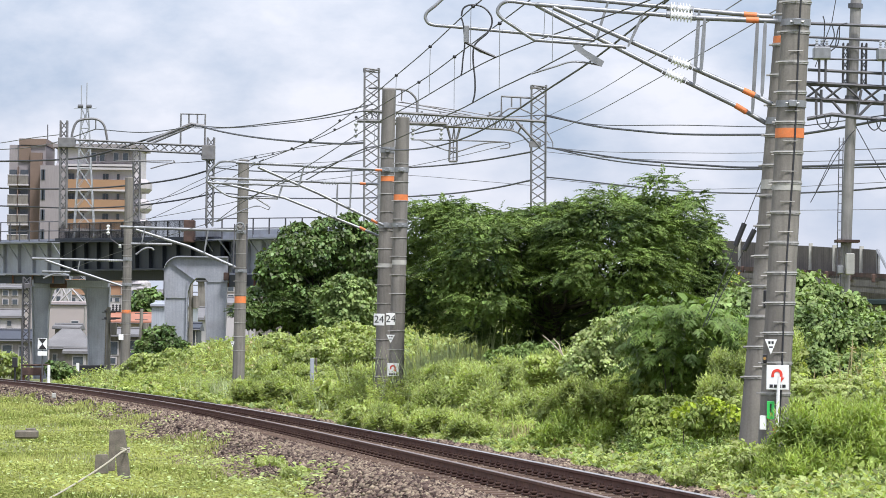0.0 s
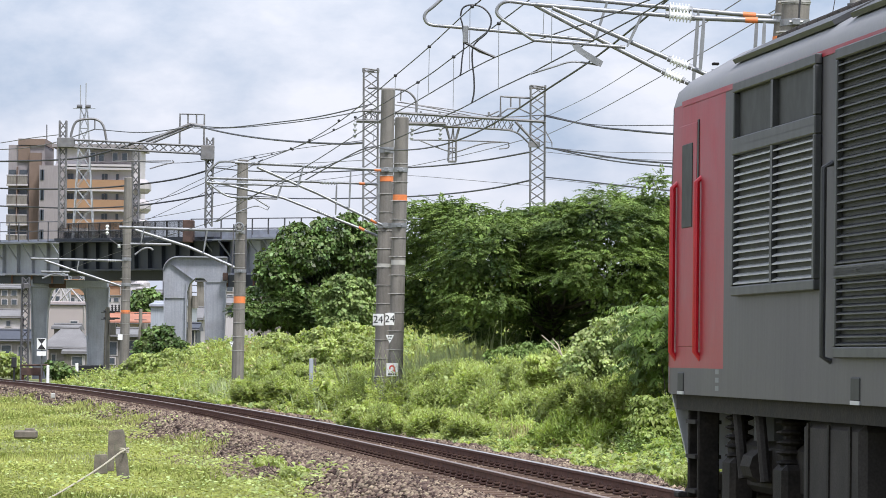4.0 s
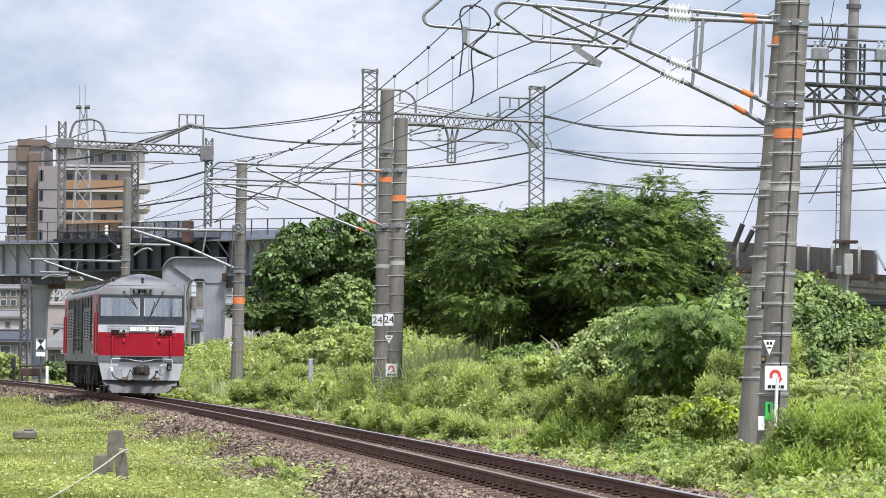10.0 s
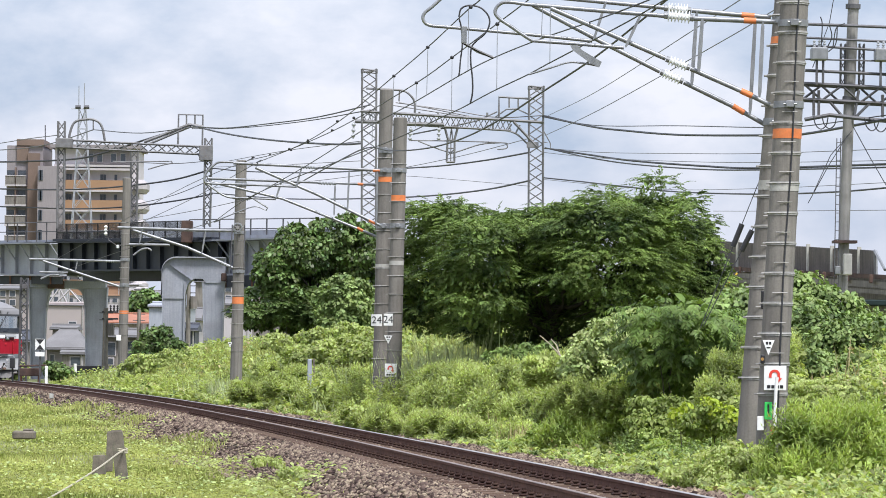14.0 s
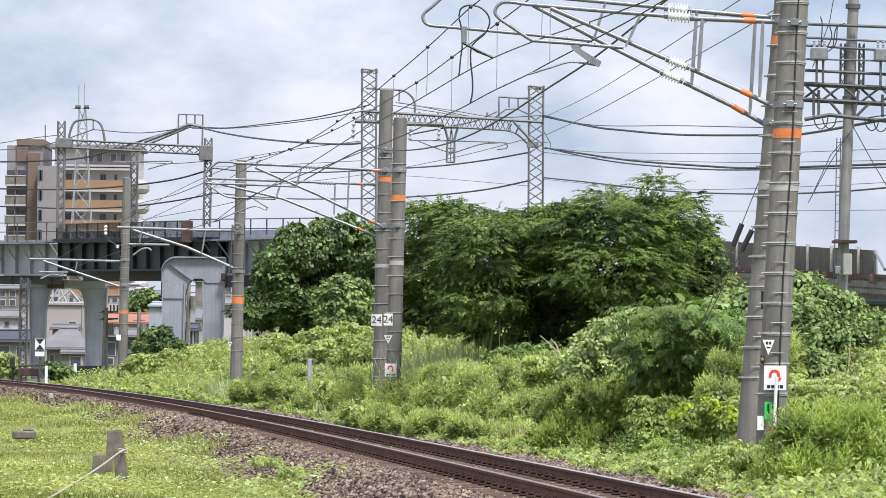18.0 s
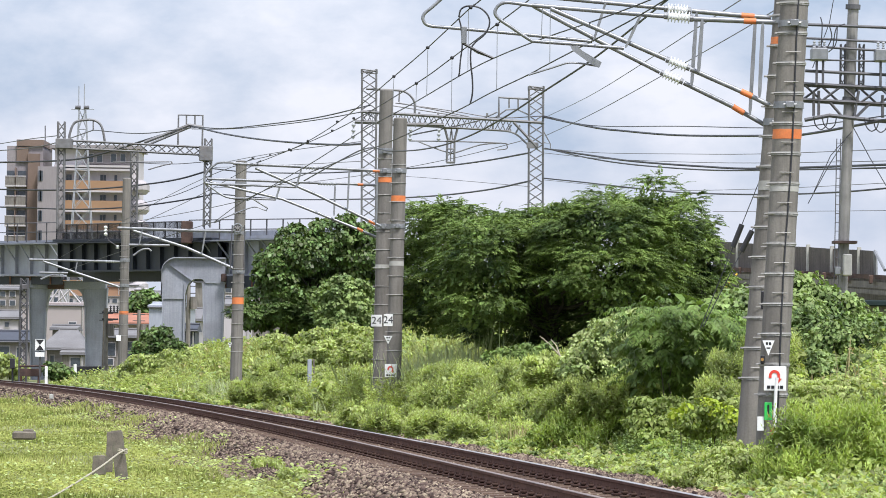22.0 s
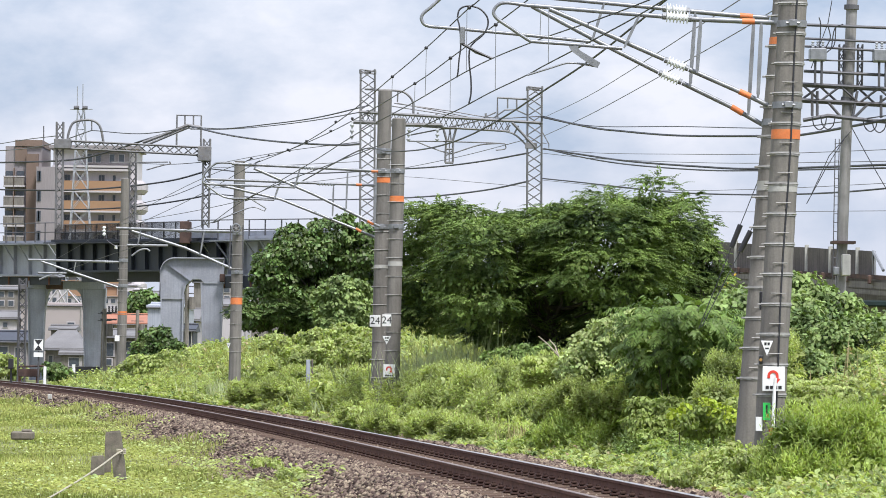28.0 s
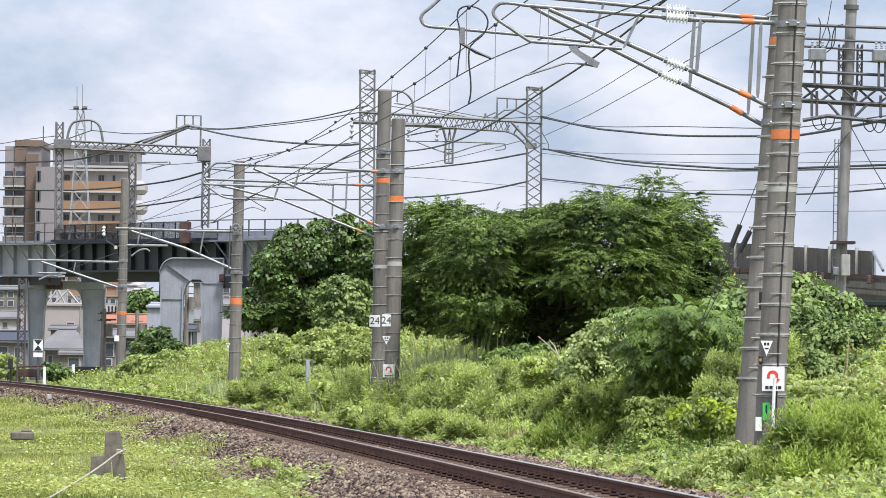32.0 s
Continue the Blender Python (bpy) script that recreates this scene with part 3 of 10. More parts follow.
def arrow_sign(x0, x1, z0, z1, y, label):
    t = sign("arrow_sign", label, x0, x1, z0, z1, y)
    w, h = x1 - x0, z1 - z0
    cx, cz = x0 + w * 0.47, z0 + h * 0.62
    q = Mesh()
    R, r = w * 0.25, w * 0.13
    outer, inner = [], []
    for i in range(13):
        a = math.pi * (1 - i / 12)
        outer.append((cx + R * math.cos(a), cz + R * math.sin(a)))
        inner.append((cx + r * math.cos(a), cz + r * math.sin(a)))
    for i in range(12):
        q.prism([outer[i], outer[i + 1], inner[i + 1], inner[i]], 1, y - 0.010, y - 0.0045)
    q.prism([(cx - R, cz), (cx - r, cz), (cx - r, cz - h * 0.10), (cx - R, cz - h * 0.10)], 1, y - 0.010, y - 0.0045)
    q.prism([(cx + R, cz), (cx + r, cz), (cx + r, cz - h * 0.12), (cx + R, cz - h * 0.12)], 1, y - 0.010, y - 0.0045)
    q.prism([(cx + (R + r) / 2 - w * 0.14, cz - h * 0.12), (cx + (R + r) / 2 + w * 0.14, cz - h * 0.12), (cx + (R + r) / 2, cz - h * 0.30)], 1, y - 0.010, y - 0.0045)
    part("arrow", q, M_RED, t, "red turned arrow")
    for i in range(4):
        b = Mesh().box((x0 + w * (0.14 + 0.19 * i), y - 0.008, z0 + h * 0.08), (x0 + w * (0.29 + 0.19 * i), y - 0.0045, z0 + h * 0.21))
        part("lettering_bar", b, M_BLACK, t)
    return t


def triangle_sign(cx, w, z0, z1, y, label):
    t = thing("triangle_sign", label, "sign", (cx, y, z0))
    part("plate", Mesh().prism([(cx - w / 2, z1), (cx + w / 2, z1), (cx, z0)], 1, y - 0.004, y + 0.004), M_WHITE, t)
    for i, (a, b, lo, hi) in enumerate(((-0.22, -0.04, 0.70, 0.88), (0.04, 0.22, 0.70, 0.88), (-0.16, 0.16, 0.45, 0.54))):
        part("lettering_bar", Mesh().box((cx + a * w, y - 0.007, z0 + lo * (z1 - z0)), (cx + b * w, y - 0.0045, z0 + hi * (z1 - z0))), M_BLACK, t)
    part("bracket", Mesh().box((cx - 0.015, y + 0.003, z1 - 0.06), (cx + 0.015, y + 0.1, z1 - 0.03)), M_STEEL, t)
    return t


arrow_sign(3.861, 4.128, 1.02, 1.311, 52.2, "white enamel sign with a red turned arrow on a concrete pole")
arrow_sign(-1.257, -0.99, 0.925, 1.217, 98.3, "small white sign with a red turned arrow on a pole")
triangle_sign(3.915, 0.145, 1.438, 1.62, 52.25, "small white triangular plate on a concrete pole")
triangle_sign(-1.19, 0.19, 1.661, 1.852, 98.3, "white triangular plate on a concrete pole")
triangle_sign(-6.842, 0.13, 1.606, 1.789, 141.7, "tiny white triangular plate on a concrete pole")
for x0, x1, y in ((-1.605, -1.359, 100.1), (-1.296, -1.093, 98.3)):
    t = sign("number_plate", "white enamel plate with a black number on a pole", x0, x1, 2.071, 2.34, y)
    plate_text("24", 0.23, ((x0 + x1) / 2, y - 0.006, 2.205), M_BLACK, t)
t = sign("enamel_tag", "bright green plate with dark lettering on a pole", 3.872, 3.96, 0.669, 0.878, 52.22, M_GREENTAG)
part("lettering_bar", Mesh().box((3.906, 52.212, 0.743), (3.926, 52.2155, 0.851)), M_BLACK, t)
sign("enamel_tag", "small white plate low on a concrete pole", 3.789, 3.87, 0.539, 0.708, 52.25)
sign("enamel_tag", "small white plate on a slim pole near the bridge", -14.396, -14.183, 1.963, 2.214, 193.6)
# white marker stake before the pole, cable and box on it
t = thing("marker_stake", "white marker stake with a red foot before a pole", "stake", (3.962, 52.1, -0.3))
part("rod", Mesh().tube([(3.962, 52.1, -0.35), (3.997, 52.1, 1.028), (4.009, 52.1, 1.176)], 0.021, 10), M_WHITE, t, smooth=True)
part("foot", Mesh().tube([(3.96, 52.1, 0.496), (3.963, 52.1, 0.577)], 0.024, 10), M_RED, t, "red foot")
t = thing("pole_cable", "dark cable running down a concrete pole", "cable", (NF_A[0], 52.3, -0.4))
part("cable", Mesh().tube([(on_axis(NF_A, NF_B, z)[0] + 0.045 + 0.01 * math.sin(z * 2), 52.5 - rad_a(z) - 0.004, on_axis(NF_A, NF_B, z)[2]) for z in [-0.4 + 0.4 * i for i in range(20)]], 0.011, 6), M_WIRE, t)
t = thing("cable_box", "dark narrow box strapped to a concrete pole", "box", (3.942, 53.6, 2.007))
part("case", Mesh().box((3.914, 53.5, 2.006), (3.961, 53.6, 2.229), 0.01), M_BLACK, t)
t = thing("pole_lamp", "small dark lamp with an amber lens on a pole", "lamp", (3.839, 52.2, 1.363))
part("housing", Mesh().box((3.819, 52.15, 1.335), (3.866, 52.3, 1.444), 0.012), M_BLACK, t)
part("lens", Mesh().tube([(3.836, 52.16, 1.39), (3.833, 52.12, 1.39)], 0.02, 10), M_AMBER, t, "amber lens")


# ---- cantilevers over the track ----
def ball(c, r, n=8):
    m = Mesh()
    rings = []
    for i in range(1, 5):
        a = math.pi * i / 5
        rings.append([(c[0] + r * math.sin(a) * math.cos(2 * math.pi * j / n), c[1] + r * math.sin(a) * math.sin(2 * math.pi * j / n), c[2] + r * math.cos(a)) for j in range(n)])
    m.sections(rings)
    return m


def cantilever(label, at, tubes, insulators=(), marks=(), straps=(), arms=()):
    """tubes: (name, path, radius); insulators: two ends and a radius; marks: orange sleeves; straps: flat struts; arms: thin curved rods."""
    t = thing("catenary_cantilever", label, "cantilever", at, "catenary cantilevers")
    for name, path, r in tubes:
        part(name, Mesh().tube(path, r, 10), M_STEEL, t, smooth=True)
    for a, b, r, n in insulators:
        near = a[1] < 60
        ins = part("insulator", Mesh().discs(a, b, n, r if near else r * 0.8, r * 0.5, 14), M_CERAMIC if near else M_INSGREY, t, "white ribbed porcelain insulator" if near else "grey ribbed insulator", smooth=True)
        e = Mesh()
        for p, q in ((a, b), (b, a)):
            e.tube([lerp(p, q, -0.12), lerp(p, q, 0.03)], r * 0.62, 10)
        part("socket", e, M_STEEL, ins)
    for a, b, r in marks:
        part("orange_sleeve", Mesh().tube([a, b], r, 12), M_ORANGE, t, "orange sleeve", smooth=True)
    for a, b, w in straps:
        A, B = Vector(a), Vector(b)
        q = Mesh()
        up = (B - A).normalized()
        sd = up.cross(Vector((0, 1, 0))).normalized() * w * 0.36
        dp = Vector((0, 0.018, 0))
        ends = []
        for k, s in ((0, 0.5), (0.06, 1.0), (0.5, 1.25), (0.94, 1.0), (1, 0.5)):
            c = A.lerp(B, k)
            ends.append([c - sd * s - dp, c + sd * s - dp, c + sd * s + dp, c - sd * s + dp])
        q.sections(ends)
        part("strut", q, M_STEEL, t)
    for name, path, r in arms:
        part(name, Mesh().tube(path, r, 8), M_STEEL, t, smooth=True)
    return t


YF, YB = 52.6, 54.3
cantilever("galvanised tube cantilever with white insulators over the track", (3.902, 52.6, 5.464),
    [("top_tube", [(3.984, 52.6, 5.458), (3.425, 52.6, 5.475), (2.988, 52.6, 5.487)], 0.032), ("top_tube", [(2.661, 52.6, 5.514), (1.856, 52.6, 5.569), (1.052, 52.6, 5.628)], 0.028),
     ("brace_tube", [(3.926, 52.6, 4.455), (3.652, 52.6, 4.588), (2.968, 52.6, 4.88)], 0.030), ("brace_tube", [(2.667, 52.6, 4.999), (1.859, 52.6, 5.344), (1.277, 52.6, 5.589)], 0.030),
     ("registration_tube", bend([(1.345, 52.6, 5.611), (1.038, 52.6, 5.628), (0.765, 52.6, 5.658), (0.656, 52.6, 5.63), (0.603, 52.6, 5.547), (0.645, 52.6, 5.466), (0.803, 52.6, 5.359), (1.029, 52.6, 5.211), (1.111, 52.6, 5.192), (1.588, 52.6, 5.163), (2.161, 52.6, 5.122)], 6), 0.022)],
    insulators=[((2.961, 52.6, 5.497), (2.675, 52.6, 5.521), 0.075, 7), ((2.933, 52.6, 4.9), (2.701, 52.6, 4.985), 0.062, 6)],
    marks=[((3.752, 52.6, 5.466), (3.602, 52.6, 5.471), 0.037), ((3.713, 52.6, 4.561), (3.577, 52.6, 4.621), 0.036)],
    straps=[((3.827, 52.5, 5.442), (3.795, 52.5, 4.542), 0.055), ((3.098, 52.5, 5.474), (3.058, 52.5, 4.833), 0.055), ((2.357, 52.5, 5.519), (2.177, 52.5, 5.122), 0.04)],
    arms=[("steady_arm", bend([(1.847, 52.5, 4.894), (1.656, 52.5, 4.925), (1.486, 52.5, 4.93), (1.283, 52.5, 4.866), (1.018, 52.5, 4.781)], 5), 0.012)])
t = thing("steady_arm_bracket", "flat galvanised bracket under a registration tube", "bracket", (1.689, 52.5, 5.007))
part("plate", Mesh().sections([[(1.509, 52.45, 5.131), (1.598, 52.45, 5.139), (1.599, 52.5, 5.143), (1.511, 52.5, 5.135)], [(1.544, 52.45, 5.07), (1.653, 52.45, 5.078), (1.654, 52.5, 5.082), (1.545, 52.5, 5.074)], [(1.763, 52.45, 4.916), (1.824, 52.45, 4.978), (1.825, 52.5, 4.982), (1.765, 52.5, 4.92)], [(1.859, 52.45, 4.87), (1.892, 52.45, 4.938), (1.894, 52.5, 4.942), (1.86, 52.5, 4.873)]]), M_STEEL, t)
cantilever("galvanised tube cantilever behind another, with white insulators", (3.957, 54.3, 5.652),
    [("top_tube", [(4.056, 54.3, 5.646), (3.605, 54.3, 5.676), (3.07, 54.3, 5.719)], 0.032), ("top_tube", [(2.732, 54.3, 5.75), (1.915, 54.3, 5.818), (0.788, 54.3, 5.91)], 0.028),
     ("brace_tube", [(4.013, 54.3, 4.301), (3.617, 54.3, 4.521), (2.981, 54.3, 4.823)], 0.030), ("brace_tube", [(2.684, 54.3, 4.954), (1.92, 54.3, 5.332), (1.1, 54.3, 5.759)], 0.030),
     ("registration_tube", bend([(0.434, 54.3, 6.174), (0.084, 54.3, 5.944), (-0.159, 54.3, 5.73), (-0.257, 54.3, 5.644), (-0.27, 54.3, 5.566), (-0.192, 54.3, 5.497), (0.09, 54.3, 5.472), (0.935, 54.3, 5.405), (1.836, 54.3, 5.324)], 6), 0.022)],
    insulators=[((3.028, 54.3, 5.722), (2.76, 54.3, 5.747), 0.072, 7), ((2.946, 54.3, 4.844), (2.719, 54.3, 4.94), 0.062, 6)],
    marks=[((3.851, 54.3, 5.658), (3.69, 54.3, 5.67), 0.037), ((3.737, 54.3, 4.452), (3.596, 54.3, 4.535), 0.036)],
    straps=[((3.858, 54.2, 5.643), (3.801, 54.2, 4.426), 0.055), ((3.128, 54.2, 5.698), (3.074, 54.2, 4.776), 0.055), ((1.996, 54.2, 5.804), (1.847, 54.2, 5.317), 0.04)],
    arms=[("steady_arm", [(0.608, 54.3, 5.105), (0.41, 54.3, 5.173), (0.261, 54.3, 5.27)], 0.016)])
cantilever("galvanised tube cantilever over the track on a double pole", (-1.488, 99, 5.593),
    [("top_tube", [(-1.437, 99, 5.593), (-2.873, 99, 5.653), (-4.219, 99, 5.701), (-4.758, 99, 5.72)], 0.034), ("brace_tube", [(-1.396, 99, 4.337), (-2.865, 99, 5.038), (-4.257, 99, 5.624)], 0.034),
     ("registration_tube", bend([(-4.219, 99, 5.701), (-4.989, 99, 5.743), (-5.205, 99, 5.664), (-5.382, 99, 5.469), (-5.406, 99, 5.315), (-5.277, 99, 5.252), (-4.533, 99, 5.236), (-3.316, 99, 5.199)], 5), 0.026)],
    insulators=[((-2.873, 99, 5.64), (-3.193, 99, 5.656), 0.06, 5)], marks=[((-1.437, 99, 5.587), (-1.591, 99, 5.591), 0.037), ((-1.525, 99, 4.387), (-1.667, 99, 4.462), 0.037)],
    straps=[((-1.486, 98.9, 5.563), (-1.498, 98.9, 4.41), 0.06), ((-2.127, 98.9, 5.581), (-2.154, 98.9, 4.709), 0.05), ((-3.203, 98.9, 5.645), (-3.325, 98.9, 5.182), 0.05)],
    arms=[("steady_arm", bend([(-4.013, 99, 4.665), (-4.271, 99, 4.739), (-4.653, 99, 4.606), (-5.163, 99, 4.395)], 5), 0.014)])
cantilever("lower galvanised tube cantilever on a double pole", (-1.75, 101, 5.375),
    [("top_tube", [(-1.174, 101, 5.329), (-1.88, 101, 5.36), (-3.711, 101, 5.403), (-5.437, 101, 5.448)], 0.032), ("brace_tube", [(-1.079, 101, 3.957), (-1.867, 101, 4.288), (-3.706, 101, 4.998), (-5.384, 101, 5.37)], 0.032),
     ("registration_tube", bend([(-5.475, 101, 5.33), (-5.013, 101, 5.035), (-4.49, 101, 5.002), (-3.863, 101, 4.983)], 5), 0.024)],
    insulators=[((-2.508, 101, 5.366), (-2.848, 101, 5.375), 0.06, 5), ((-2.681, 101, 4.605), (-2.918, 101, 4.707), 0.05, 5)], marks=[((-1.841, 101, 5.354), (-1.972, 101, 5.359), 0.035), ((-1.841, 101, 4.275), (-1.972, 101, 4.339), 0.035)],
    straps=[((-2.492, 100.9, 5.323), (-2.509, 100.9, 4.617), 0.05), ((-3.733, 100.9, 5.386), (-3.859, 100.9, 4.993), 0.05)],
    arms=[("steady_arm", [(-4.425, 101, 5.016), (-4.043, 101, 4.785), (-4.094, 101, 4.719)], 0.02)])
cantilever("galvanised tube cantilever on a pole in the weeds", (-6.942, 142, 5.389),
    [("top_tube", [(-6.777, 142, 5.41), (-7.953, 142, 5.414), (-10.562, 142, 5.475)], 0.05), ("brace_tube", [(-6.724, 142, 4.179), (-8.313, 142, 4.858), (-10.047, 142, 5.389)], 0.05), ("registration_tube", [(-10.187, 142, 4.928), (-8.865, 142, 4.925)], 0.045)],
    insulators=[((-6.945, 142, 4.268), (-7.278, 142, 4.411), 0.07, 4), ((-7.548, 142, 5.41), (-7.916, 142, 5.414), 0.06, 4)], straps=[((-7.69, 141.9, 5.396), (-7.808, 141.9, 4.641), 0.06), ((-9.747, 141.9, 5.445), (-9.85, 141.9, 4.911), 0.05)],
    arms=[("steady_arm", bend([(-10.036, 142, 4.58), (-9.781, 142, 4.767), (-9.561, 142, 4.806), (-9.45, 142, 4.734)], 4), 0.03)])
cantilever("galvanised tube cantilever on a slim pole near the bridge", (-14.485, 194, 5.5),
    [("top_tube", [(-14.259, 194, 5.478), (-16.116, 194, 5.506), (-18.325, 194, 5.53)], 0.055), ("brace_tube", [(-14.218, 194, 4.324), (-16.108, 194, 4.929), (-17.722, 194, 5.462)], 0.055), ("registration_tube", [(-17.865, 194, 4.958), (-16.61, 194, 4.948)], 0.05)],
    insulators=[((-14.535, 194, 5.475), (-14.937, 194, 5.482), 0.08, 4)], straps=[((-16.183, 193.9, 5.478), (-16.276, 193.9, 4.975), 0.06)],
    arms=[("steady_arm", bend([(-17.811, 194, 4.657), (-17.362, 194, 4.838), (-17.011, 194, 4.843)], 4), 0.04)])


# ---- wires ----
def wire(label, path, r, material=None, name="wire", steps=6):
    t = thing(name, label, "wire", tuple(path[0]))
    part("strand", Mesh().tube(bend(path, steps) if len(path) > 2 else path, r, 6), material or M_WIRE, t)
    return t


w1 = wire("dark contact wire over the track", [(3.015, 43, 5.455)] + [(2.363, 49, 5.346), (2.013, 51.326, 5.263), (1.328, 55.874, 5.142), (1.105, 57.356, 5.098), (0.657, 60.328, 5.043), (0.281, 62.833, 4.972), (0.039, 64.438, 4.944), (-0.766, 69.786, 4.852), (-1.834, 76.875, 4.807), (-3.916, 90.695, 4.702), (-5.163, 99, 4.395)] + [(-5.163, 99, 4.395), (-8.948, 127.497, 4.516), (-17.248, 190, 4.665)], 0.0085, name="contact_wire")
w2 = wire("second dark contact wire of the overlap", [(3.115, 47, 5.62)] + [(1.998, 51, 5.417), (1.269, 56.604, 5.521), (0.684, 61.098, 5.566), (0.241, 64.512, 5.545), (-0.506, 70.265, 5.453), (-1.456, 77.593, 5.377), (-2.7, 87.191, 5.184), (-4.49, 101, 4.989)] + [(-4.49, 101, 4.989), (-6.421, 114.528, 5.163), (-10.344, 142, 5.624)], 0.0085, name="contact_wire")
w3 = wire("messenger wire with round clamps over the track", [(1.852, 46, 5.903)] + [(1.3, 51, 5.812), (0.93, 54.224, 5.737), (0.678, 56.419, 5.691), (0.107, 61.39, 5.587), (-0.419, 65.966, 5.511), (-1.565, 75.94, 5.477), (-2.649, 85.358, 5.546), (-4.22, 99, 5.74)] + [(-4.22, 99, 5.74), (-6.723, 117.128, 5.55), (-10.158, 142, 5.479)], 0.008, name="messenger_wire")
w4 = wire("messenger wire with round clamps", [(1.311, 48, 6.125)] + [(0.431, 53.5, 5.756), (0.321, 54.552, 5.749), (-0.231, 59.808, 5.614), (-0.747, 64.733, 5.53), (-1.79, 74.672, 5.386), (-3.011, 86.282, 5.453), (-4.457, 100, 5.833)] + [(-4.457, 100, 5.833), (-7.818, 124.924, 5.935), (-17.121, 194, 5.544)], 0.008, name="messenger_wire")
wire("thick dark feeder cable slung from pole to pole", [(3.838, 47, 6.422)] + [(2.795, 55, 5.907), (2.101, 60.452, 5.562), (1.474, 65.377, 5.361), (1.023, 68.924, 5.215), (0.519, 72.878, 5.118), (0.052, 76.536, 5.112), (-0.465, 80.581, 5.2), (-1.042, 85.078, 5.386), (-1.552, 89.054, 5.626), (-2.257, 94.578, 5.602), (-3.585, 105, 5.445)], 0.014)
for label, path, r in (
    ("thin wire rising past the pole", [(4.795, 48, 6.042), (4.349, 57.155, 5.991), (3.917, 66, 6.036), (3.009, 84.641, 6.203), (2.308, 99, 6.433)], 0.007),
    ("thin wire over the trees", [(4.909, 60, 6.849), (4.757, 70.312, 7.188), (4.096, 115.385, 8.487), (3.586, 150, 9.73)], 0.009)):
    wire(label, path, r, M_THINWIRE)
# round clamps and droppers
for host, pts in ((w3, [(0.62, 51.6, 5.314), (0.097, 56, 5.216)]), (w3, [(-0.394, 62, 5.261), (-1.507, 73.095, 5.36), (-1.986, 77.865, 5.395), (-2.609, 84.073, 5.483), (-3.106, 89.026, 5.56), (-3.808, 96, 5.784)]), (w4, [(0.317, 54, 5.704), (-0.224, 58, 5.485)]), (w4, [(-0.727, 63, 5.419), (-1.785, 73.273, 5.31), (-2.485, 80.062, 5.317), (-3.002, 85.064, 5.395), (-4.236, 97, 5.763)])):
    for p in pts:
        part("clamp", ball(p, 0.026), M_BLACK, host, "black round clamp", smooth=True)
for host, tops, bots in ((w3, [(0.625, 52, 5.338), (0.102, 58.303, 5.359), (-0.409, 64.456, 5.391), (-1.202, 74, 5.548)], [(0.627, 52, 4.569), (0.103, 58.271, 4.647), (-0.418, 64.493, 4.758), (-1.213, 74, 4.905)]), (w4, [(0.29, 54, 5.669), (-0.225, 58.563, 5.495), (-0.727, 63, 5.394)], [(0.292, 54, 4.926), (-0.233, 58.594, 4.874), (-0.737, 63, 4.847)])):
    for a, b in zip(tops, bots):
        part("dropper", Mesh().tube([a, b], 0.0045, 5), M_STEEL, host)
part("dropper", Mesh().tube([(1.219, 50.5, 5.44), (1.22, 50.5, 4.798)], 0.0045, 5), M_STEEL, w1)
part("dropper", Mesh().tube([(1.139, 51, 5.459), (1.13, 51, 5.109)], 0.0045, 5), M_STEEL, w2)
t = thing("jumper_cable", "looped dark jumper cable between the wires", "cable", (0.296, 54, 5.711))
part("loop", Mesh().tube(bend([(0.172, 54, 5.583), (0.199, 54, 5.682), (0.296, 54, 5.725), (0.436, 54, 5.699), (0.535, 54, 5.602), (0.551, 54, 5.49), (0.496, 54, 5.377), (0.385, 54, 5.278), (0.33, 54, 5.193), (0.325, 54, 5.025), (0.349, 54, 4.815), (0.351, 54, 4.64), (0.325, 54, 4.507)], 5), 0.012, 6), M_WIRE, t)
part("loop", Mesh().tube(bend([(0.172, 54, 5.569), (0.201, 54, 5.458), (0.218, 54, 5.234), (0.199, 54, 5.058), (0.187, 54, 4.897), (0.174, 54, 4.841)], 5), 0.011, 6), M_WIRE, t)
part("link_bar", Mesh().tube([(0.232, 54, 5.255), (0.408, 54, 5.166), (0.605, 54, 5.077)], 0.017, 6), M_BLACK, t)
t = thing("section_insulator", "short grey insulator hanging from a registration tube", "insulator", (0.237, 54, 5.374))
part("body", Mesh().box((0.204, 53.98, 5.253), (0.272, 54.05, 5.469), 0.01), M_STEEL, t)
for a, b in (((3.84, 56, 3.12), (3.727, 56, 2.829)), ((3.999, 56.4, 3.054), (3.864, 56.4, 2.782))):
    t = thing("guy_wire", "thin guy wire with a thick black sleeve", "guy wire", b)
    part("sleeve", Mesh().tube([a, lerp(a, b, 0.06), lerp(a, b, 0.94), b], 0.036, 10), M_BLACK, t, "thick black insulating sleeve", smooth=True)
    part("strand", Mesh().tube([lerp(a, b, -2.1), lerp(a, b, 4.6)], 0.006, 5), M_WIRE, t)


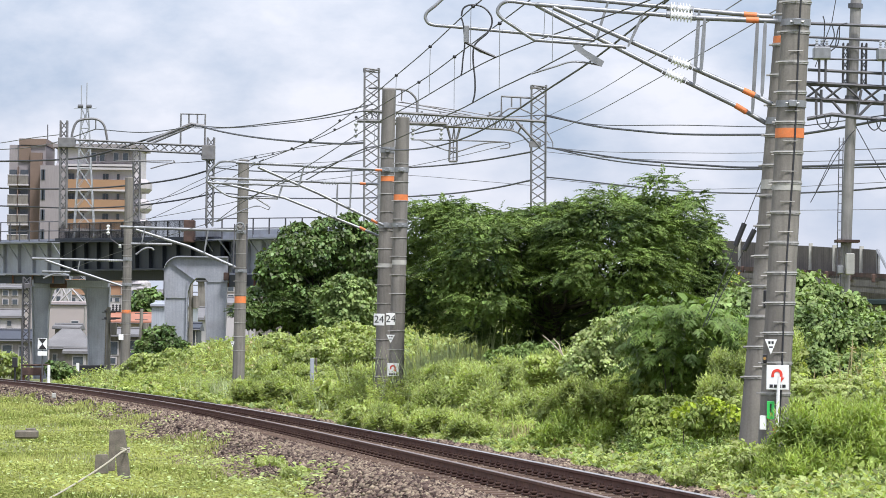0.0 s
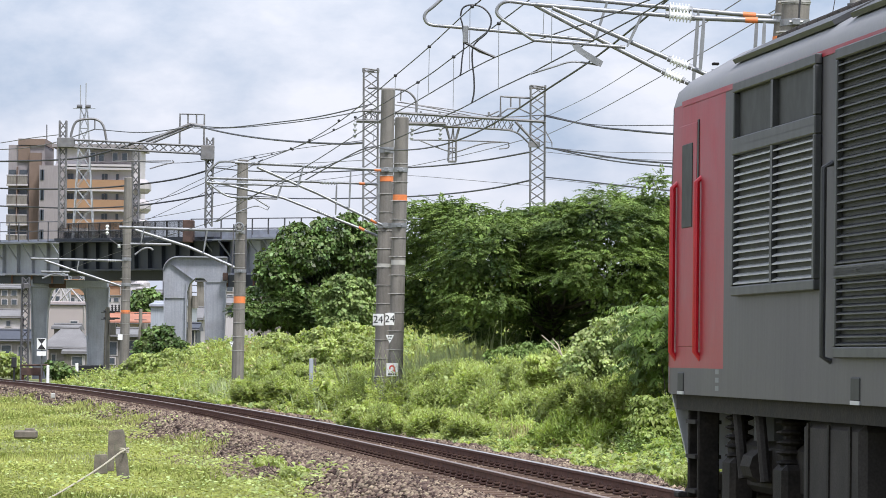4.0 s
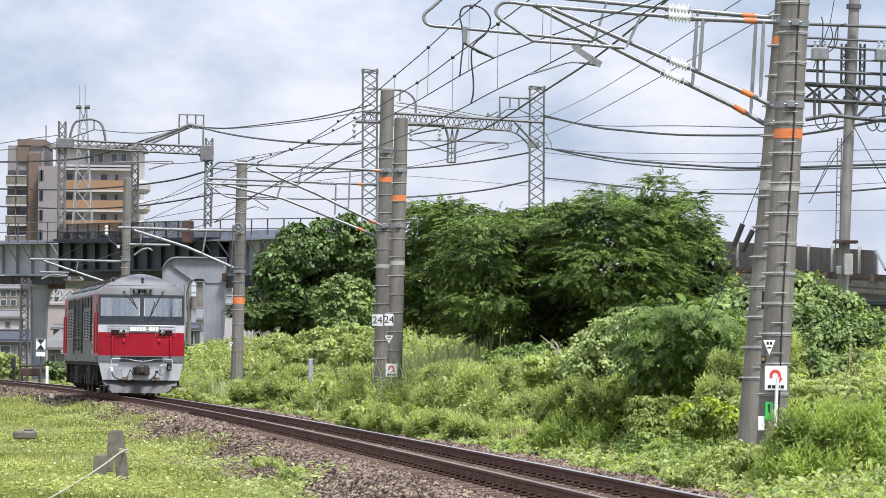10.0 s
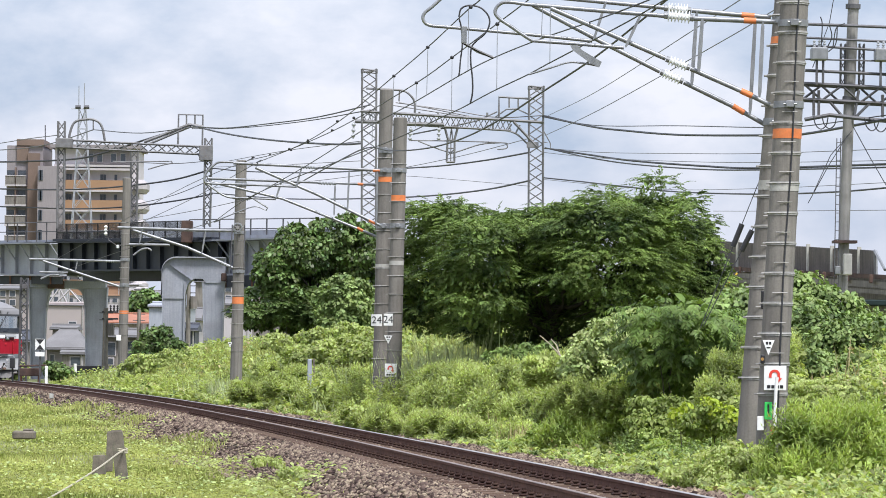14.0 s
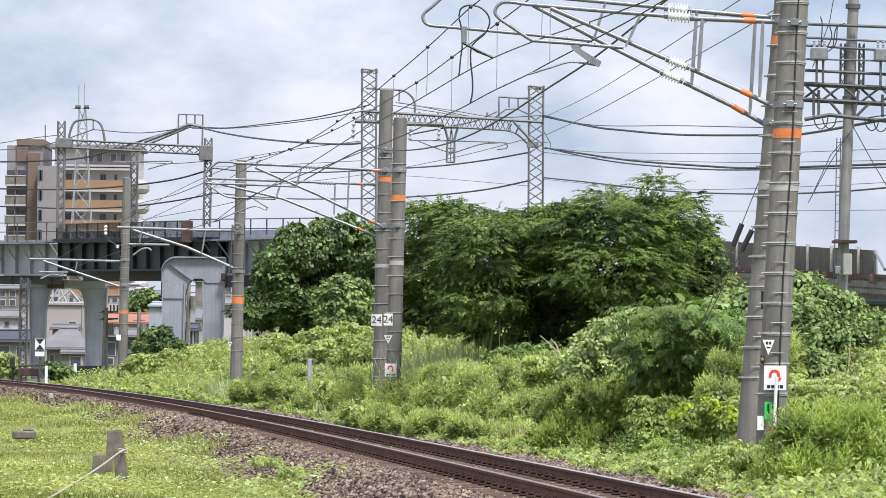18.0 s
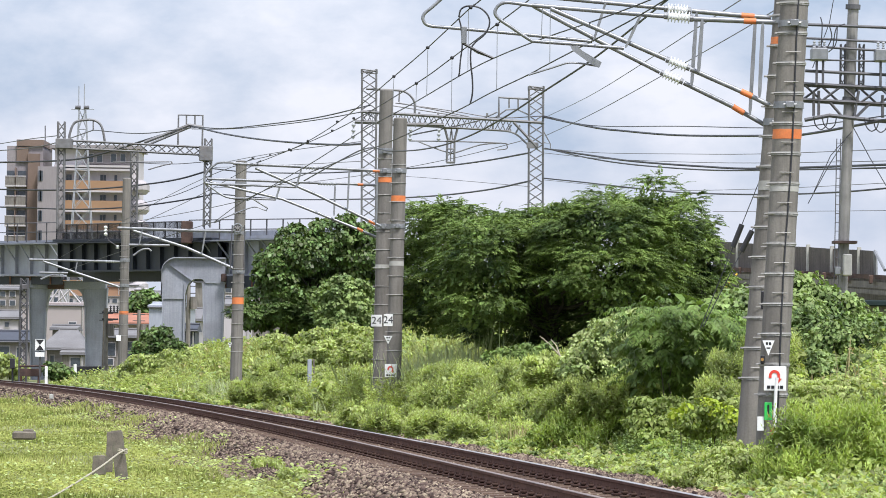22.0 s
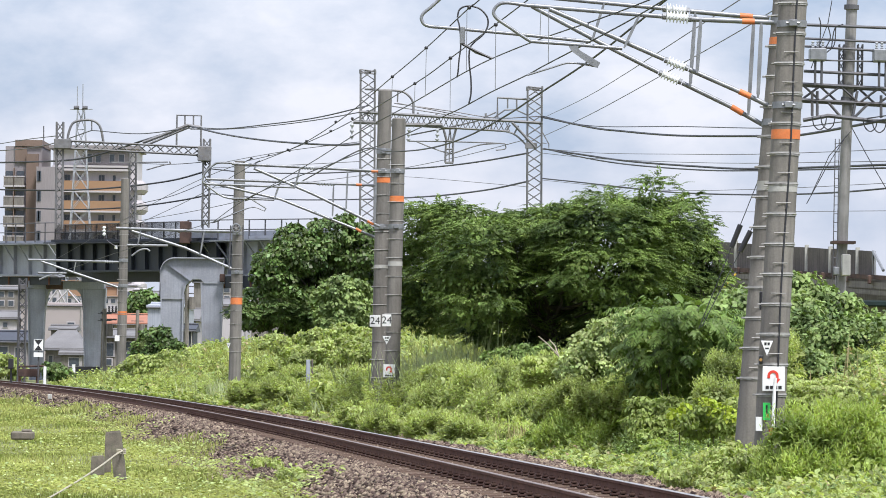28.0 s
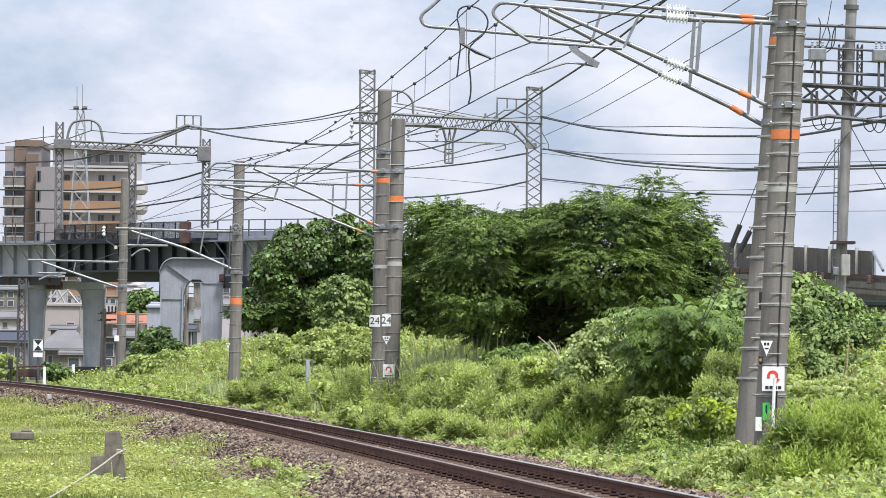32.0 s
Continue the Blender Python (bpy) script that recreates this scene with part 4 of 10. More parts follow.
# ---- lattice work ----
def lattice(a, b, w, dpt, step, r, parent, material, chord_name="chord"):
    """A square lattice mast or beam from a to b."""
    A, B = Vector(a), Vector(b)
    ax = (B - A).normalized()
    s1 = ax.cross(Vector((0, 1, 0))).normalized() * w / 2
    s2 = Vector((0, 1, 0)) * dpt / 2
    cs = [(-1, -1), (1, -1), (1, 1), (-1, 1)]
    for i, j in cs:
        part(chord_name, Mesh().tube([A + s1 * i + s2 * j, B + s1 * i + s2 * j], r, 4), material, parent)
    n = max(2, int((B - A).length / step))
    for k in range(4):
        c0, c1 = cs[k], cs[(k + 1) % 4]
        for q in range(n):
            p0, p1 = A.lerp(B, q / n), A.lerp(B, (q + 1) / n)
            u, v = (c0, c1) if q % 2 else (c1, c0)
            part("brace", Mesh().tube([p0 + s1 * u[0] + s2 * u[1], p1 + s1 * v[0] + s2 * v[1]], r * 0.62, 4), material, parent)


def gantry(label, y, posts, beam, extras, w, r):
    g = thing("catenary_gantry", label, "gantry", (posts[0][0][0], y, posts[0][0][2]), "catenary gantries")
    for a, b in posts:
        lattice(a, b, w, w, w * 1.3, r, g, M_GANTRY, "post_leg")
    if beam:
        lattice(beam[0], beam[1], beam[2], w, beam[2] * 1.15, r, g, M_GANTRY, "beam_chord")
    for name, path, rr in extras:
        part(name, Mesh().tube(path, rr, 6), M_GANTRY, g)
    return g


g2 = thing("catenary_gantry", "grey lattice catenary gantry over the other railway", "gantry", (-2.733, 165, 2.904), "catenary gantries")
for a, b in (((-2.754, 165, 2.904), (-2.838, 165, 12.24)), ((3.54, 165, 2.979), (3.483, 165, 11.674))):
    lattice(a, b, 0.54, 0.5, 0.36, 0.034, g2, M_GANTRY, "post_leg")
    lattice(lerp(a, b, 0.985), b, 0.56, 0.52, 0.3, 0.04, g2, M_GANTRY, "post_cap")
lattice((-3.104, 165, 10.44), (2.561, 165, 10.177), 0.40, 0.42, 0.21, 0.026, g2, M_GANTRY, "beam_chord")
for a, b in (((-3.144, 164.75, 10.639), (3.792, 164.75, 10.296)), ((-3.154, 165.25, 10.668), (3.804, 165.25, 10.323))):
    part("top_flange", Mesh().tube([a, b], 0.055, 4), M_GANTRY, g2, "dark top chord")
for a, b in (((-2.03, 164.8, 10.175), (0.019, 164.8, 10.168)), ((-3.354, 164.8, 10.255), (-1.988, 164.8, 10.229))):
    part("cross_tube", Mesh().tube([a, b], 0.075, 4), M_GANTRY, g2)
# curved knee at the far end of the beam
outer = bend([(1.642, 164.8, 10.016), (2.411, 164.8, 9.961), (2.796, 164.8, 9.816), (3.12, 164.8, 9.521), (3.249, 164.8, 9.416)], 4)
inner = bend([(1.639, 164.8, 10.294), (2.578, 164.8, 10.241), (2.984, 164.8, 10.182), (3.309, 164.8, 9.801), (3.419, 164.8, 9.439)], 4)
part("knee_flange", Mesh().tube(outer, 0.035, 5), M_GANTRY, g2)
for i in range(1, 10, 3):
    part("knee_rung", Mesh().tube([outer[i], lerp(outer[i], inner[i], 0.9)], 0.03, 4), M_GANTRY, g2)
part("knee_diagonal", Mesh().tube([(2.64, 164.7, 10.3), (3.525, 164.7, 9.372)], 0.05, 4), M_GANTRY, g2)
part("knee_plate", Mesh().box((3.141, 164.68, 9.324), (3.588, 164.78, 9.547), 0.01), M_GANTRY, g2)
# drop frame
for a, b, r in (((0.041, 164.9, 10.066), (0.175, 164.9, 9.598), 0.045), ((0.532, 164.9, 10.072), (0.41, 164.9, 9.601), 0.045), ((0.298, 164.9, 10.027), (0.239, 164.9, 9.599), 0.025), ((0.298, 164.9, 10.027), (0.346, 164.9, 9.6), 0.025), ((0.153, 164.9, 9.598), (0.131, 164.9, 8.764), 0.04), ((0.42, 164.9, 9.601), (0.42, 164.9, 8.768), 0.04), ((0.282, 164.9, 9.599), (0.281, 164.9, 8.766), 0.02), ((0.111, 164.9, 9.576), (0.453, 164.9, 9.58), 0.04), ((0.115, 164.9, 9.277), (0.435, 164.9, 9.28), 0.03), ((0.139, 164.9, 8.999), (0.435, 164.9, 9.259), 0.02), ((0.121, 164.9, 8.764), (0.441, 164.9, 8.768), 0.045), ((-0.002, 164.9, 10.066), (0.575, 164.9, 10.073), 0.05)):
    part("drop_frame", Mesh().tube([a, b], r, 4), M_GANTRY, g2)
for name, path, rr in (("arch", bend([(-2.946, 165, 11.512), (-2.048, 165, 11.48), (-1.556, 165, 11.443), (-1.298, 165, 11.296), (-1.124, 165, 11.041), (-1.098, 165, 10.614)], 5), 0.045),
        ("arch_hanger", [(-1.685, 165, 11.441), (-1.701, 165, 11.035)], 0.03), ("arch_stay", [(-1.7, 165, 10.992), (-0.544, 165, 10.792), (0.955, 165, 10.51)], 0.025), ("arch_stay", [(-2.041, 165, 10.902), (0.955, 165, 10.467)], 0.022),
        ("top_frame", [(2.087, 165, 10.502), (2.078, 165, 11.251), (3.211, 165, 11.2)], 0.045), ("top_frame", [(2.463, 165, 11.234), (2.467, 165, 10.849)], 0.035), ("top_frame", [(2.805, 165, 11.217), (2.81, 165, 10.811)], 0.035), ("top_frame", [(1.938, 165, 10.479), (2.361, 165, 10.784), (2.767, 165, 10.81), (3.218, 165, 10.602)], 0.03),
        ("side_bracket", [(3.78, 165, 9.988), (4.042, 165, 9.521), (3.785, 165, 9.561)], 0.025), ("side_bracket", [(4.042, 165, 9.521), (4.045, 165, 9.307), (3.788, 165, 9.325)], 0.025),
        ("registration_tube", bend([(-0.956, 165, 9.547), (-0.313, 165, 9.298), (0.223, 165, 9.133), (0.458, 165, 9.136), (1.394, 165, 9.446), (2.141, 165, 9.519)], 4), 0.028), ("registration_tube", bend([(-1.298, 165, 9.564), (0.325, 165, 9.562), (2.205, 165, 9.52), (2.398, 165, 9.437), (2.378, 165, 9.309), (2.037, 165, 9.262)], 4), 0.026),
        ("messenger_bundle", [(-1.173, 165, 9.8), (-0.065, 165, 10.028), (1.277, 165, 10.343), (2.021, 165, 10.694)], 0.03)):
    part(name, Mesh().tube(path, rr, 6), M_GANTRY, g2)
for x in (-0.925, -0.221, 1.639):
    part("top_stub", Mesh().box((x - 0.04, 164.8, 10.514), (x + 0.04, 164.95, 10.642)), M_GANTRY, g2)
for p, q in (((-3.396, 164.8, 10.233), (-3.409, 164.8, 9.593)), ((-1.239, 164.8, 10.046), (-1.275, 164.8, 9.533)), ((-0.172, 164.8, 10.059), (-0.187, 164.8, 9.546))):
    part("insulator", Mesh().discs(p, q, 3, 0.085, 0.035, 8), M_INSGREY, g2, "grey disc insulators")
g1 = gantry("grey lattice catenary gantry on the bridge", 240,
    [((-20.987, 240, 8.217), (-21.008, 240, 14.123)), ((-12.947, 240, 8.406), (-12.918, 240, 13.287)), ((-17.054, 241, 8.387), (-17.05, 241, 12.632))], ((-21.271, 240, 12.907), (-12.691, 240, 12.574), 0.42),
    [("arch", bend([(-20.588, 240, 12.977), (-20.533, 240, 13.506), (-20.293, 240, 14.069), (-19.736, 240, 14.231), (-19.176, 240, 14.207), (-18.799, 240, 13.869), (-18.6, 240, 13.001)], 5), 0.075),
     ("arch_post", [(-19.269, 240, 14.206), (-19.262, 240, 13.677)], 0.04), ("top_frame", [(-14.591, 240, 12.924), (-14.582, 240, 14.573), (-13.246, 240, 14.558), (-13.255, 240, 12.878)], 0.06), ("top_frame", [(-14.147, 240, 14.547), (-14.14, 240, 14.049)], 0.05), ("top_frame", [(-13.681, 240, 14.553), (-13.673, 240, 13.993)], 0.05),
     ("raised_truss", [(-16.457, 240, 13.026), (-13.985, 240, 14.02), (-13.206, 240, 13.905)], 0.10), ("raised_truss", [(-16.238, 240, 12.905), (-13.89, 240, 13.928)], 0.07),
     ("knee_brace", [(-13.434, 240, 12.347), (-12.93, 240, 11.825)], 0.07), ("cross_tube", [(-18.15, 240, 11.918), (-15.045, 240, 11.986)], 0.035), ("registration_tube", bend([(-16.219, 240, 11.537), (-15.353, 240, 11.796), (-14.919, 240, 11.894), (-14.983, 240, 12.018)], 4), 0.04)], 0.36, 0.05)
bx = Mesh().box((-21.294, 239.6, 12.638), (-20.368, 240.3, 13.181), 0.03)
part("junction_box", bx, M_GANTRY, g1)
part("junction_box", Mesh().box((-13.408, 239.6, 12.05), (-12.68, 240.3, 12.869), 0.03), M_GANTRY, g1)

# right-hand switch tower
rt = thing("switch_tower", "grey tubular mast with crossbeams and switch boxes", "tower", (10.628, 116, 2.3))
M_MAST = mat("dull_galvanised_mast", (0.25, 0.24, 0.232), 0.6, metal=0.2, scale=3, var=0.15, bump=0.05, streak=0.25)
part("mast", Mesh().tube([(10.616, 116, 2.895), (10.716, 116, 6.499), (10.785, 116, 8.755), (10.879, 116, 11.465)], 0.145, 16), M_MAST, rt, smooth=True)
for a, b, rr in (((9.557, 115.7, 10.328), (11.956, 115.7, 10.266), 0.045), ((9.561, 115.7, 9.967), (11.96, 115.7, 9.876), 0.035), ((9.563, 115.7, 9.757), (11.962, 115.7, 9.636), 0.035), ((9.567, 115.7, 9.397), (11.965, 115.7, 9.366), 0.025), ((9.57, 115.7, 9.097), (11.968, 115.7, 9.006), 0.045)):
    part("crossbar", Mesh().tube([a, b], rr, 6), M_TOWER, rt)
lattice((9.525, 116, 8.545), (12.08, 116, 8.44), 0.42, 0.4, 0.5, 0.05, rt, M_TOWER, "beam_chord")
for a, b in (((10.59, 116, 8.723), (10.594, 116, 9.836)), ((11.085, 116, 8.729), (11.09, 116, 9.842))):
    lattice(a, b, 0.12, 0.2, 0.2, 0.02, rt, M_TOWER, "frame_leg")
for lo, hi in (((9.706, 115.4, 9.363), (10.151, 115.4, 9.698)), ((11.395, 115.4, 9.354), (11.856, 115.4, 9.688))):
    box = part("switch_box", Mesh().box(lo, (hi[0], 115.9, hi[2]), 0.03), M_STEEL, rt, "grey switch box with insulators")
    for k in (0.2, 0.5, 0.8):
        xx = lo[0] + (hi[0] - lo[0]) * k
        part("insulator", Mesh().discs((xx, 115.6, hi[2]), (xx, 115.6, hi[2] + 0.2), 3, 0.05, 0.025, 8), M_INSGREY, box)
    for k in (0.28, 0.66):
        xx = lo[0] + (hi[0] - lo[0]) * k
        part("leg", Mesh().box((xx, 115.5, lo[2] - 0.66), (xx + 0.06, 115.6, lo[2]), 0.01), M_TOWER, rt)
for a, b in (((9.815, 115.8, 7.905), (9.808, 115.8, 8.581)), ((9.949, 115.8, 7.907), (9.943, 115.8, 8.582)), ((11.644, 115.8, 7.882), (11.638, 115.8, 8.483)), ((10.231, 115.8, 8.286), (10.595, 115.8, 7.87)), ((11.31, 115.8, 8.269), (10.924, 115.8, 7.874)), ((11.007, 115.8, 8.595), (10.894, 115.8, 7.918))):
    part("strut", Mesh().tube([a, b], 0.04, 5), M_TOWER, rt)
part("cable_tray", Mesh().tube([(9.559, 115.6, 7.786), (10.217, 115.6, 7.914), (10.996, 115.6, 7.834), (11.969, 115.6, 7.755)], 0.06, 6), M_TOWER, rt)
for c in ((9.789, 115.5, 7.873), (10.013, 115.5, 7.891), (11.135, 115.5, 7.845), (11.375, 115.5, 7.818)):
    part("jumper", Mesh().tube(bend([(c[0] + u, c[1], c[2] - v) for u, v in ((0, 0), (0.05, 0.22), (0.19, 0.34), (0.33, 0.24), (0.38, 0.03))], 4), 0.016, 5), M_WIRE, rt)
for path in ([(9.943, 115.5, 10.512), (9.99, 115.5, 10.302), (9.966, 115.5, 9.703)], [(10.184, 115.5, 10.29), (10.247, 115.5, 9.976), (10.116, 115.5, 9.675)], [(10.394, 115.5, 10.292), (10.354, 115.5, 9.797), (10.161, 115.5, 9.585)], [(10.588, 115.5, 10.34), (10.365, 115.5, 10.217), (10.28, 115.5, 9.707)]):
    part("jumper", Mesh().tube(bend(path, 5), 0.016, 5), M_WIRE, rt)
for path in ([(10.829, 115.7, 7.507), (10.266, 115.7, 6.856), (9.818, 115.6, 5.872)], [(10.858, 115.7, 7.612), (11.315, 115.7, 6.793), (11.837, 115.6, 5.897)], [(10.71, 115.7, 7.386), (10.2, 115.6, 6.566), (9.671, 115.6, 5.571)], [(10.3, 115.7, 10.982), (10.201, 115.7, 10.38), (9.764, 115.7, 9.174)]):
    part("stay_wire", Mesh().tube(path, 0.012, 5), M_WIRE, rt)
part("mast_collar", Mesh().tube([(10.848, 116, 10.772), (10.851, 116, 10.893)], 0.20, 14), M_TOWER, rt)
part("mast_collar", Mesh().tube([(10.759, 116, 8.304), (10.773, 116, 8.424)], 0.18, 14), M_TOWER, rt)
part("cabinet", Mesh().box((10.613, 115.4, 3.678), (10.835, 115.75, 4.242), 0.02), M_WALLPALE, rt, "pale cabinet on the mast")
part("cabinet", Mesh().box((10.398, 115.5, 3.693), (10.553, 115.75, 3.909), 0.02), M_STEEL, rt)
part("platform", Mesh().box((10.36, 115.5, 4.529), (10.979, 116.2, 4.6)), M_RUSTDARK, rt)
for a, b in (((10.417, 115.6, 7.302), (10.381, 115.6, 3.336)), ((10.522, 115.6, 7.303), (10.485, 115.6, 3.337))):
    part("ladder_stile", Mesh().tube([a, b], 0.014, 5), M_TOWER, rt)
for i in range(17):
    f = (i + 0.5) / 17
    part("ladder_rung", Mesh().tube([lerp((10.417, 115.6, 7.302), (10.381, 115.6, 3.336), f), lerp((10.522, 115.6, 7.303), (10.485, 115.6, 3.337), f)], 0.009, 4), M_TOWER, rt)

# feeders and cables of the other railway
for label, path, r in (
    ("dark cable bundle between the gantries", [(11.813, 112, 7.704), (10.122, 123.123, 7.789), (9.312, 128.438, 8.019), (7.529, 140.133, 8.612), (6.097, 149.522, 9.23), (5.305, 154.705, 9.611), (3.731, 165, 10.544)], 0.038),
    ("single cable above a dark cable bundle", [(11.812, 112, 7.791), (10.119, 123.123, 8.013), (9.31, 128.438, 8.252), (7.526, 140.133, 8.902), (5.305, 154.705, 9.671), (3.731, 165, 10.586)], 0.016),
    ("thick black cable slung beside the upper railway", [(11.824, 112, 6.485), (9.355, 128.892, 7.074), (8.106, 137.426, 7.501), (6.458, 148.677, 8.15), (5.201, 157.261, 8.747), (4.066, 165, 9.307)], 0.036),
    ("thick black cable slung beside the upper railway", [(11.825, 112, 6.398), (9.333, 128.586, 7.01), (8.078, 136.937, 7.373), (6.427, 147.915, 8), (5.169, 156.266, 8.599), (3.852, 165, 9.348)], 0.026),
    ("thin grey overhead wire of the upper railway", [(11.82, 112, 6.877), (9.317, 128.438, 7.486), (7.536, 140.133, 8.013), (5.478, 153.64, 8.661), (3.745, 165, 9.346)], 0.011),
    ("thin grey overhead wire of the upper railway", [(11.823, 112, 6.572), (9.32, 128.438, 7.22), (7.538, 140.133, 7.759), (5.48, 153.64, 8.462), (3.747, 165, 9.175)], 0.011),
    ("sagging dark cable of the upper railway", [(11.829, 112, 5.905), (10.74, 119.202, 6.02), (9.334, 128.497, 6.291), (7.555, 140.243, 6.783), (6.124, 149.679, 7.319), (5.002, 157.078, 7.759), (3.801, 165, 8.214)], 0.026),
    ("thin grey overhead wire of the upper railway", [(11.835, 112, 5.295), (9.34, 128.519, 5.792), (8.362, 135, 5.999)], 0.009),
    ("thin grey overhead wire of the upper railway", [(11.828, 112, 6.021), (9.332, 128.497, 6.457), (6.863, 144.808, 7.042), (3.801, 165, 8.15)], 0.009),
    ("sagging black cable between lattice gantries", [(3.289, 165, 8.101), (1.702, 172.467, 8.028), (-0.56, 183.089, 8.15), (-3.673, 197.702, 8.527), (-7.999, 217.999, 9.216), (-12.692, 240, 10.274)], 0.034),
    ("sagging black cable between lattice gantries", [(3.277, 165, 9.17), (1.688, 172.467, 9.19), (-0.1, 180.862, 9.314), (-2.072, 190.115, 9.575), (-6.056, 208.811, 10.148), (-10.156, 228.033, 10.974), (-12.71, 240, 11.641)], 0.034),
    ("dark stranded cable between lattice gantries", [(-3.091, 165, 9.435), (-4.115, 172.124, 9.729), (-6.456, 188.393, 10.595), (-8.902, 205.379, 11.591), (-11.379, 222.58, 12.716), (-13.891, 240, 13.99)], 0.045),
    ("grey overhead cable between lattice gantries", [(-2.789, 165, 10.893), (-5.123, 175.642, 10.982), (-7.632, 187.072, 11.291), (-9.822, 197.045, 11.62), (-11.896, 206.48, 12.119), (-15.404, 222.459, 12.633), (-19.262, 240, 13.677)], 0.026),
    ("grey overhead cable between lattice gantries", [(-2.786, 165, 10.701), (-5.312, 182.169, 11.245), (-8.243, 202.09, 12.01), (-11.009, 220.876, 12.833), (-13.826, 240, 13.804)], 0.022),
    ("thin cable along the gantry beam", [(3.731, 165, 10.565), (2.025, 165.154, 10.489), (0.312, 165.307, 10.734), (-1.834, 165.5, 11.019)], 0.02),
    ("heavy cable leading over the bridge", [(-13.891, 240, 13.99), (-16.927, 244.54, 13.309), (-19.425, 248.276, 12.757), (-21.632, 251.571, 12.526), (-26.233, 258.429, 12.649), (-28.63, 262, 12.814)], 0.055),
    ("sagging black cable between lattice gantries", [(-12.709, 240, 11.579), (-14.908, 243.05, 11.118), (-17.696, 246.911, 10.891), (-20.576, 250.897, 10.818), (-23.932, 255.538, 10.925), (-28.607, 262, 11.22)], 0.05),
    ("sagging black cable between lattice gantries", [(-12.691, 240, 10.211), (-14.891, 243.05, 9.922), (-17.679, 246.911, 9.708), (-20.927, 251.404, 9.694), (-23.917, 255.538, 9.866), (-28.591, 262, 10.168)], 0.045),
    ("thin overhead wire above the bridge", [(-12.702, 240, 11.019), (-14.855, 242.382, 10.244), (-17.227, 245, 9.774)], 0.02),
    ("thin overhead wire above the bridge", [(-12.715, 240, 12.045), (-15.176, 242.118, 11.955), (-18.529, 245, 12.201)], 0.022),
    ("thin overhead wire above the bridge", [(-21.277, 240, 13.342), (-23.443, 246.467, 13.454), (-25.727, 253.293, 13.507), (-28.642, 262, 13.629)], 0.025),
    ("thin overhead wire above the bridge", [(-19.262, 240, 13.677), (-21.8, 245.967, 13.257), (-23.844, 250.762, 13.145), (-25.971, 255.748, 13.227), (-28.638, 262, 13.357)], 0.03),
    ("thin overhead wire above the bridge", [(-3.092, 165, 9.521), (-7.307, 198.382, 10.667), (-12.558, 240, 11.892)], 0.016),
    ("thin overhead wire above the bridge", [(3.271, 165, 9.704), (0.36, 178.82, 9.554), (-3.693, 198.053, 9.617), (-8.031, 218.629, 9.975), (-12.541, 240, 10.586)], 0.014),
    ("thin overhead wire above the bridge", [(3.292, 165, 7.887), (0.372, 179.551, 8.704), (-1.568, 189.225, 9.223), (-3.729, 200, 9.698)], 0.011),
    ("thin overhead wire above the bridge", [(-3.083, 165, 8.773), (-7.299, 198.382, 10.05), (-12.556, 240, 11.705)], 0.014)):
    wire(label, path, r, M_THINWIRE if "thin" in label else M_WIRE)


# ---- bank top: barrier wall, rusty deck, second track's girder ----
def barrier_wall():
    t = thing("barrier_wall", "stained concrete panel wall beside the upper railway", "wall", (12.745, 130, 4.133))
    P = [(9.115, 147, 5.422), (9.742, 144.166, 5.297), (10.373, 141.314, 5.174), (10.859, 139.113, 5.068), (11.434, 136.514, 4.973), (11.963, 134.122, 4.866), (12.545, 131.489, 4.773), (12.874, 130, 4.707)]
    Q = [(9.126, 147, 4.433), (9.752, 144.166, 4.364), (10.381, 141.314, 4.297), (10.868, 139.113, 4.222), (11.442, 136.514, 4.161), (11.97, 134.122, 4.103), (12.552, 131.489, 4.025), (12.881, 130, 3.983)]
    for i in range(len(P) - 1):
        a, b, c, e = (Vector(v) for v in (Q[i], Q[i + 1], P[i + 1], P[i]))
        o = Vector((0, 0.07, 0))
        part("panel", Mesh().sections([[a - o, b - o, b + o, a + o], [e - o, c - o, c + o, e + o]]), M_BARRIER, t)
        if i:
            part("post", Mesh().box(a - Vector((0.06, 0.16, 0.1)), e + Vector((0.06, 0.05, 0.08))), M_WALLPALE, t, "pale steel post")
    part("end_brace", Mesh().tube([P[-1], (13.081, 129, 4.117)], 0.05, 5), M_STEEL, t)
    part("end_brace", Mesh().tube([(12.891, 130, 4.707), (12.915, 130, 3.933)], 0.06, 5), M_STEEL, t)


barrier_wall()
t = thing("rusty_girder", "rust-brown steel girder edge of the upper railway", "girder", (10.793, 135, 3.914))
part("top_flange", Mesh().sections([[(9.056, 145, 4.523), (9.094, 145.6, 4.536), (9.095, 145.6, 4.404), (9.058, 145, 4.392)], [(13.169, 126, 3.894), (13.232, 126.6, 3.906), (13.233, 126.6, 3.775), (13.17, 126, 3.764)]]), M_RUSTDARK, t)
part("web", Mesh().sections([[(9.039, 144.7, 4.329), (9.071, 145.2, 4.339), (9.072, 145.2, 4.189), (9.041, 144.7, 4.179)], [(13.14, 125.7, 3.677), (13.192, 126.2, 3.686), (13.194, 126.2, 3.49), (13.142, 125.7, 3.482)]]), M_WALL, t)
part("bottom_flange", Mesh().sections([[(9.029, 144.5, 4.138), (9.073, 145.2, 4.152), (9.074, 145.2, 4.039), (9.03, 144.5, 4.026)], [(13.121, 125.5, 3.43), (13.194, 126.2, 3.441), (13.196, 126.2, 3.311), (13.122, 125.5, 3.3)]]), M_WALL, t, "pale concrete edge")
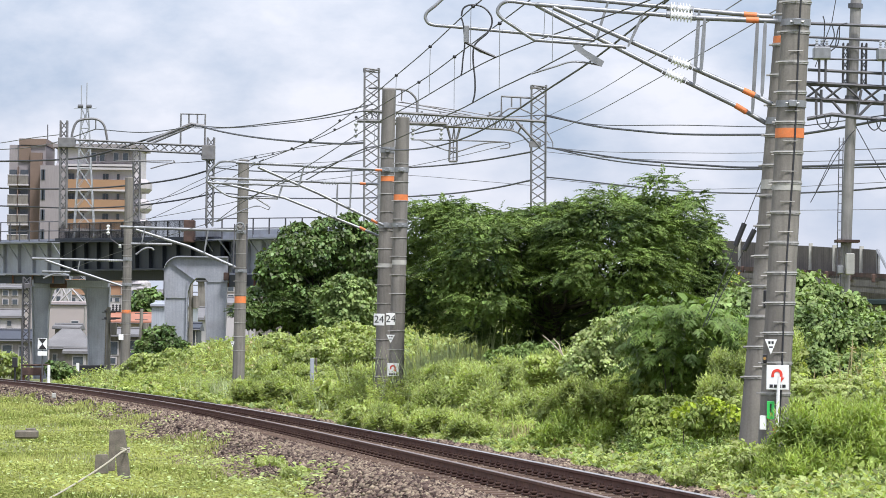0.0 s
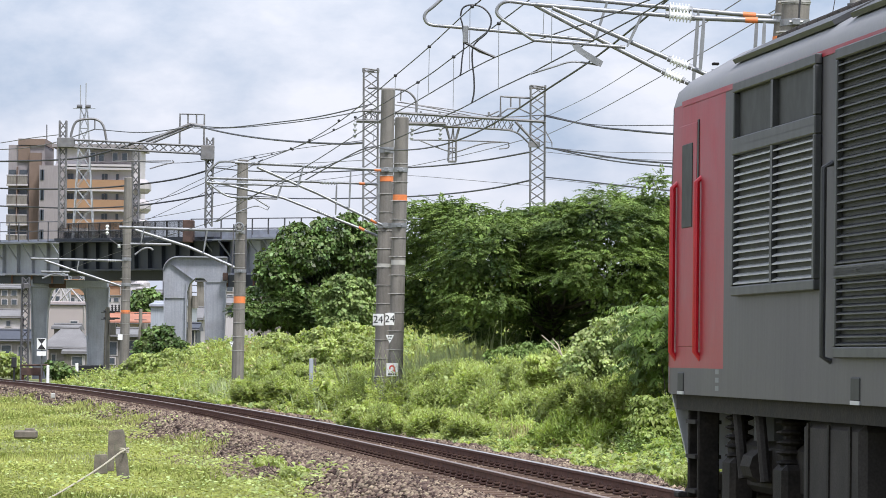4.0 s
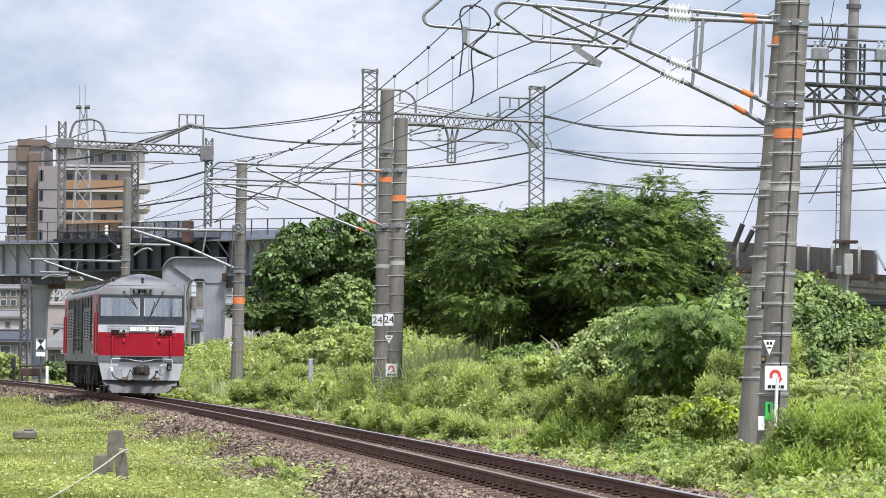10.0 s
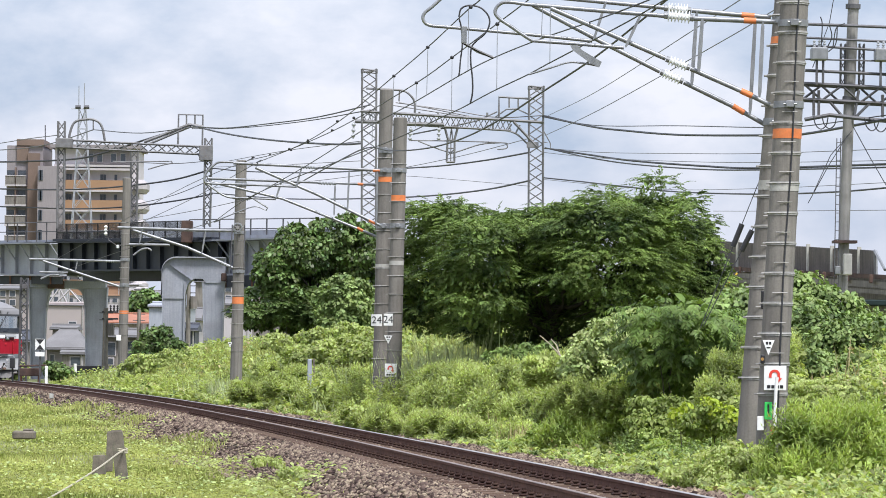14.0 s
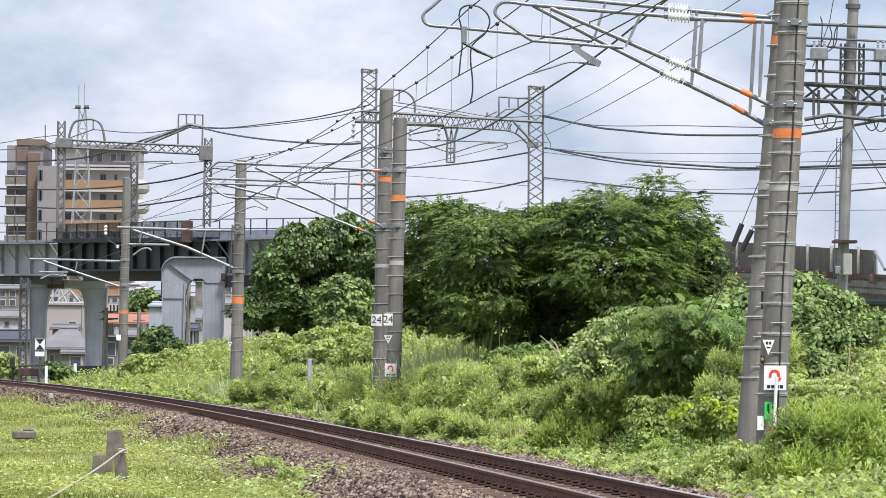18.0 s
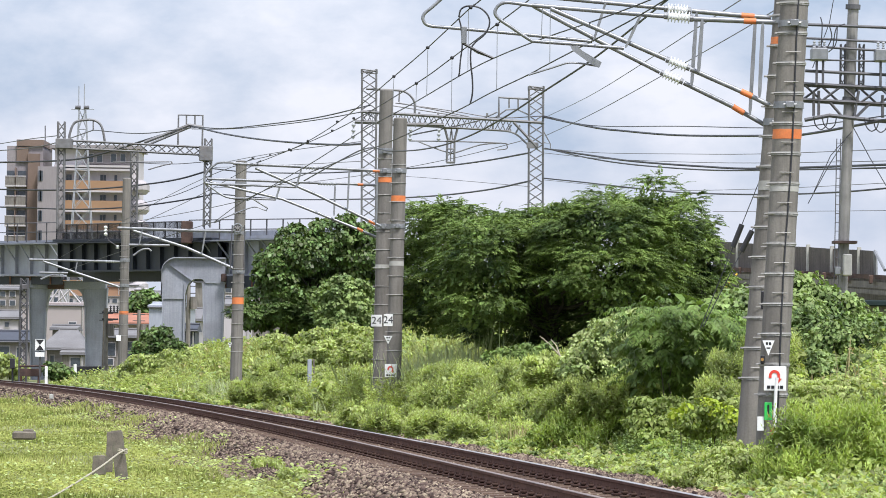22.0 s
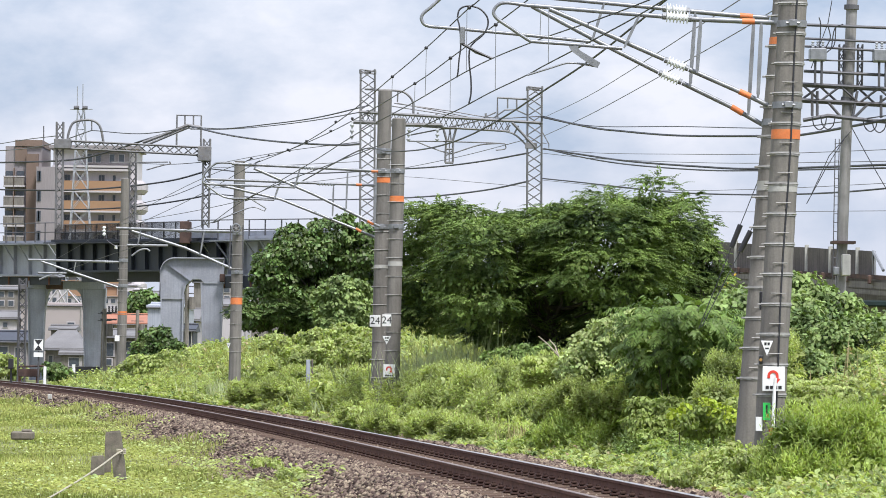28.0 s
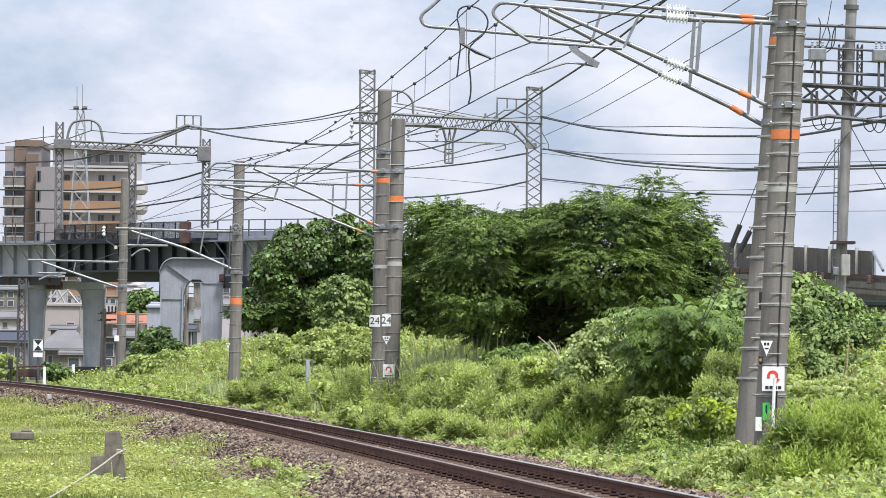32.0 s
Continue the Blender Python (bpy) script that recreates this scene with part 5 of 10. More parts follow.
for i in range(9):
    p = lerp((9.206, 144.4, 4.475), (13.026, 125.4, 3.816), i / 8)
    part("bracket", Mesh().box((p[0] - 0.05, p[1] - 0.1, p[2] - 0.2), (p[0] + 0.05, p[1] + 0.2, p[2] + 0.05), 0.02), M_RUSTDARK, t)
part("retaining_wall", Mesh().sections([[(8.594, 150, 4.487), (8.617, 150.4, 4.495), (8.631, 150.4, 3.192), (8.608, 150, 3.187)], [(13.544, 128, 3.903), (13.586, 128.4, 3.911), (13.6, 128.4, 2.5), (13.557, 128, 2.496)]]), M_WALL, t, "stained retaining wall under the track")
for i in range(4):
    a, b = lerp((9.095, 140, 3.748), (9.524, 140, 4.26), i / 4), lerp((9.095, 140, 3.748), (9.524, 140, 4.26), (i + 0.5) / 4)
    s = thing("striped_guard", "short yellow and black striped guard rod", "guard", a, "striped guards") if i == 0 else s
    part("yellow_stripe", Mesh().tube([a, b], 0.035, 6), M_YELLOW, s)
    part("black_stripe", Mesh().tube([b, lerp((9.095, 140, 3.748), (9.524, 140, 4.26), (i + 1) / 4)], 0.035, 6), M_BLACK, s)
t = thing("trackside_hut", "low dark green hut with a flat roof beyond the weeds", "hut", (10.773, 112, 2.732))
part("walls", Mesh().box((10.672, 112, 2.673), (12.07, 114, 2.888), 0.03), M_WALL, t)
part("roof", Mesh().box((10.555, 111.7, 2.827), (12.174, 114.3, 2.981), 0.03), mat("dark_green_roof", (0.018, 0.028, 0.028), 0.8, var=0.2, spec=0.15), t)


# ---- the bridge ----
def span(label, P0, P1, Q0, Q1, material, stiff, deeper=0.0):
    """A plate girder: top edge P0..P1, bottom edge Q0..Q1."""
    t = thing("bridge_girder", label, "girder", tuple(Q0), "bridge girders")
    p0, p1, q0, q1 = (Vector(v) for v in (P0, P1, Q0, Q1))
    n = Vector((-(p1 - p0).y, (p1 - p0).x, 0)).normalized()
    if n.y > 0:
        n = -n
    for back in (0.0, 4.2):
        o = -n * back
        part("web", Mesh().sections([[q0 + o, q1 + o, q1 + o - n * 0.03, q0 + o - n * 0.03], [p0 + o, p1 + o, p1 + o - n * 0.03, p0 + o - n * 0.03]]), material, t)
        for a, b, h in ((p0, p1, 0.10), (q0, q1, -0.10)):
            up = Vector((0, 0, h))
            part("flange", Mesh().sections([[a + o + n * 0.22, b + o + n * 0.22, b + o - n * 0.22, a + o - n * 0.22], [a + o + n * 0.22 + up, b + o + n * 0.22 + up, b + o - n * 0.22 + up, a + o - n * 0.22 + up]]), material, t)
    if deeper:
        # the inner girder hangs lower than the outer one, in the shade of the deck
        o, dn = -n * 1.3, Vector((0, 0, -deeper))
        part("inner_girder", Mesh().sections([[q0 + o + dn, q1 + o + dn, q1 + o + dn - n * 0.3, q0 + o + dn - n * 0.3], [p0 + o, p1 + o, p1 + o - n * 0.3, p0 + o - n * 0.3]]), material, t)
    for i in range(stiff + 1):
        f = i / stiff
        a, b = q0.lerp(q1, f), p0.lerp(p1, f)
        e = (p1 - p0).normalized() * 0.03
        part("stiffener", Mesh().sections([[a - e, a + e, a + e + n * 0.2, a - e + n * 0.2], [b - e, b + e, b + e + n * 0.2, b - e + n * 0.2]]), material, t)
    for i in range(stiff + 1):
        a, b = q0.lerp(q1, i / stiff), p0.lerp(p1, i / stiff)
        if material is M_BRIDGEDARK:
            break
        part("walkway_bracket", Mesh().tube([a.lerp(b, 0.35) + n * 0.05, b + n * 0.85], 0.045, 4).tube([b + n * 0.05, b + n * 0.85], 0.045, 4), material, t)
    part("walkway", Mesh().sections([[p0 + n * 0.3, p1 + n * 0.3, p1 + n * 0.95, p0 + n * 0.95], [p + Vector((0, 0, 0.07)) for p in (p0 + n * 0.3, p1 + n * 0.3, p1 + n * 0.95, p0 + n * 0.95)]]), material, t, "narrow walkway on brackets")
    dk = Mesh()
    u = Vector((0, 0, 0.1))
    dk.sections([[p0 + u + n * 0.5, p1 + u + n * 0.5, p1 + u - n * 4.8, p0 + u - n * 4.8], [p0 + u * 2.4 + n * 0.5, p1 + u * 2.4 + n * 0.5, p1 + u * 2.4 - n * 4.8, p0 + u * 2.4 - n * 4.8]])
    part("deck", dk, material, t)
    return t


def railing(label, P0, P1, h, count, mesh_panels=0, material=None):
    t = thing("bridge_railing", label, "railing", tuple(P0), "bridge railings")
    a, b = Vector(P0), Vector(P1)
    up = Vector((0, 0, h))
    mt = material or M_TOWER
    for k in (1.0, 0.52):
        part("rail", Mesh().tube([a + up * k, b + up * k], 0.028, 5), mt, t)
    for i in range(count + 1):
        p = a.lerp(b, i / count)
        part("post", Mesh().tube([p, p + up], 0.04, 5), mt, t)
    if mesh_panels:
        n = (b - a).normalized()
        for i in range(mesh_panels):
            q = Mesh()
            p0, p1 = a.lerp(b, (i + 0.02) / mesh_panels), a.lerp(b, (i + 0.98) / mesh_panels)
            for j in range(19):
                f = j / 18
                q.tube([p0.lerp(p1, f), p0.lerp(p1, f) + up], 0.014, 3)
                q.tube([p0 + up * f, p1 + up * f], 0.014, 3)
            part("mesh_panel", q, M_BLACK, t, "dark wire mesh panel")
    return t


span("blue-grey steel plate girder of the bridge", (-34.749, 285, 8.242), (-22.381, 258, 7.832), (-34.723, 285, 6.546), (-22.356, 258, 6.029), M_BRIDGE, 11)
span("blue-grey steel plate girder meeting the trees", (-11.334, 222, 7.138), (-7.069, 208, 6.924), (-11.312, 222, 5.501), (-7.048, 208, 5.309), M_BRIDGE, 5)
span("black-painted steel plate girder of the bridge", (-21.817, 250, 7.662), (-11.118, 220, 7.059), (-21.787, 250, 6.13), (-11.093, 220, 5.75), M_BRIDGEDARK, 12, deeper=0.62)
railing("grey steel bridge railing", (-34.63, 284, 8.438), (-22.695, 257, 7.935), 1.15, 16)
railing("bridge railing with dark mesh panels", (-22.078, 250, 7.788), (-12.973, 224, 7.288), 0.95, 12, 9, M_BLACK)
railing("grey steel railing on the bridge walkway", (-12.857, 222, 7.235), (-5.935, 206, 6.883), 1.0, 8)
t = thing("bridge_parapet", "low grey parapet behind the bridge railing", "parapet", (-9.576, 216, 7.111))
part("panel", Mesh().sections([[(-13.177, 225, 7.312), (-4.846, 205, 6.895), (-4.869, 206, 6.922), (-13.235, 226, 7.339)], [(-13.182, 225, 7.691), (-4.852, 205, 7.399), (-4.876, 206, 7.429), (-13.24, 226, 7.719)]]), M_BRIDGE, t)
t = thing("relay_cabinet", "dark rusty cabinet on the bridge", "cabinet", (-13.057, 222, 7.117))
part("case", Mesh().box((-13.256, 221.5, 7.044), (-12.697, 222.5, 8.172), 0.03), M_RUSTDARK, t)


def portal(label, y, legs, top, corner, material):
    """A rigid steel frame: legs as (outer top, inner top, outer foot, inner foot) in x; the beam between z values."""
    t = thing("bridge_pier", label, "pier", (legs[0][2], y, -0.6), "bridge piers")
    z_top, z_low = top
    for (ot, it, of, inf) in legs:
        q = Mesh()
        z0 = -0.6
        rows = []
        for f in (0, 0.25, 0.5, 0.75, 0.9, 1.0):
            z = z0 + (z_low - z0) * f
            s = max(0.0, (f - 0.7) / 0.3) ** 2 * corner * 0.55
            o, i = of + (ot - of) * f, inf + (it - inf) * f
            i += s * (1 if i > o else -1)
            rows.append([(o, y, z), (i, y, z), (i, y + 1.0, z), (o, y + 1.0, z)])
        q.sections(rows)
        part("leg", q, material, t)
        for x0, x1 in ((of, ot), (inf, it)):
            fl = Mesh()
            fl.sections([[(x0 - 0.03, y - 0.16, z0), (x0 + 0.03, y - 0.16, z0), (x0 + 0.03, y, z0), (x0 - 0.03, y, z0)], [(x1 - 0.03, y - 0.16, z_low), (x1 + 0.03, y - 0.16, z_low), (x1 + 0.03, y, z_low), (x1 - 0.03, y, z_low)]])
            part("flange", fl, material, t)
    return t


def shape_plate(name, pts, y0, y1, material, parent):
    return part(name, Mesh().prism(pts, 1, y0, y1), material, parent)


t = portal("blue-grey steel portal pier under the bridge", 264, [(-24.915, -23.857, -24.708, -24.025), (-20.203, -21.569, -20.437, -21.393)], (6.346, 5.39), 0.5, M_BRIDGE)
for x, sg, R in ((-23.857, 1, 0.75), (-21.569, -1, 0.85)):
    zz = 5.356
    pts = [(x - sg * 0.1, zz + 0.1), (x - sg * 0.1, zz - R)] + [(x + sg * (R - R * math.cos(a)), zz - R + R * math.sin(a)) for a in [math.pi / 2 * i / 7 for i in range(8)]] + [(x + sg * R, zz + 0.1)]
    part("corner_fillet", Mesh().prism(pts, 1, 263.96, 265.0), M_BRIDGE, t)
part("crossbeam", Mesh().box((-24.903, 263.9, 5.292), (-20.291, 265.1, 5.778), 0.04), M_BRIDGE, t)
part("bearing", Mesh().box((-23.783, 263.6, 5.267), (-22.785, 264.6, 5.74), 0.04), M_RUSTDARK, t, "rusty bearing block")
t = portal("blue-grey steel portal pier with a rounded shoulder", 216, [(-13.794, -12.697, -13.713, -12.736), (-10.749, -11.804, -10.865, -11.619)], (6.127, 4.954), 0.12, M_BRIDGE)
xl, xr, zt, zl = -13.858, -10.701, 6.155, 5.037
sh = [(xl, zl), (xl, zt - 0.75)] + [(xl + 0.75 - 0.75 * math.cos(a), zt - 0.75 + 0.75 * math.sin(a)) for a in [math.pi / 2 * i / 8 for i in range(1, 9)]] + [(xr, zt), (xr, zl - 0.1), (xr - 0.95, zl - 0.1), (xr - 1.15, zl + 0.1), (xl + 1.6, zl + 0.1), (xl + 1.3, zl - 0.2), (xl + 1.12, zl - 0.9), (xl, zl - 0.9)]
shape_plate("shoulder", sh, 215.94, 217.1, M_BRIDGE, t)
rim = Mesh()
edge = [(xl, zl - 0.9), (xl, zt - 0.75)] + [(xl + 0.75 - 0.75 * math.cos(a), zt - 0.75 + 0.75 * math.sin(a)) for a in [math.pi / 2 * i / 8 for i in range(1, 9)]] + [(xr, zt)]
rim.sections([[(x, 215.7, z), (x, 217.2, z), (x + 0.0, 217.2, z + 0.06), (x + 0.0, 215.7, z + 0.06)] for x, z in edge])
part("rim_flange", rim, M_BRIDGE, t)
part("gusset_rib", Mesh().sections([[(xl + 0.35, 215.8, zt - 0.3), (xl + 0.42, 215.8, zt - 0.34), (xl + 0.42, 215.95, zt - 0.34), (xl + 0.35, 215.95, zt - 0.3)], [(xl + 1.45, 215.8, zl + 0.05), (xl + 1.52, 215.8, zl + 0.0), (xl + 1.52, 215.95, zl + 0.0), (xl + 1.45, 215.95, zl + 0.05)]]), M_BRIDGE, t)
part("bearing", Mesh().box((-10.893, 215.5, 5.018), (-10.634, 215.8, 5.417), 0.04), M_RUSTDARK, t, "rusty bearing block")

t = thing("abutment", "concrete abutment where the bridge meets the bank", "abutment", (-7.016, 207, -0.5))
part("block", Mesh().box((-8.133, 205, -0.5), (-5.938, 213, 5.176), 0.05), M_WALL, t)
t = thing("bridge_pier", "plain concrete pier of the bridge", "pier", (-34.465, 284, -0.6))
part("shaft", Mesh().box((-35.142, 284.5, -0.6), (-34.151, 290, 6.381), 0.1), M_WALL, t)

for name, label, p, q, r, s in (("under_girder", "dark rusty lower girder of the bridge", (-34.843, 286, 6.416), (-22.575, 259, 5.912), (-34.833, 286, 5.787), (-22.568, 259, 5.476)), ("under_girder", "dark lower girder beside the trees", (-11.045, 219, 5.361), (-7.03, 207.5, 5.219), (-11.037, 219, 4.766), (-7.024, 207.5, 4.709))):
    t = thing(name, label, "girder", tuple(r))
    o = (0, 1.2, 0)
    back = lambda v: (v[0], v[1] + 1.2, v[2])
    part("web", Mesh().sections([[r, s, back(s), back(r)], [p, q, back(q), back(p)]]), M_BRIDGEDARK, t)
    for i in range(8):
        f = (i + 0.5) / 8
        a, b = lerp(r, s, f), lerp(p, q, f)
        part("rib", Mesh().sections([[(a[0] - 0.05, a[1] - 0.12, a[2]), (a[0] + 0.05, a[1] - 0.12, a[2]), (a[0] + 0.05, a[1], a[2]), (a[0] - 0.05, a[1], a[2])], [(b[0] - 0.05, b[1] - 0.12, b[2]), (b[0] + 0.05, b[1] - 0.12, b[2]), (b[0] + 0.05, b[1], b[2]), (b[0] - 0.05, b[1], b[2])]]), M_RUST, t)
# tension wheel on the pole in the weeds
t = thing("tension_wheel", "pale grooved tension wheel in a frame on a pole", "wheel", (-6.628, 141.6, 5.29))
wc = (-6.64, 141.6, 5.51)
part("hub", Mesh().tube([(wc[0], 141.55, wc[2]), (wc[0], 141.68, wc[2])], 0.05, 12), M_MAST, t, smooth=True)
for k in range(3):
    part("spoke", Mesh().tube([(wc[0] - 0.13 * math.cos(k * 1.047), 141.6, wc[2] - 0.13 * math.sin(k * 1.047)), (wc[0] + 0.13 * math.cos(k * 1.047), 141.6, wc[2] + 0.13 * math.sin(k * 1.047))], 0.018, 5), M_TOWER, t)
part("rim", Mesh().tube([(wc[0] + 0.13 * math.cos(k), 141.6, wc[2] + 0.13 * math.sin(k)) for k in [2 * math.pi * i / 20 for i in range(20)]], 0.03, 6, closed=True), M_STEEL, t)
for p, q in (((-6.846, 141.5, 4.131), (-6.81, 141.5, 5.596)), ((-6.407, 141.5, 4.136), (-6.408, 141.5, 5.601))):
    part("guide_rod", Mesh().tube([p, q], 0.022, 6), M_TOWER, t)
t = thing("strain_insulator", "white strain insulator hanging by the bridge", "insulator", (-15.414, 200, 6.762))
for p, q in (((-15.421, 200, 7.253), (-15.415, 200, 6.788)), ((-14.865, 200, 6.354), (-14.863, 200, 6.199))):
    part("insulator", Mesh().discs(p, q, 3, 0.09, 0.045, 10), M_CERAMIC, t)
part("rod", Mesh().tube([(-15.421, 200, 7.253), (-15.283, 200, 6.582), (-14.865, 200, 6.302), (-14.658, 200, 6.357), (-14.083, 194.2, 6.213)], 0.02, 5), M_TOWER, t)


# ---- the diesel locomotive ----
M_LRED = mat("locomotive_red_paint", (0.30, 0.007, 0.020), 0.42, scale=1.4, var=0.12, fine=35, bump=0.02, streak=0.12, spec=0.28)
M_LGREY = mat("locomotive_grey_paint", (0.092, 0.086, 0.093), 0.5, scale=1.2, var=0.10, fine=35, bump=0.03, streak=0.15, spec=0.2)
M_LLIGHT = mat("locomotive_light_grey_paint", (0.53, 0.535, 0.565), 0.40, scale=1.2, var=0.06, fine=35, bump=0.02, streak=0.10)
M_LROOF = mat("locomotive_roof_grey", (0.185, 0.185, 0.196), 0.62, scale=1.5, var=0.10, fine=30, bump=0.03, spots=((0.22, 0.21, 0.20), 0.35, 1.4))
M_LWHITE = mat("locomotive_white_paint", (0.47, 0.47, 0.50), 0.38, scale=2, var=0.04, bump=0.01)
M_LBAND = mat("locomotive_slate_band", (0.135, 0.145, 0.16), 0.45, scale=2, var=0.1, bump=0.02)
M_LSLATE = mat("dark_tinted_screen_edge", (0.022, 0.027, 0.036), 0.3, scale=3, var=0.1, bump=0.0)
M_LFRAME = mat("windscreen_frame", (0.030, 0.032, 0.036), 0.4, scale=3, var=0.15, bump=0.02)
M_LDARK = mat("grimy_running_gear", (0.020, 0.018, 0.017), 0.75, scale=5, var=0.35, fine=40, bump=0.3, tint=(0.035, 0.030, 0.026), spec=0.12)
M_LTANK = mat("dusty_grey_equipment_case", (0.040, 0.036, 0.034), 0.8, scale=4, var=0.3, bump=0.15, spec=0.15)
M_LGRILLE = mat("dark_louvre", (0.035, 0.036, 0.038), 0.5, scale=6, var=0.2, bump=0.05)
M_LSLAT = mat("grey_louvre_slat", (0.36, 0.365, 0.37), 0.45, scale=6, var=0.12, bump=0.03)
M_LBLACK = mat("recess_black", (0.010, 0.010, 0.011), 0.6, var=0.2, bump=0.02)
M_WHEEL = mat("worn_wheel_steel", (0.10, 0.085, 0.075), 0.55, metal=0.5, scale=8, var=0.25, bump=0.15)
M_LPLOUGH = mat("dusty_plough", (0.115, 0.112, 0.112), 0.6, scale=2.0, var=0.16, fine=30, bump=0.1, spots=((0.20, 0.13, 0.09), 0.5, 1.2), streak=0.2)
M_RUSTSPOT = mat("rust_stain", (0.20, 0.135, 0.10), 0.85, scale=25, var=0.3, bump=0.1)
M_COUPLER = mat("rusty_coupler", (0.052, 0.040, 0.034), 0.75, metal=0.2, scale=10, var=0.3, bump=0.3)
M_RUBBER = mat("black_rubber", (0.022, 0.022, 0.024), 0.65, var=0.2, bump=0.1)
M_LREDBAR = mat("bright_red_rail_paint", (0.52, 0.016, 0.028), 0.35, var=0.08, bump=0.0)
M_GLASS = glass("windscreen_glass", rough=0.06, coat=0.31)
M_LAMPGLASS = glass("lamp_glass", (0.95, 0.95, 0.95), clear=0.95)
M_CAB = mat("cab_interior", (0.60, 0.62, 0.62), 0.7, scale=3, var=0.1, bump=0.0)
M_BLIND = mat("cream_cab_panel", (0.62, 0.60, 0.52), 0.7, scale=3, var=0.08, bump=0.0)
M_CHROME = mat("lamp_reflector", (0.85, 0.85, 0.86), 0.15, metal=1.0, var=0.03, bump=0.0)
M_TAIL = mat("tail_lens", (0.035, 0.006, 0.008), 0.15, var=0.1, bump=0.0)
HW, NOSE, LEN = 1.405, 0.28, 19.0


def face_y(x, z):
    """How far back the cab front lies at a place on it: bowed in plan, sloped back above the waist."""
    u = abs(x) / HW
    bow = 0.20 * u ** 2.6
    rake = max(0.0, z - 2.1) * 0.11 if z > 2.1 else max(0.0, 1.1 - z) * 0.10
    return bow + rake


def face_patch(x0, x1, z0, z1, out=0.0, nx=10, nz=3, thick=0.05, taper=None):
    """A curved piece of the cab front. taper: half-widths at bottom and top."""
    m = Mesh()
    grid, back = [], []
    for j in range(nz + 1):
        z = z0 + (z1 - z0) * j / nz
        a, b = x0, x1
        if taper:
            w = taper[0] + (taper[1] - taper[0]) * j / nz
            a, b = -w, w
        grid.append([(a + (b - a) * i / nx, face_y(a + (b - a) * i / nx, z) - out, z) for i in range(nx + 1)])
        back.append([(p[0], p[1] + thick, p[2]) for p in grid[-1]])
    w = nx + 1
    v = [p for r in grid for p in r] + [p for r in back for p in r]
    o = w * (nz + 1)
    f = []
    for j in range(nz):
        for i in range(nx):
            q = (j * w + i, j * w + i + 1, (j + 1) * w + i + 1, (j + 1) * w + i)
            f += [q, tuple(k + o for k in reversed(q))]
    rim = [i for i in range(w)] + [j * w + nx for j in range(1, nz + 1)] + [nz * w + i for i in range(nx - 1, -1, -1)] + [j * w for j in range(nz - 1, 0, -1)]
    for a, b in zip(rim, rim[1:] + rim[:1]):
        f.append((a, a + o, b + o, b))
    return m.add(v, f)


def fpt(x, z, out=0.0):
    return (x, face_y(x, z) - out, z)


def roof_ring(y, k=1.0, z_top=3.985, hw=HW):
    pts = [(-hw, 3.30)]
    prof = ((-hw * 0.985, 3.40), (-1.25, 3.52), (-1.10, 3.605), (-0.85, 3.735), (-0.55, 3.86), (-0.25, 3.955), (0, z_top))
    pts += list(prof) + [(-x, z) for x, z in reversed(prof[:-1])] + [(hw, 3.30)]
    return [(x, y, 3.30 + (z - 3.30) * k) for x, z in pts]


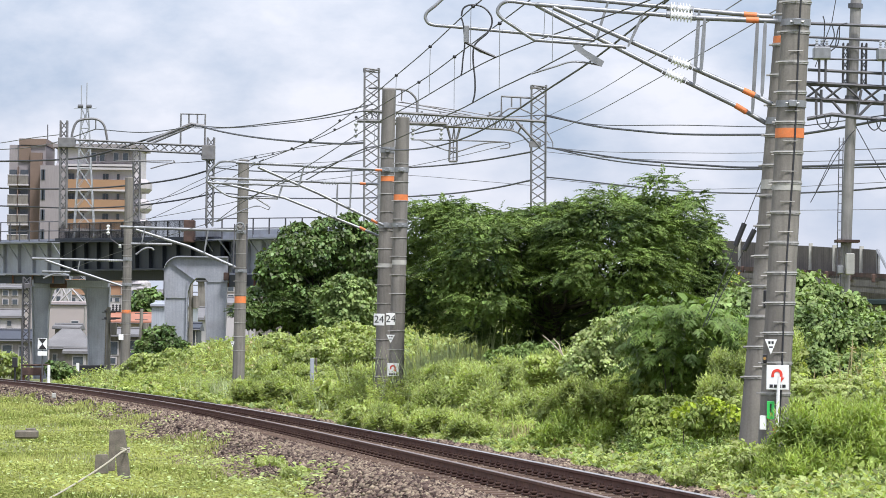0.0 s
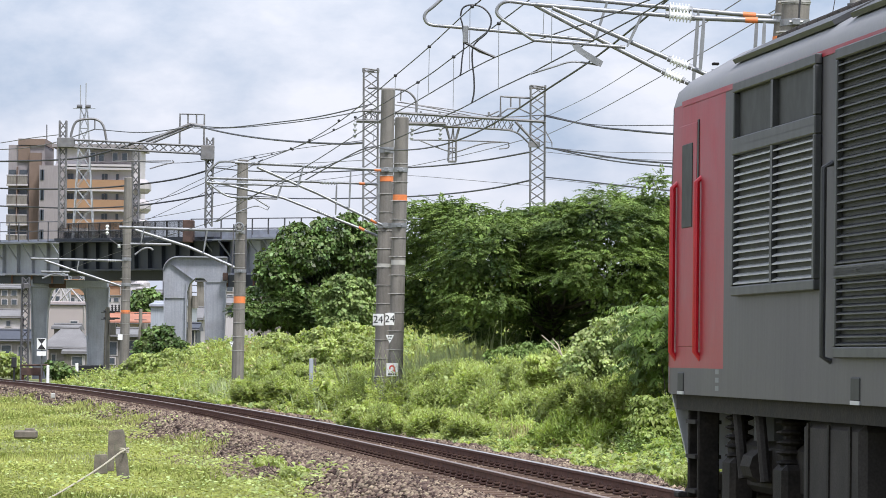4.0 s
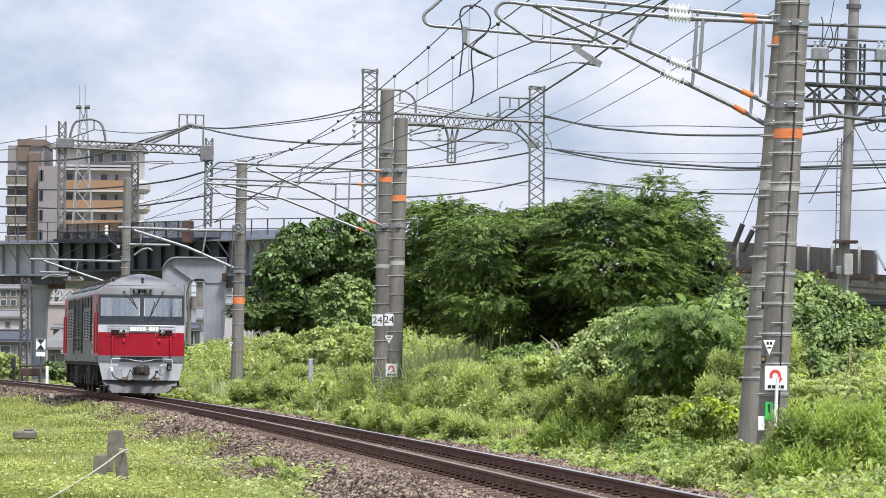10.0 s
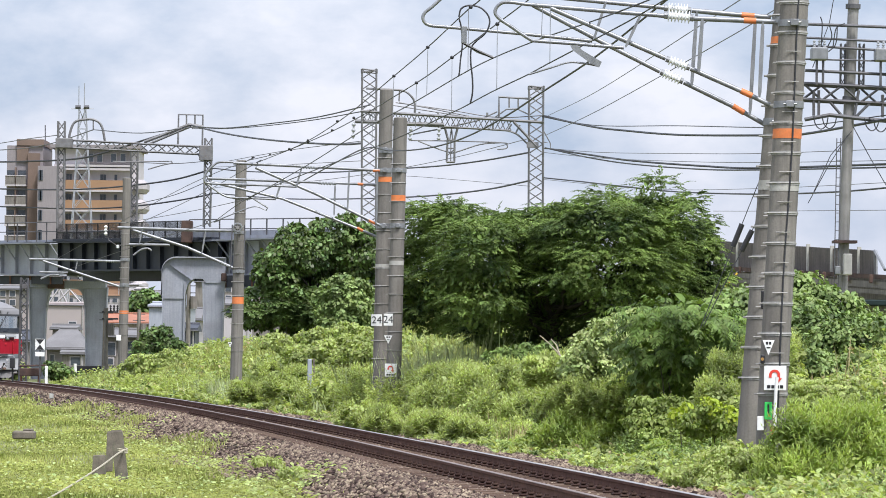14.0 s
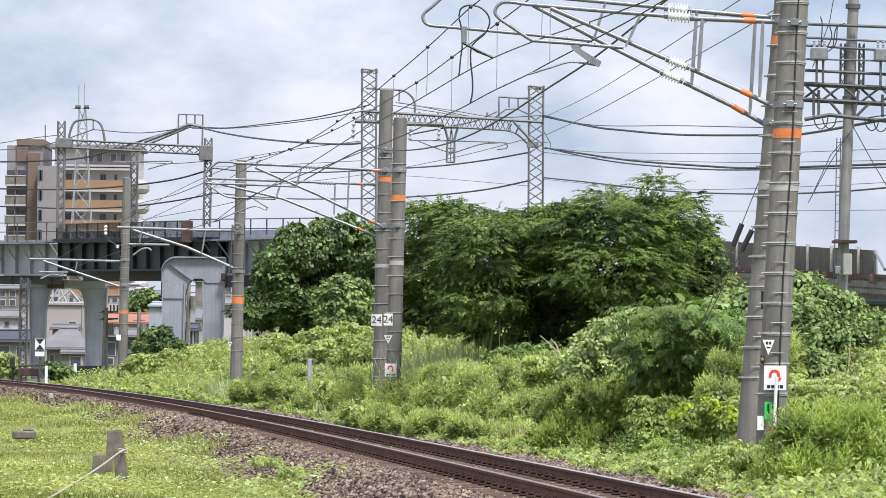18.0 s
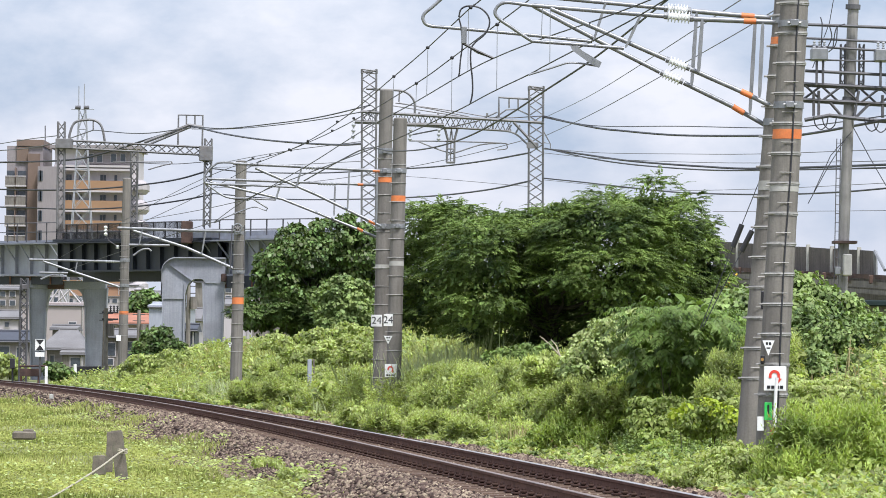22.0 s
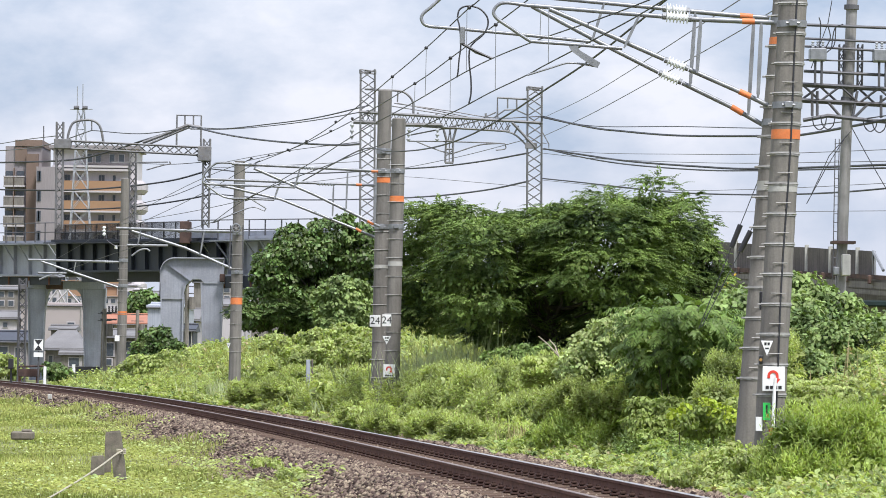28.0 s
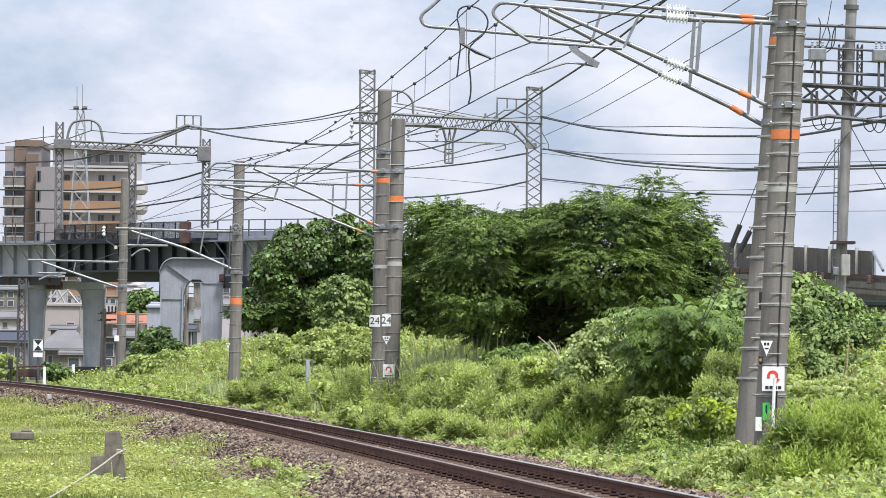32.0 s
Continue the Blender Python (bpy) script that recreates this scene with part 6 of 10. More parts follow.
def build_end(loco, flip):
    """One cab end; flip turns it to the far end."""
    turn = Matrix.Translation((0, LEN, 0)) @ Matrix.Rotation(math.pi, 4, "Z") if flip else Matrix.Identity(4)

    def put(name, mesh, material, parent=loco, label="", smooth=False):
        if flip:
            mesh.v = [tuple(turn @ Vector(p)) for p in mesh.v]
        return part(name, mesh, material, parent, label, smooth)

    # face bands from the waist down
    put("front_white_band", face_patch(-HW, HW, 2.07, 2.33, nx=20), M_LWHITE, label="white band under the windscreen", smooth=True)
    put("front_red_panel", face_patch(-HW, HW, 1.31, 2.07, nx=20), M_LRED, label="deep red front panel", smooth=True)
    put("front_slate_band", face_patch(-HW, HW, 1.11, 1.31, out=0.004, nx=20, nz=1), M_LBAND, label="slate grey band", smooth=True)
    sk = put("front_skirt", face_patch(0, 0, 0.52, 1.105, out=-0.02, nx=20, taper=(1.24, 1.385)), M_LLIGHT, label="light grey front skirt", smooth=True)
    for a, b in ((-0.62, 0.72),):
        for x in (a, b):
            put("skirt_seam", Mesh().box((x - 0.004, face_y(x, 0.8) + 0.014, 0.55), (x + 0.004, face_y(x, 0.8) + 0.024, 1.09)), M_LBAND, sk)
    put("plough", Mesh().sections([[(-1.22, 0.30, 0.50), (1.22, 0.30, 0.50), (1.22, 1.0, 0.50), (-1.22, 1.0, 0.50)], [(-1.16, 0.20, 0.34), (1.16, 0.20, 0.34), (1.16, 0.9, 0.34), (-1.16, 0.9, 0.34)], [(-0.92, 0.10, 0.10), (0.80, 0.10, 0.10), (0.92, 0.5, 0.10), (-0.92, 0.5, 0.10)]]), M_LPLOUGH, label="dusty rust-stained plough plate")
    for s in (-1, 1):
        put("plough_step", Mesh().box((s * 1.02, 0.10, 0.30), (s * 1.34, 0.34, 0.345), 0.01), M_LTANK)
        put("rail_guard", Mesh().box((s * 0.62 - 0.04, 0.45, 0.02), (s * 0.62 + 0.04, 0.55, 0.14), 0.01), M_LDARK)
    # windscreen
    put("windscreen_frame_top", face_patch(-HW, HW, 3.20, 3.30, out=0.012, nx=20, nz=1), M_LFRAME, smooth=True)
    put("windscreen_frame_sill", face_patch(-HW, HW, 2.33, 2.40, out=0.012, nx=20, nz=1), M_LFRAME, smooth=True)
    put("windscreen_pillar", face_patch(-0.058, 0.058, 2.40, 3.20, out=0.014, nx=2), M_LFRAME)
    for s in (-1, 1):
        a, b = sorted((s * HW, s * 1.335))
        put("corner_post", face_patch(a, b, 2.40, 3.20, out=0.006, nx=2), M_LFRAME, smooth=True)
        a, b = sorted((s * 0.062, s * 1.332))
        pane = put("windscreen_pane", face_patch(a, b, 2.405, 3.195, out=-0.008, nx=10, nz=4, thick=0.012), M_GLASS, label="flat glass windscreen pane", smooth=True)
        pane.visible_shadow = False
        put("pane_tint_band", face_patch(a, b, 2.402, 2.60, out=0.003, nx=8, nz=1, thick=0.006), M_LSLATE, pane, "dark lower edge of the pane")
        put("pane_edge_strip", face_patch(*sorted((s * 0.075, s * 0.095)), 2.62, 3.12, out=0.002, nx=1), M_LWHITE, pane)
        # wiper
        top, tip = (s * 0.58 + 0.10 * (s > 0), 3.40), (s * 0.58 + (0.42 if s < 0 else -0.36), 2.86 if s < 0 else 2.48)
        wp = Mesh().tube([fpt(*top, 0.05), fpt((top[0] + tip[0]) / 2, (top[1] + tip[1]) / 2, 0.07), fpt(*tip, 0.035)], 0.011, 6)
        wi = put("wiper_arm", wp, M_RUBBER, label="black wiper arm")
        put("wiper_pivot", Mesh().tube([fpt(*top, 0.0), fpt(*top, 0.07)], 0.028, 8), M_RUBBER, wi)
        mid = ((top[0] + tip[0]) / 2, (top[1] + tip[1]) / 2)
        put("wiper_blade", Mesh().tube([fpt(mid[0] - s * 0.02, mid[1] + 0.12, 0.035), fpt(tip[0], tip[1] - 0.02, 0.022)], 0.013, 5), M_RUBBER, wi)
        # lamp cluster in the waist
        a, b = sorted((s * 0.46, s * 1.09))
        put("lamp_gasket", face_patch(a - 0.014, b + 0.014, 1.941, 2.199, out=0.016, nx=6, nz=1), M_LBAND)
        lc = put("lamp_housing", face_patch(a, b, 1.955, 2.185, out=0.022, nx=6, nz=1), M_LSLAT, label="headlamp and tail lamp in a riveted plate")
        put("lamp_plate_red", face_patch(a, b, 1.945, 2.068, out=0.024, nx=6, nz=1), M_LRED, lc)
        a, b = sorted((s * 0.545, s * 1.0))
        put("lamp_recess", face_patch(a, b, 1.985, 2.155, out=0.032, nx=5, nz=1, thick=0.03), M_LBLACK, lc)
        cx = s * 0.675
        y = face_y(cx, 2.07)
        put("headlamp_reflector", Mesh().tube([(cx, y - 0.03, 2.07), (cx, y - 0.045, 2.07), (cx, y - 0.05, 2.07)], 0.076, 14, r1=0.05), M_CHROME, lc, "clear headlamp", True)
        put("headlamp_lens", Mesh().box((cx - 0.105, y - 0.06, 1.995), (cx + 0.105, y - 0.052, 2.145), 0.02), M_LAMPGLASS, lc)
        cx = s * 0.885
        y = face_y(cx, 2.07)
        put("tail_lamp", Mesh().box((cx - 0.095, y - 0.05, 1.995), (cx + 0.095, y - 0.034, 2.145), 0.02), M_TAIL, lc, "dark red tail lamp")
        # red grab rails
        x = s * 0.94
        put("grab_rail", Mesh().tube([fpt(x, 1.94, 0.0), fpt(x, 1.93, 0.07), fpt(x, 1.36, 0.07), fpt(x * 1.03, 1.29, 0.03)], 0.021, 8), M_LREDBAR, label="red grab rail", smooth=True)
        x = s * 0.575
        put("lamp_bracket", Mesh().box((x - 0.035, face_y(x, 1.8) - 0.05, 1.76), (x + 0.035, face_y(x, 1.8) + 0.01, 1.86), 0.008), M_LREDBAR)
        put("skirt_handle", Mesh().tube([(s * 0.63, 0.06, 0.83), (s * 0.63, 0.01, 0.84), (s * 0.82, 0.02, 0.84), (s * 0.82, 0.08, 0.83)], 0.012, 6), M_STEEL)
        put("rust_patch", Mesh().prism([(s * 0.53 + 0.10 * math.cos(t) * (1 + 0.25 * math.sin(3 * t)), 0.565 + 0.065 * math.sin(t) * (1 + 0.2 * math.cos(5 * t))) for t in [2 * math.pi * i / 16 for i in range(16)]], 1, 0.068, 0.09), M_RUSTSPOT, sk, "brown rust stain")
    # brow with the high headlamps
    brow = Mesh()
    rows = [[(-HW + 2 * HW * i / 20, face_y(-HW + 2 * HW * i / 20, 3.30) - 0.004, 3.30) for i in range(21)]]
    for z, w, bk in ((3.42, 1.37, 0.02), (3.52, 1.26, 0.04), (3.60, 1.11, 0.08), (3.74, 0.88, 0.20), (3.86, 0.60, 0.38), (3.955, 0.28, 0.62), (3.985, 0.08, 0.80)):
        rows.append([(-w + 2 * w * i / 20, 0.13 + bk + 0.20 * (abs(-w + 2 * w * i / 20) / HW) ** 2.6, z) for i in range(21)])
    v = [p for r in rows for p in r]
    brow.add(v, [(j * 21 + i, j * 21 + i + 1, (j + 1) * 21 + i + 1, (j + 1) * 21 + i) for j in range(len(rows) - 1) for i in range(20)])
    # close the brow to the first roof ring
    ring = roof_ring(1.15)
    left = [r[0] for r in rows] + [rows[-1][10]]
    k = len(brow.v)
    L = [rows[j][0] for j in range(len(rows))]
    R = [rows[j][20] for j in range(len(rows))]
    idx = [ring[i] for i in range(8)]
    prof = L[:1] + L[1:7] + [rows[-1][10]]
    for side, pl, rg in ((0, L, ring[:8]), (1, R, list(reversed(ring))[:8])):
        k = len(brow.v)
        pts = pl[:8]
        brow.add(pts + rg, [(i, i + 1, 8 + i + 1, 8 + i) for i in range(7)])
    k = len(brow.v)
    brow.add([rows[-1][0], rows[-1][10], rows[-1][20], ring[7]], [(0, 1, 3), (1, 2, 3)])
    put("cab_brow", brow, M_LROOF, label="domed grey cab roof front", smooth=True)
    seam = [(-1.11 + 2.22 * i / 20, 0.205 + 0.20 * (abs(-1.11 + 2.22 * i / 20) / HW) ** 2.6, 3.605) for i in range(21)]
    put("brow_seam", Mesh().tube(seam, 0.007, 5), M_LBAND)
    hl = put("high_headlamp", Mesh().sections([[(-0.37, 0.30, 3.29), (0.37, 0.30, 3.29), (0.37, 0.30, 3.54), (-0.37, 0.30, 3.54)], [(-0.37, 0.115, 3.29), (0.37, 0.115, 3.29), (0.37, 0.115, 3.54), (-0.37, 0.115, 3.54)], [(-0.33, 0.095, 3.32), (0.33, 0.095, 3.32), (0.33, 0.095, 3.51), (-0.33, 0.095, 3.51)]]), M_LROOF, label="twin high headlamps in a grey housing")
    put("lamp_recess", Mesh().box((-0.31, 0.088, 3.345), (0.31, 0.11, 3.485), 0.01), M_LBLACK, hl)
    for s in (-1, 1):
        put("headlamp_reflector", Mesh().tube([(s * 0.19, 0.087, 3.415), (s * 0.19, 0.078, 3.415)], 0.062, 14), M_CHROME, hl, "clear headlamp", True)
        put("headlamp_lens", Mesh().box((s * 0.06, 0.066, 3.35), (s * 0.30, 0.074, 3.48), 0.01), M_LAMPGLASS, hl)
    # plate with its lettering bars
    pl = put("nameplate", face_patch(-0.42, 0.58, 2.085, 2.275, out=0.03, nx=6, nz=1), M_LROOF, label="grey plate with white raised lettering")
    for i in range(9):
        x = -0.385 + i * 0.104
        lo, hi = (2.165, 2.19) if i == 5 else (2.115, 2.245)
        put("lettering_bar", face_patch(x, x + 0.088, lo, hi, out=0.042, nx=1, nz=1, thick=0.01), M_WHITE, pl)
    put("waist_rail", Mesh().tube([fpt(x, 2.30, 0.035) for x in [-1.10 + 0.22 * i for i in range(11)]], 0.012, 6), M_STEEL, smooth=True)
    # lower front rail, step plate, coupler, hoses
    y = 0.0
    hr = Mesh().tube(bend([(-0.98, -0.03, 0.94), (-0.98, -0.06, 1.15), (-0.95, -0.07, 1.20), (-0.88, -0.07, 1.205), (-0.45, -0.08, 1.205), (-0.30, -0.08, 1.17), (-0.12, -0.08, 1.14), (0.10, -0.08, 1.135), (0.32, -0.08, 1.17), (0.45, -0.08, 1.205), (0.90, -0.07, 1.205), (0.97, -0.07, 1.20), (1.0, -0.06, 1.15), (1.0, -0.03, 0.92)], 4), 0.016, 8)
    put("front_handrail", hr, M_LLIGHT, label="pale tubular front handrail", smooth=True)
    put("front_step", Mesh().box((-0.68, -0.13, 1.255), (0.70, 0.05, 1.285), 0.01), M_LTANK)
    for x in (-0.12, 0.45, -0.55):
        put("rail_bracket", Mesh().box((x - 0.015, -0.09, 1.19), (x + 0.015, 0.02, 1.27)), M_LTANK)
    cp = put("coupler", Mesh().box((-0.17, -0.42, 0.70), (0.17, -0.02, 1.01), 0.05).box((-0.10, -0.50, 0.74), (0.19, -0.36, 0.98), 0.04), M_COUPLER, label="rusty knuckle coupler")
    put("coupler_knuckle", Mesh().tube([(0.12, -0.46, 0.72), (0.12, -0.46, 1.0)], 0.075, 12), M_COUPLER, cp, smooth=True)
    put("coupler_pocket", Mesh().box((-0.27, -0.03, 0.69), (0.27, 0.03, 0.94), 0.01), M_LBLACK, cp)
    put("coupler_lever", Mesh().tube([(-0.02, -0.36, 1.0), (0.0, -0.30, 1.08), (0.05, -0.10, 1.14)], 0.012, 6), M_COUPLER, cp)
    h1 = put("air_hose", Mesh().tube(bend([(-0.95, -0.04, 0.82), (-0.95, -0.10, 0.74), (-0.90, -0.16, 0.63), (-0.76, -0.18, 0.55), (-0.58, -0.14, 0.525), (-0.46, -0.08, 0.53)], 5), 0.024, 8), M_RUBBER, label="black rubber air hose", smooth=True)
    put("hose_cock", Mesh().box((-1.0, -0.10, 0.79), (-0.92, -0.01, 0.92), 0.012).tube([(-1.06, -0.06, 0.90), (-0.94, -0.07, 0.94)], 0.014, 6), M_WHITE, h1, "white hose cock")
    h2 = put("air_hose", Mesh().tube(bend([(0.49, -0.06, 0.80), (0.44, -0.14, 0.68), (0.32, -0.18, 0.56), (0.10, -0.20, 0.49), (-0.14, -0.18, 0.49), (-0.30, -0.12, 0.55)], 5), 0.026, 8), M_RUBBER, label="black rubber air hose", smooth=True)
    put("hose_cock", Mesh().box((0.45, -0.12, 0.76), (0.54, -0.02, 0.84), 0.012).tube([(0.50, -0.08, 0.82), (0.62, -0.09, 0.66)], 0.012, 6), M_LTANK, h2)
    put("chain", Mesh().tube(bend([(-0.36, -0.02, 0.86), (-0.40, -0.06, 0.76), (-0.47, -0.07, 0.60)], 4), 0.016, 6), M_COUPLER)
    put("chain", Mesh().tube(bend([(-0.36, -0.02, 0.86), (-0.28, -0.08, 0.72), (-0.22, -0.08, 0.58)], 4), 0.014, 6), M_COUPLER)
    so = put("jumper_socket", Mesh().box((0.83, -0.10, 0.84), (0.98, 0.06, 1.08), 0.03), M_LDARK, label="dark jumper socket with steel latch")
    put("latch", Mesh().tube([(0.905, -0.13, 0.88), (0.905, -0.13, 0.98)], 0.035, 8), M_STEEL, so)
    put("hook", Mesh().tube([(0.62, 0.0, 0.98), (0.66, -0.03, 1.0)], 0.03, 8), M_WHITE)
    # cab inside: back wall, desk, blind
    put("cab_wall", Mesh().box((-1.32, 1.75, 1.6), (1.32, 1.80, 3.3)), M_CAB)
    put("cab_desk", Mesh().box((-1.2, 0.42, 1.7), (1.2, 0.95, 2.42), 0.05), M_LBAND)
    put("cab_blind", Mesh().box((-1.28, 0.62, 2.5), (-0.98, 0.66, 3.02), 0.01), M_BLIND, label="cream panel inside the cab")
    put("driver_seat", Mesh().box((0.5, 1.1, 1.9), (0.95, 1.22, 2.75), 0.06), M_CAB)
    # roof gear
    if not flip:
        hn = put("roof_horn", Mesh().tube([(-0.90, 1.05, 3.74), (-0.90, 0.80, 3.77), (-0.90, 0.66, 3.78)], 0.045, 14, r1=0.085), M_LROOF, label="grey horn with a black mouth on the roof", smooth=True)
        put("horn_mouth", Mesh().tube([(-0.90, 0.665, 3.78), (-0.90, 0.655, 3.78)], 0.066, 14), M_LBLACK, hn)
        put("roof_antenna", Mesh().box((-0.12, 0.95, 3.95), (0.08, 1.15, 4.045), 0.03), M_LDARK, label="black aerial housing")
        ho = put("roof_whistle", Mesh().box((-0.10, 0.30, 3.66), (0.16, 0.40, 3.70), 0.01), M_LDARK, label="small black whistle")
        put("whistle_stem", Mesh().tube([(0.03, 0.36, 3.69), (0.03, 0.36, 3.74)], 0.10, 12, r1=0.05).tube([(0.03, 0.36, 3.74), (0.03, 0.36, 3.80)], 0.028, 8).tube([(0.03, 0.36, 3.80), (0.03, 0.36, 3.84)], 0.045, 10), M_LDARK, ho)
    for x in (-0.5, -0.09, 0.25, 0.70, 1.10):
        put("roof_lug", Mesh().box((x - 0.025, 0.40, 3.70 - 0.06 * abs(x)), (x + 0.025, 0.46, 3.72 - 0.06 * abs(x)), 0.004), M_LDARK)


def louvre(loco, side, y0, y1, z0, z1, rows, slat, back, label, cols=1):
    """A louvred grille in the side wall, every slat a piece."""
    x = side * HW
    g = part("side_grille", Mesh().box((x - side * 0.01, y0, z0), (x + side * 0.008, y1, z1)), back, loco, label)
    fr = Mesh()
    w = 0.07
    for a, b, c, e in ((y0 - w, y1 + w, z0 - w, z0), (y0 - w, y1 + w, z1, z1 + w), (y0 - w, y0, z0, z1), (y1, y1 + w, z0, z1)):
        fr.box((x, a, c), (x + side * 0.05, b, e), 0.008)
    for i in range(1, cols):
        yy = y0 + (y1 - y0) * i / cols
        fr.box((x, yy - 0.04, z0), (x + side * 0.048, yy + 0.04, z1))
    part("grille_frame", fr, M_LGRILLE, g)
    if rows:
        h = (z1 - z0) / rows
        s = Mesh()
        s.sections([[(x + side * 0.006, y0, h * 0.22), (x + side * 0.044, y0, -h * 0.14), (x + side * 0.044, y0, -h * 0.30), (x + side * 0.006, y0, h * 0.06)], [(x + side * 0.006, y1, h * 0.22), (x + side * 0.044, y1, -h * 0.14), (x + side * 0.044, y1, -h * 0.30), (x + side * 0.006, y1, h * 0.06)]])
        me = s.data("slat", slat)
        for i in range(rows):
            ob = new("slat", me)
            ob.parent = g
            ob.location = (0, 0, z0 + h * (i + 0.5))
    return g


def build_locomotive():
    loco = thing("locomotive", "red, grey and white diesel locomotive on the track", "locomotive")
    f0, f1 = NOSE, LEN - NOSE
    # side walls
    for s in (-1, 1):
        for name, a, b, material, lab in (("side_wall", 2.75, LEN - 2.75, M_LGREY, "grey side wall"), ("cab_side", f0 - 0.08, 2.75, M_LRED, "red cab side"), ("cab_side", LEN - 2.75, f1 + 0.08, M_LRED, "red cab side")):
            q = Mesh()
            if name == "side_wall":
                q.box((s * (HW - 0.06), a, 1.11), (s * HW, b, 3.30))
            else:
                ends = [(face_y(HW, z) + 0.012, z) for z in (1.11, 2.1, 2.5, 2.9, 3.30)]
                outline = ends + [(2.75, 3.30), (2.75, 1.11)]
                if a > 5:
                    outline = [(LEN - y, z) for y, z in outline]
                q.prism(outline, 0, s * (HW - 0.06), s * HW)
            part(name, q, material, loco, lab)
        part("sill_band", Mesh().box((s * (HW - 0.05), f0, 1.10), (s * (HW + 0.004), f1, 1.30)), M_LGREY, loco)
        part("cantrail_stripe", Mesh().box((s * (HW - 0.05), f0 + 0.5, 3.285), (s * (HW + 0.006), f1 - 0.5, 3.325)), M_LRED, loco, "thin red stripe under the roof")
        for a in (0.62, LEN - 1.5):
            d = part("cab_door", Mesh().box((s * (HW - 0.03), a, 1.45), (s * (HW + 0.004), a + 0.85, 3.15), 0.02), M_LRED, loco, "red cab door")
            part("door_window", Mesh().box((s * (HW - 0.02), a + 0.18, 2.35), (s * (HW + 0.010), a + 0.68, 3.0), 0.03), M_LBLACK, d, "dark door window")
            part("door_recess", Mesh().box((s * (HW - 0.02), a - 0.10, 1.4), (s * (HW + 0.007), a - 0.03, 3.15)), M_LBLACK, d)
            for yy in (a - 0.18, a + 0.98):
                part("door_handrail", Mesh().tube([(s * (HW - 0.02), yy, 2.72), (s * (HW + 0.012 - 0.018 * s), yy, 2.68), (s * (HW + 0.012 - 0.018 * s), yy, 1.42), (s * (HW - 0.02), yy, 1.36)], 0.024, 8), M_LREDBAR, loco, "red door handrail", smooth=True)
        louvre(loco, s, 3.55, 6.6, 2.90, 3.24, 0, M_LGRILLE, M_LBLACK, "black intake window in a frame", 2)
        louvre(loco, s, 3.55, 6.6, 1.86, 2.76, 17, M_LSLAT, M_LBLACK, "grey louvred grille", 2)
        louvre(loco, s, 8.2, 11.8, 1.95, 3.22, 24, M_LGRILLE, M_LBLACK, "tall black louvred grille", 2)
        louvre(loco, s, 8.2, 11.8, 1.45, 1.87, 9, M_LGRILLE, M_LBLACK, "low black louvred grille", 2)
        louvre(loco, s, 12.6, 15.6, 2.92, 3.24, 0, M_LGRILLE, M_LBLACK, "black intake window in a frame", 2)
        louvre(loco, s, 12.6, 15.6, 1.88, 2.80, 17, M_LSLAT, M_LBLACK, "grey louvred grille", 2)
        for yy, lo, hi in ((7.1, 2.78, 3.14), (12.15, 1.36, 2.6)):
            part("side_handrail", Mesh().tube([(s * HW, yy, hi), (s * (HW + 0.06), yy, hi - 0.03), (s * (HW + 0.06), yy, lo + 0.03), (s * HW, yy, lo)], 0.02, 8), M_LGRILLE, loco, smooth=True)
        # red and white emblem as plain blocks
        em = part("side_emblem", Mesh().box((s * HW, 2.80, 1.62), (s * (HW + 0.006), 3.18, 2.42)), M_LRED, loco, "red emblem panel with white blocks")
        for i in range(5):
            part("emblem_block", Mesh().box((s * (HW + 0.006), 2.86 + 0.03 * (i % 2), 1.68 + 0.145 * i), (s * (HW + 0.010), 3.10, 1.77 + 0.145 * i)), M_WHITE, em)
        part("side_plate", Mesh().box((s * HW, 2.80, 1.36), (s * (HW + 0.006), 3.2, 1.52)), M_LLIGHT, loco, "pale data plate")
        for yy in (0.72, 11.2, 18.0):
            part("jacking_pad", Mesh().box((s * (HW - 0.05), yy, 1.12), (s * (HW + 0.012), yy + 0.28, 1.27), 0.01), M_LBLACK, loco)
            part("jacking_mark", Mesh().box((s * (HW), yy, 1.10), (s * (HW + 0.014), yy + 0.28, 1.125)), M_LWHITE, loco)
        for yy in (3.0, 16.4):
            for i in range(3):
                part("lettering_bar", Mesh().box((s * HW, yy, 1.14 + 0.06 * i), (s * (HW + 0.005), yy + 0.16, 1.175 + 0.06 * i)), M_LBAND, loco)
    part("underframe", Mesh().box((-1.36, f0 + 0.05, 0.98), (1.36, f1 - 0.05, 1.12)), M_LDARK, loco)
    roof = Mesh()
    roof.sections([roof_ring(y) for y in (1.15, 3, 6, 9, 12, 15, LEN - 1.15)], cap=False)
    part("roof", roof, M_LROOF, loco, "weathered grey curved roof", smooth=True)
    for i, (a, b, h) in enumerate(((2.2, 6.8, 0.05), (7.6, 12.2, 0.07), (12.8, 16.6, 0.05))):
        arch = lambda y, up: [(x, y, z - 0.03) for x, z in ((-1.0, 3.66), (1.0, 3.66))] + [(x, y, z + up) for x, z in ((1.0, 3.66), (0.85, 3.735), (0.55, 3.86), (0.25, 3.955), (0, 3.985), (-0.25, 3.955), (-0.55, 3.86), (-0.85, 3.735), (-1.0, 3.66))]
        hatch = part("roof_hatch", Mesh().sections([arch(a, h * 0.4), arch(b, h * 0.4)]), M_LROOF, loco, "grey roof hatch with dark ribs")
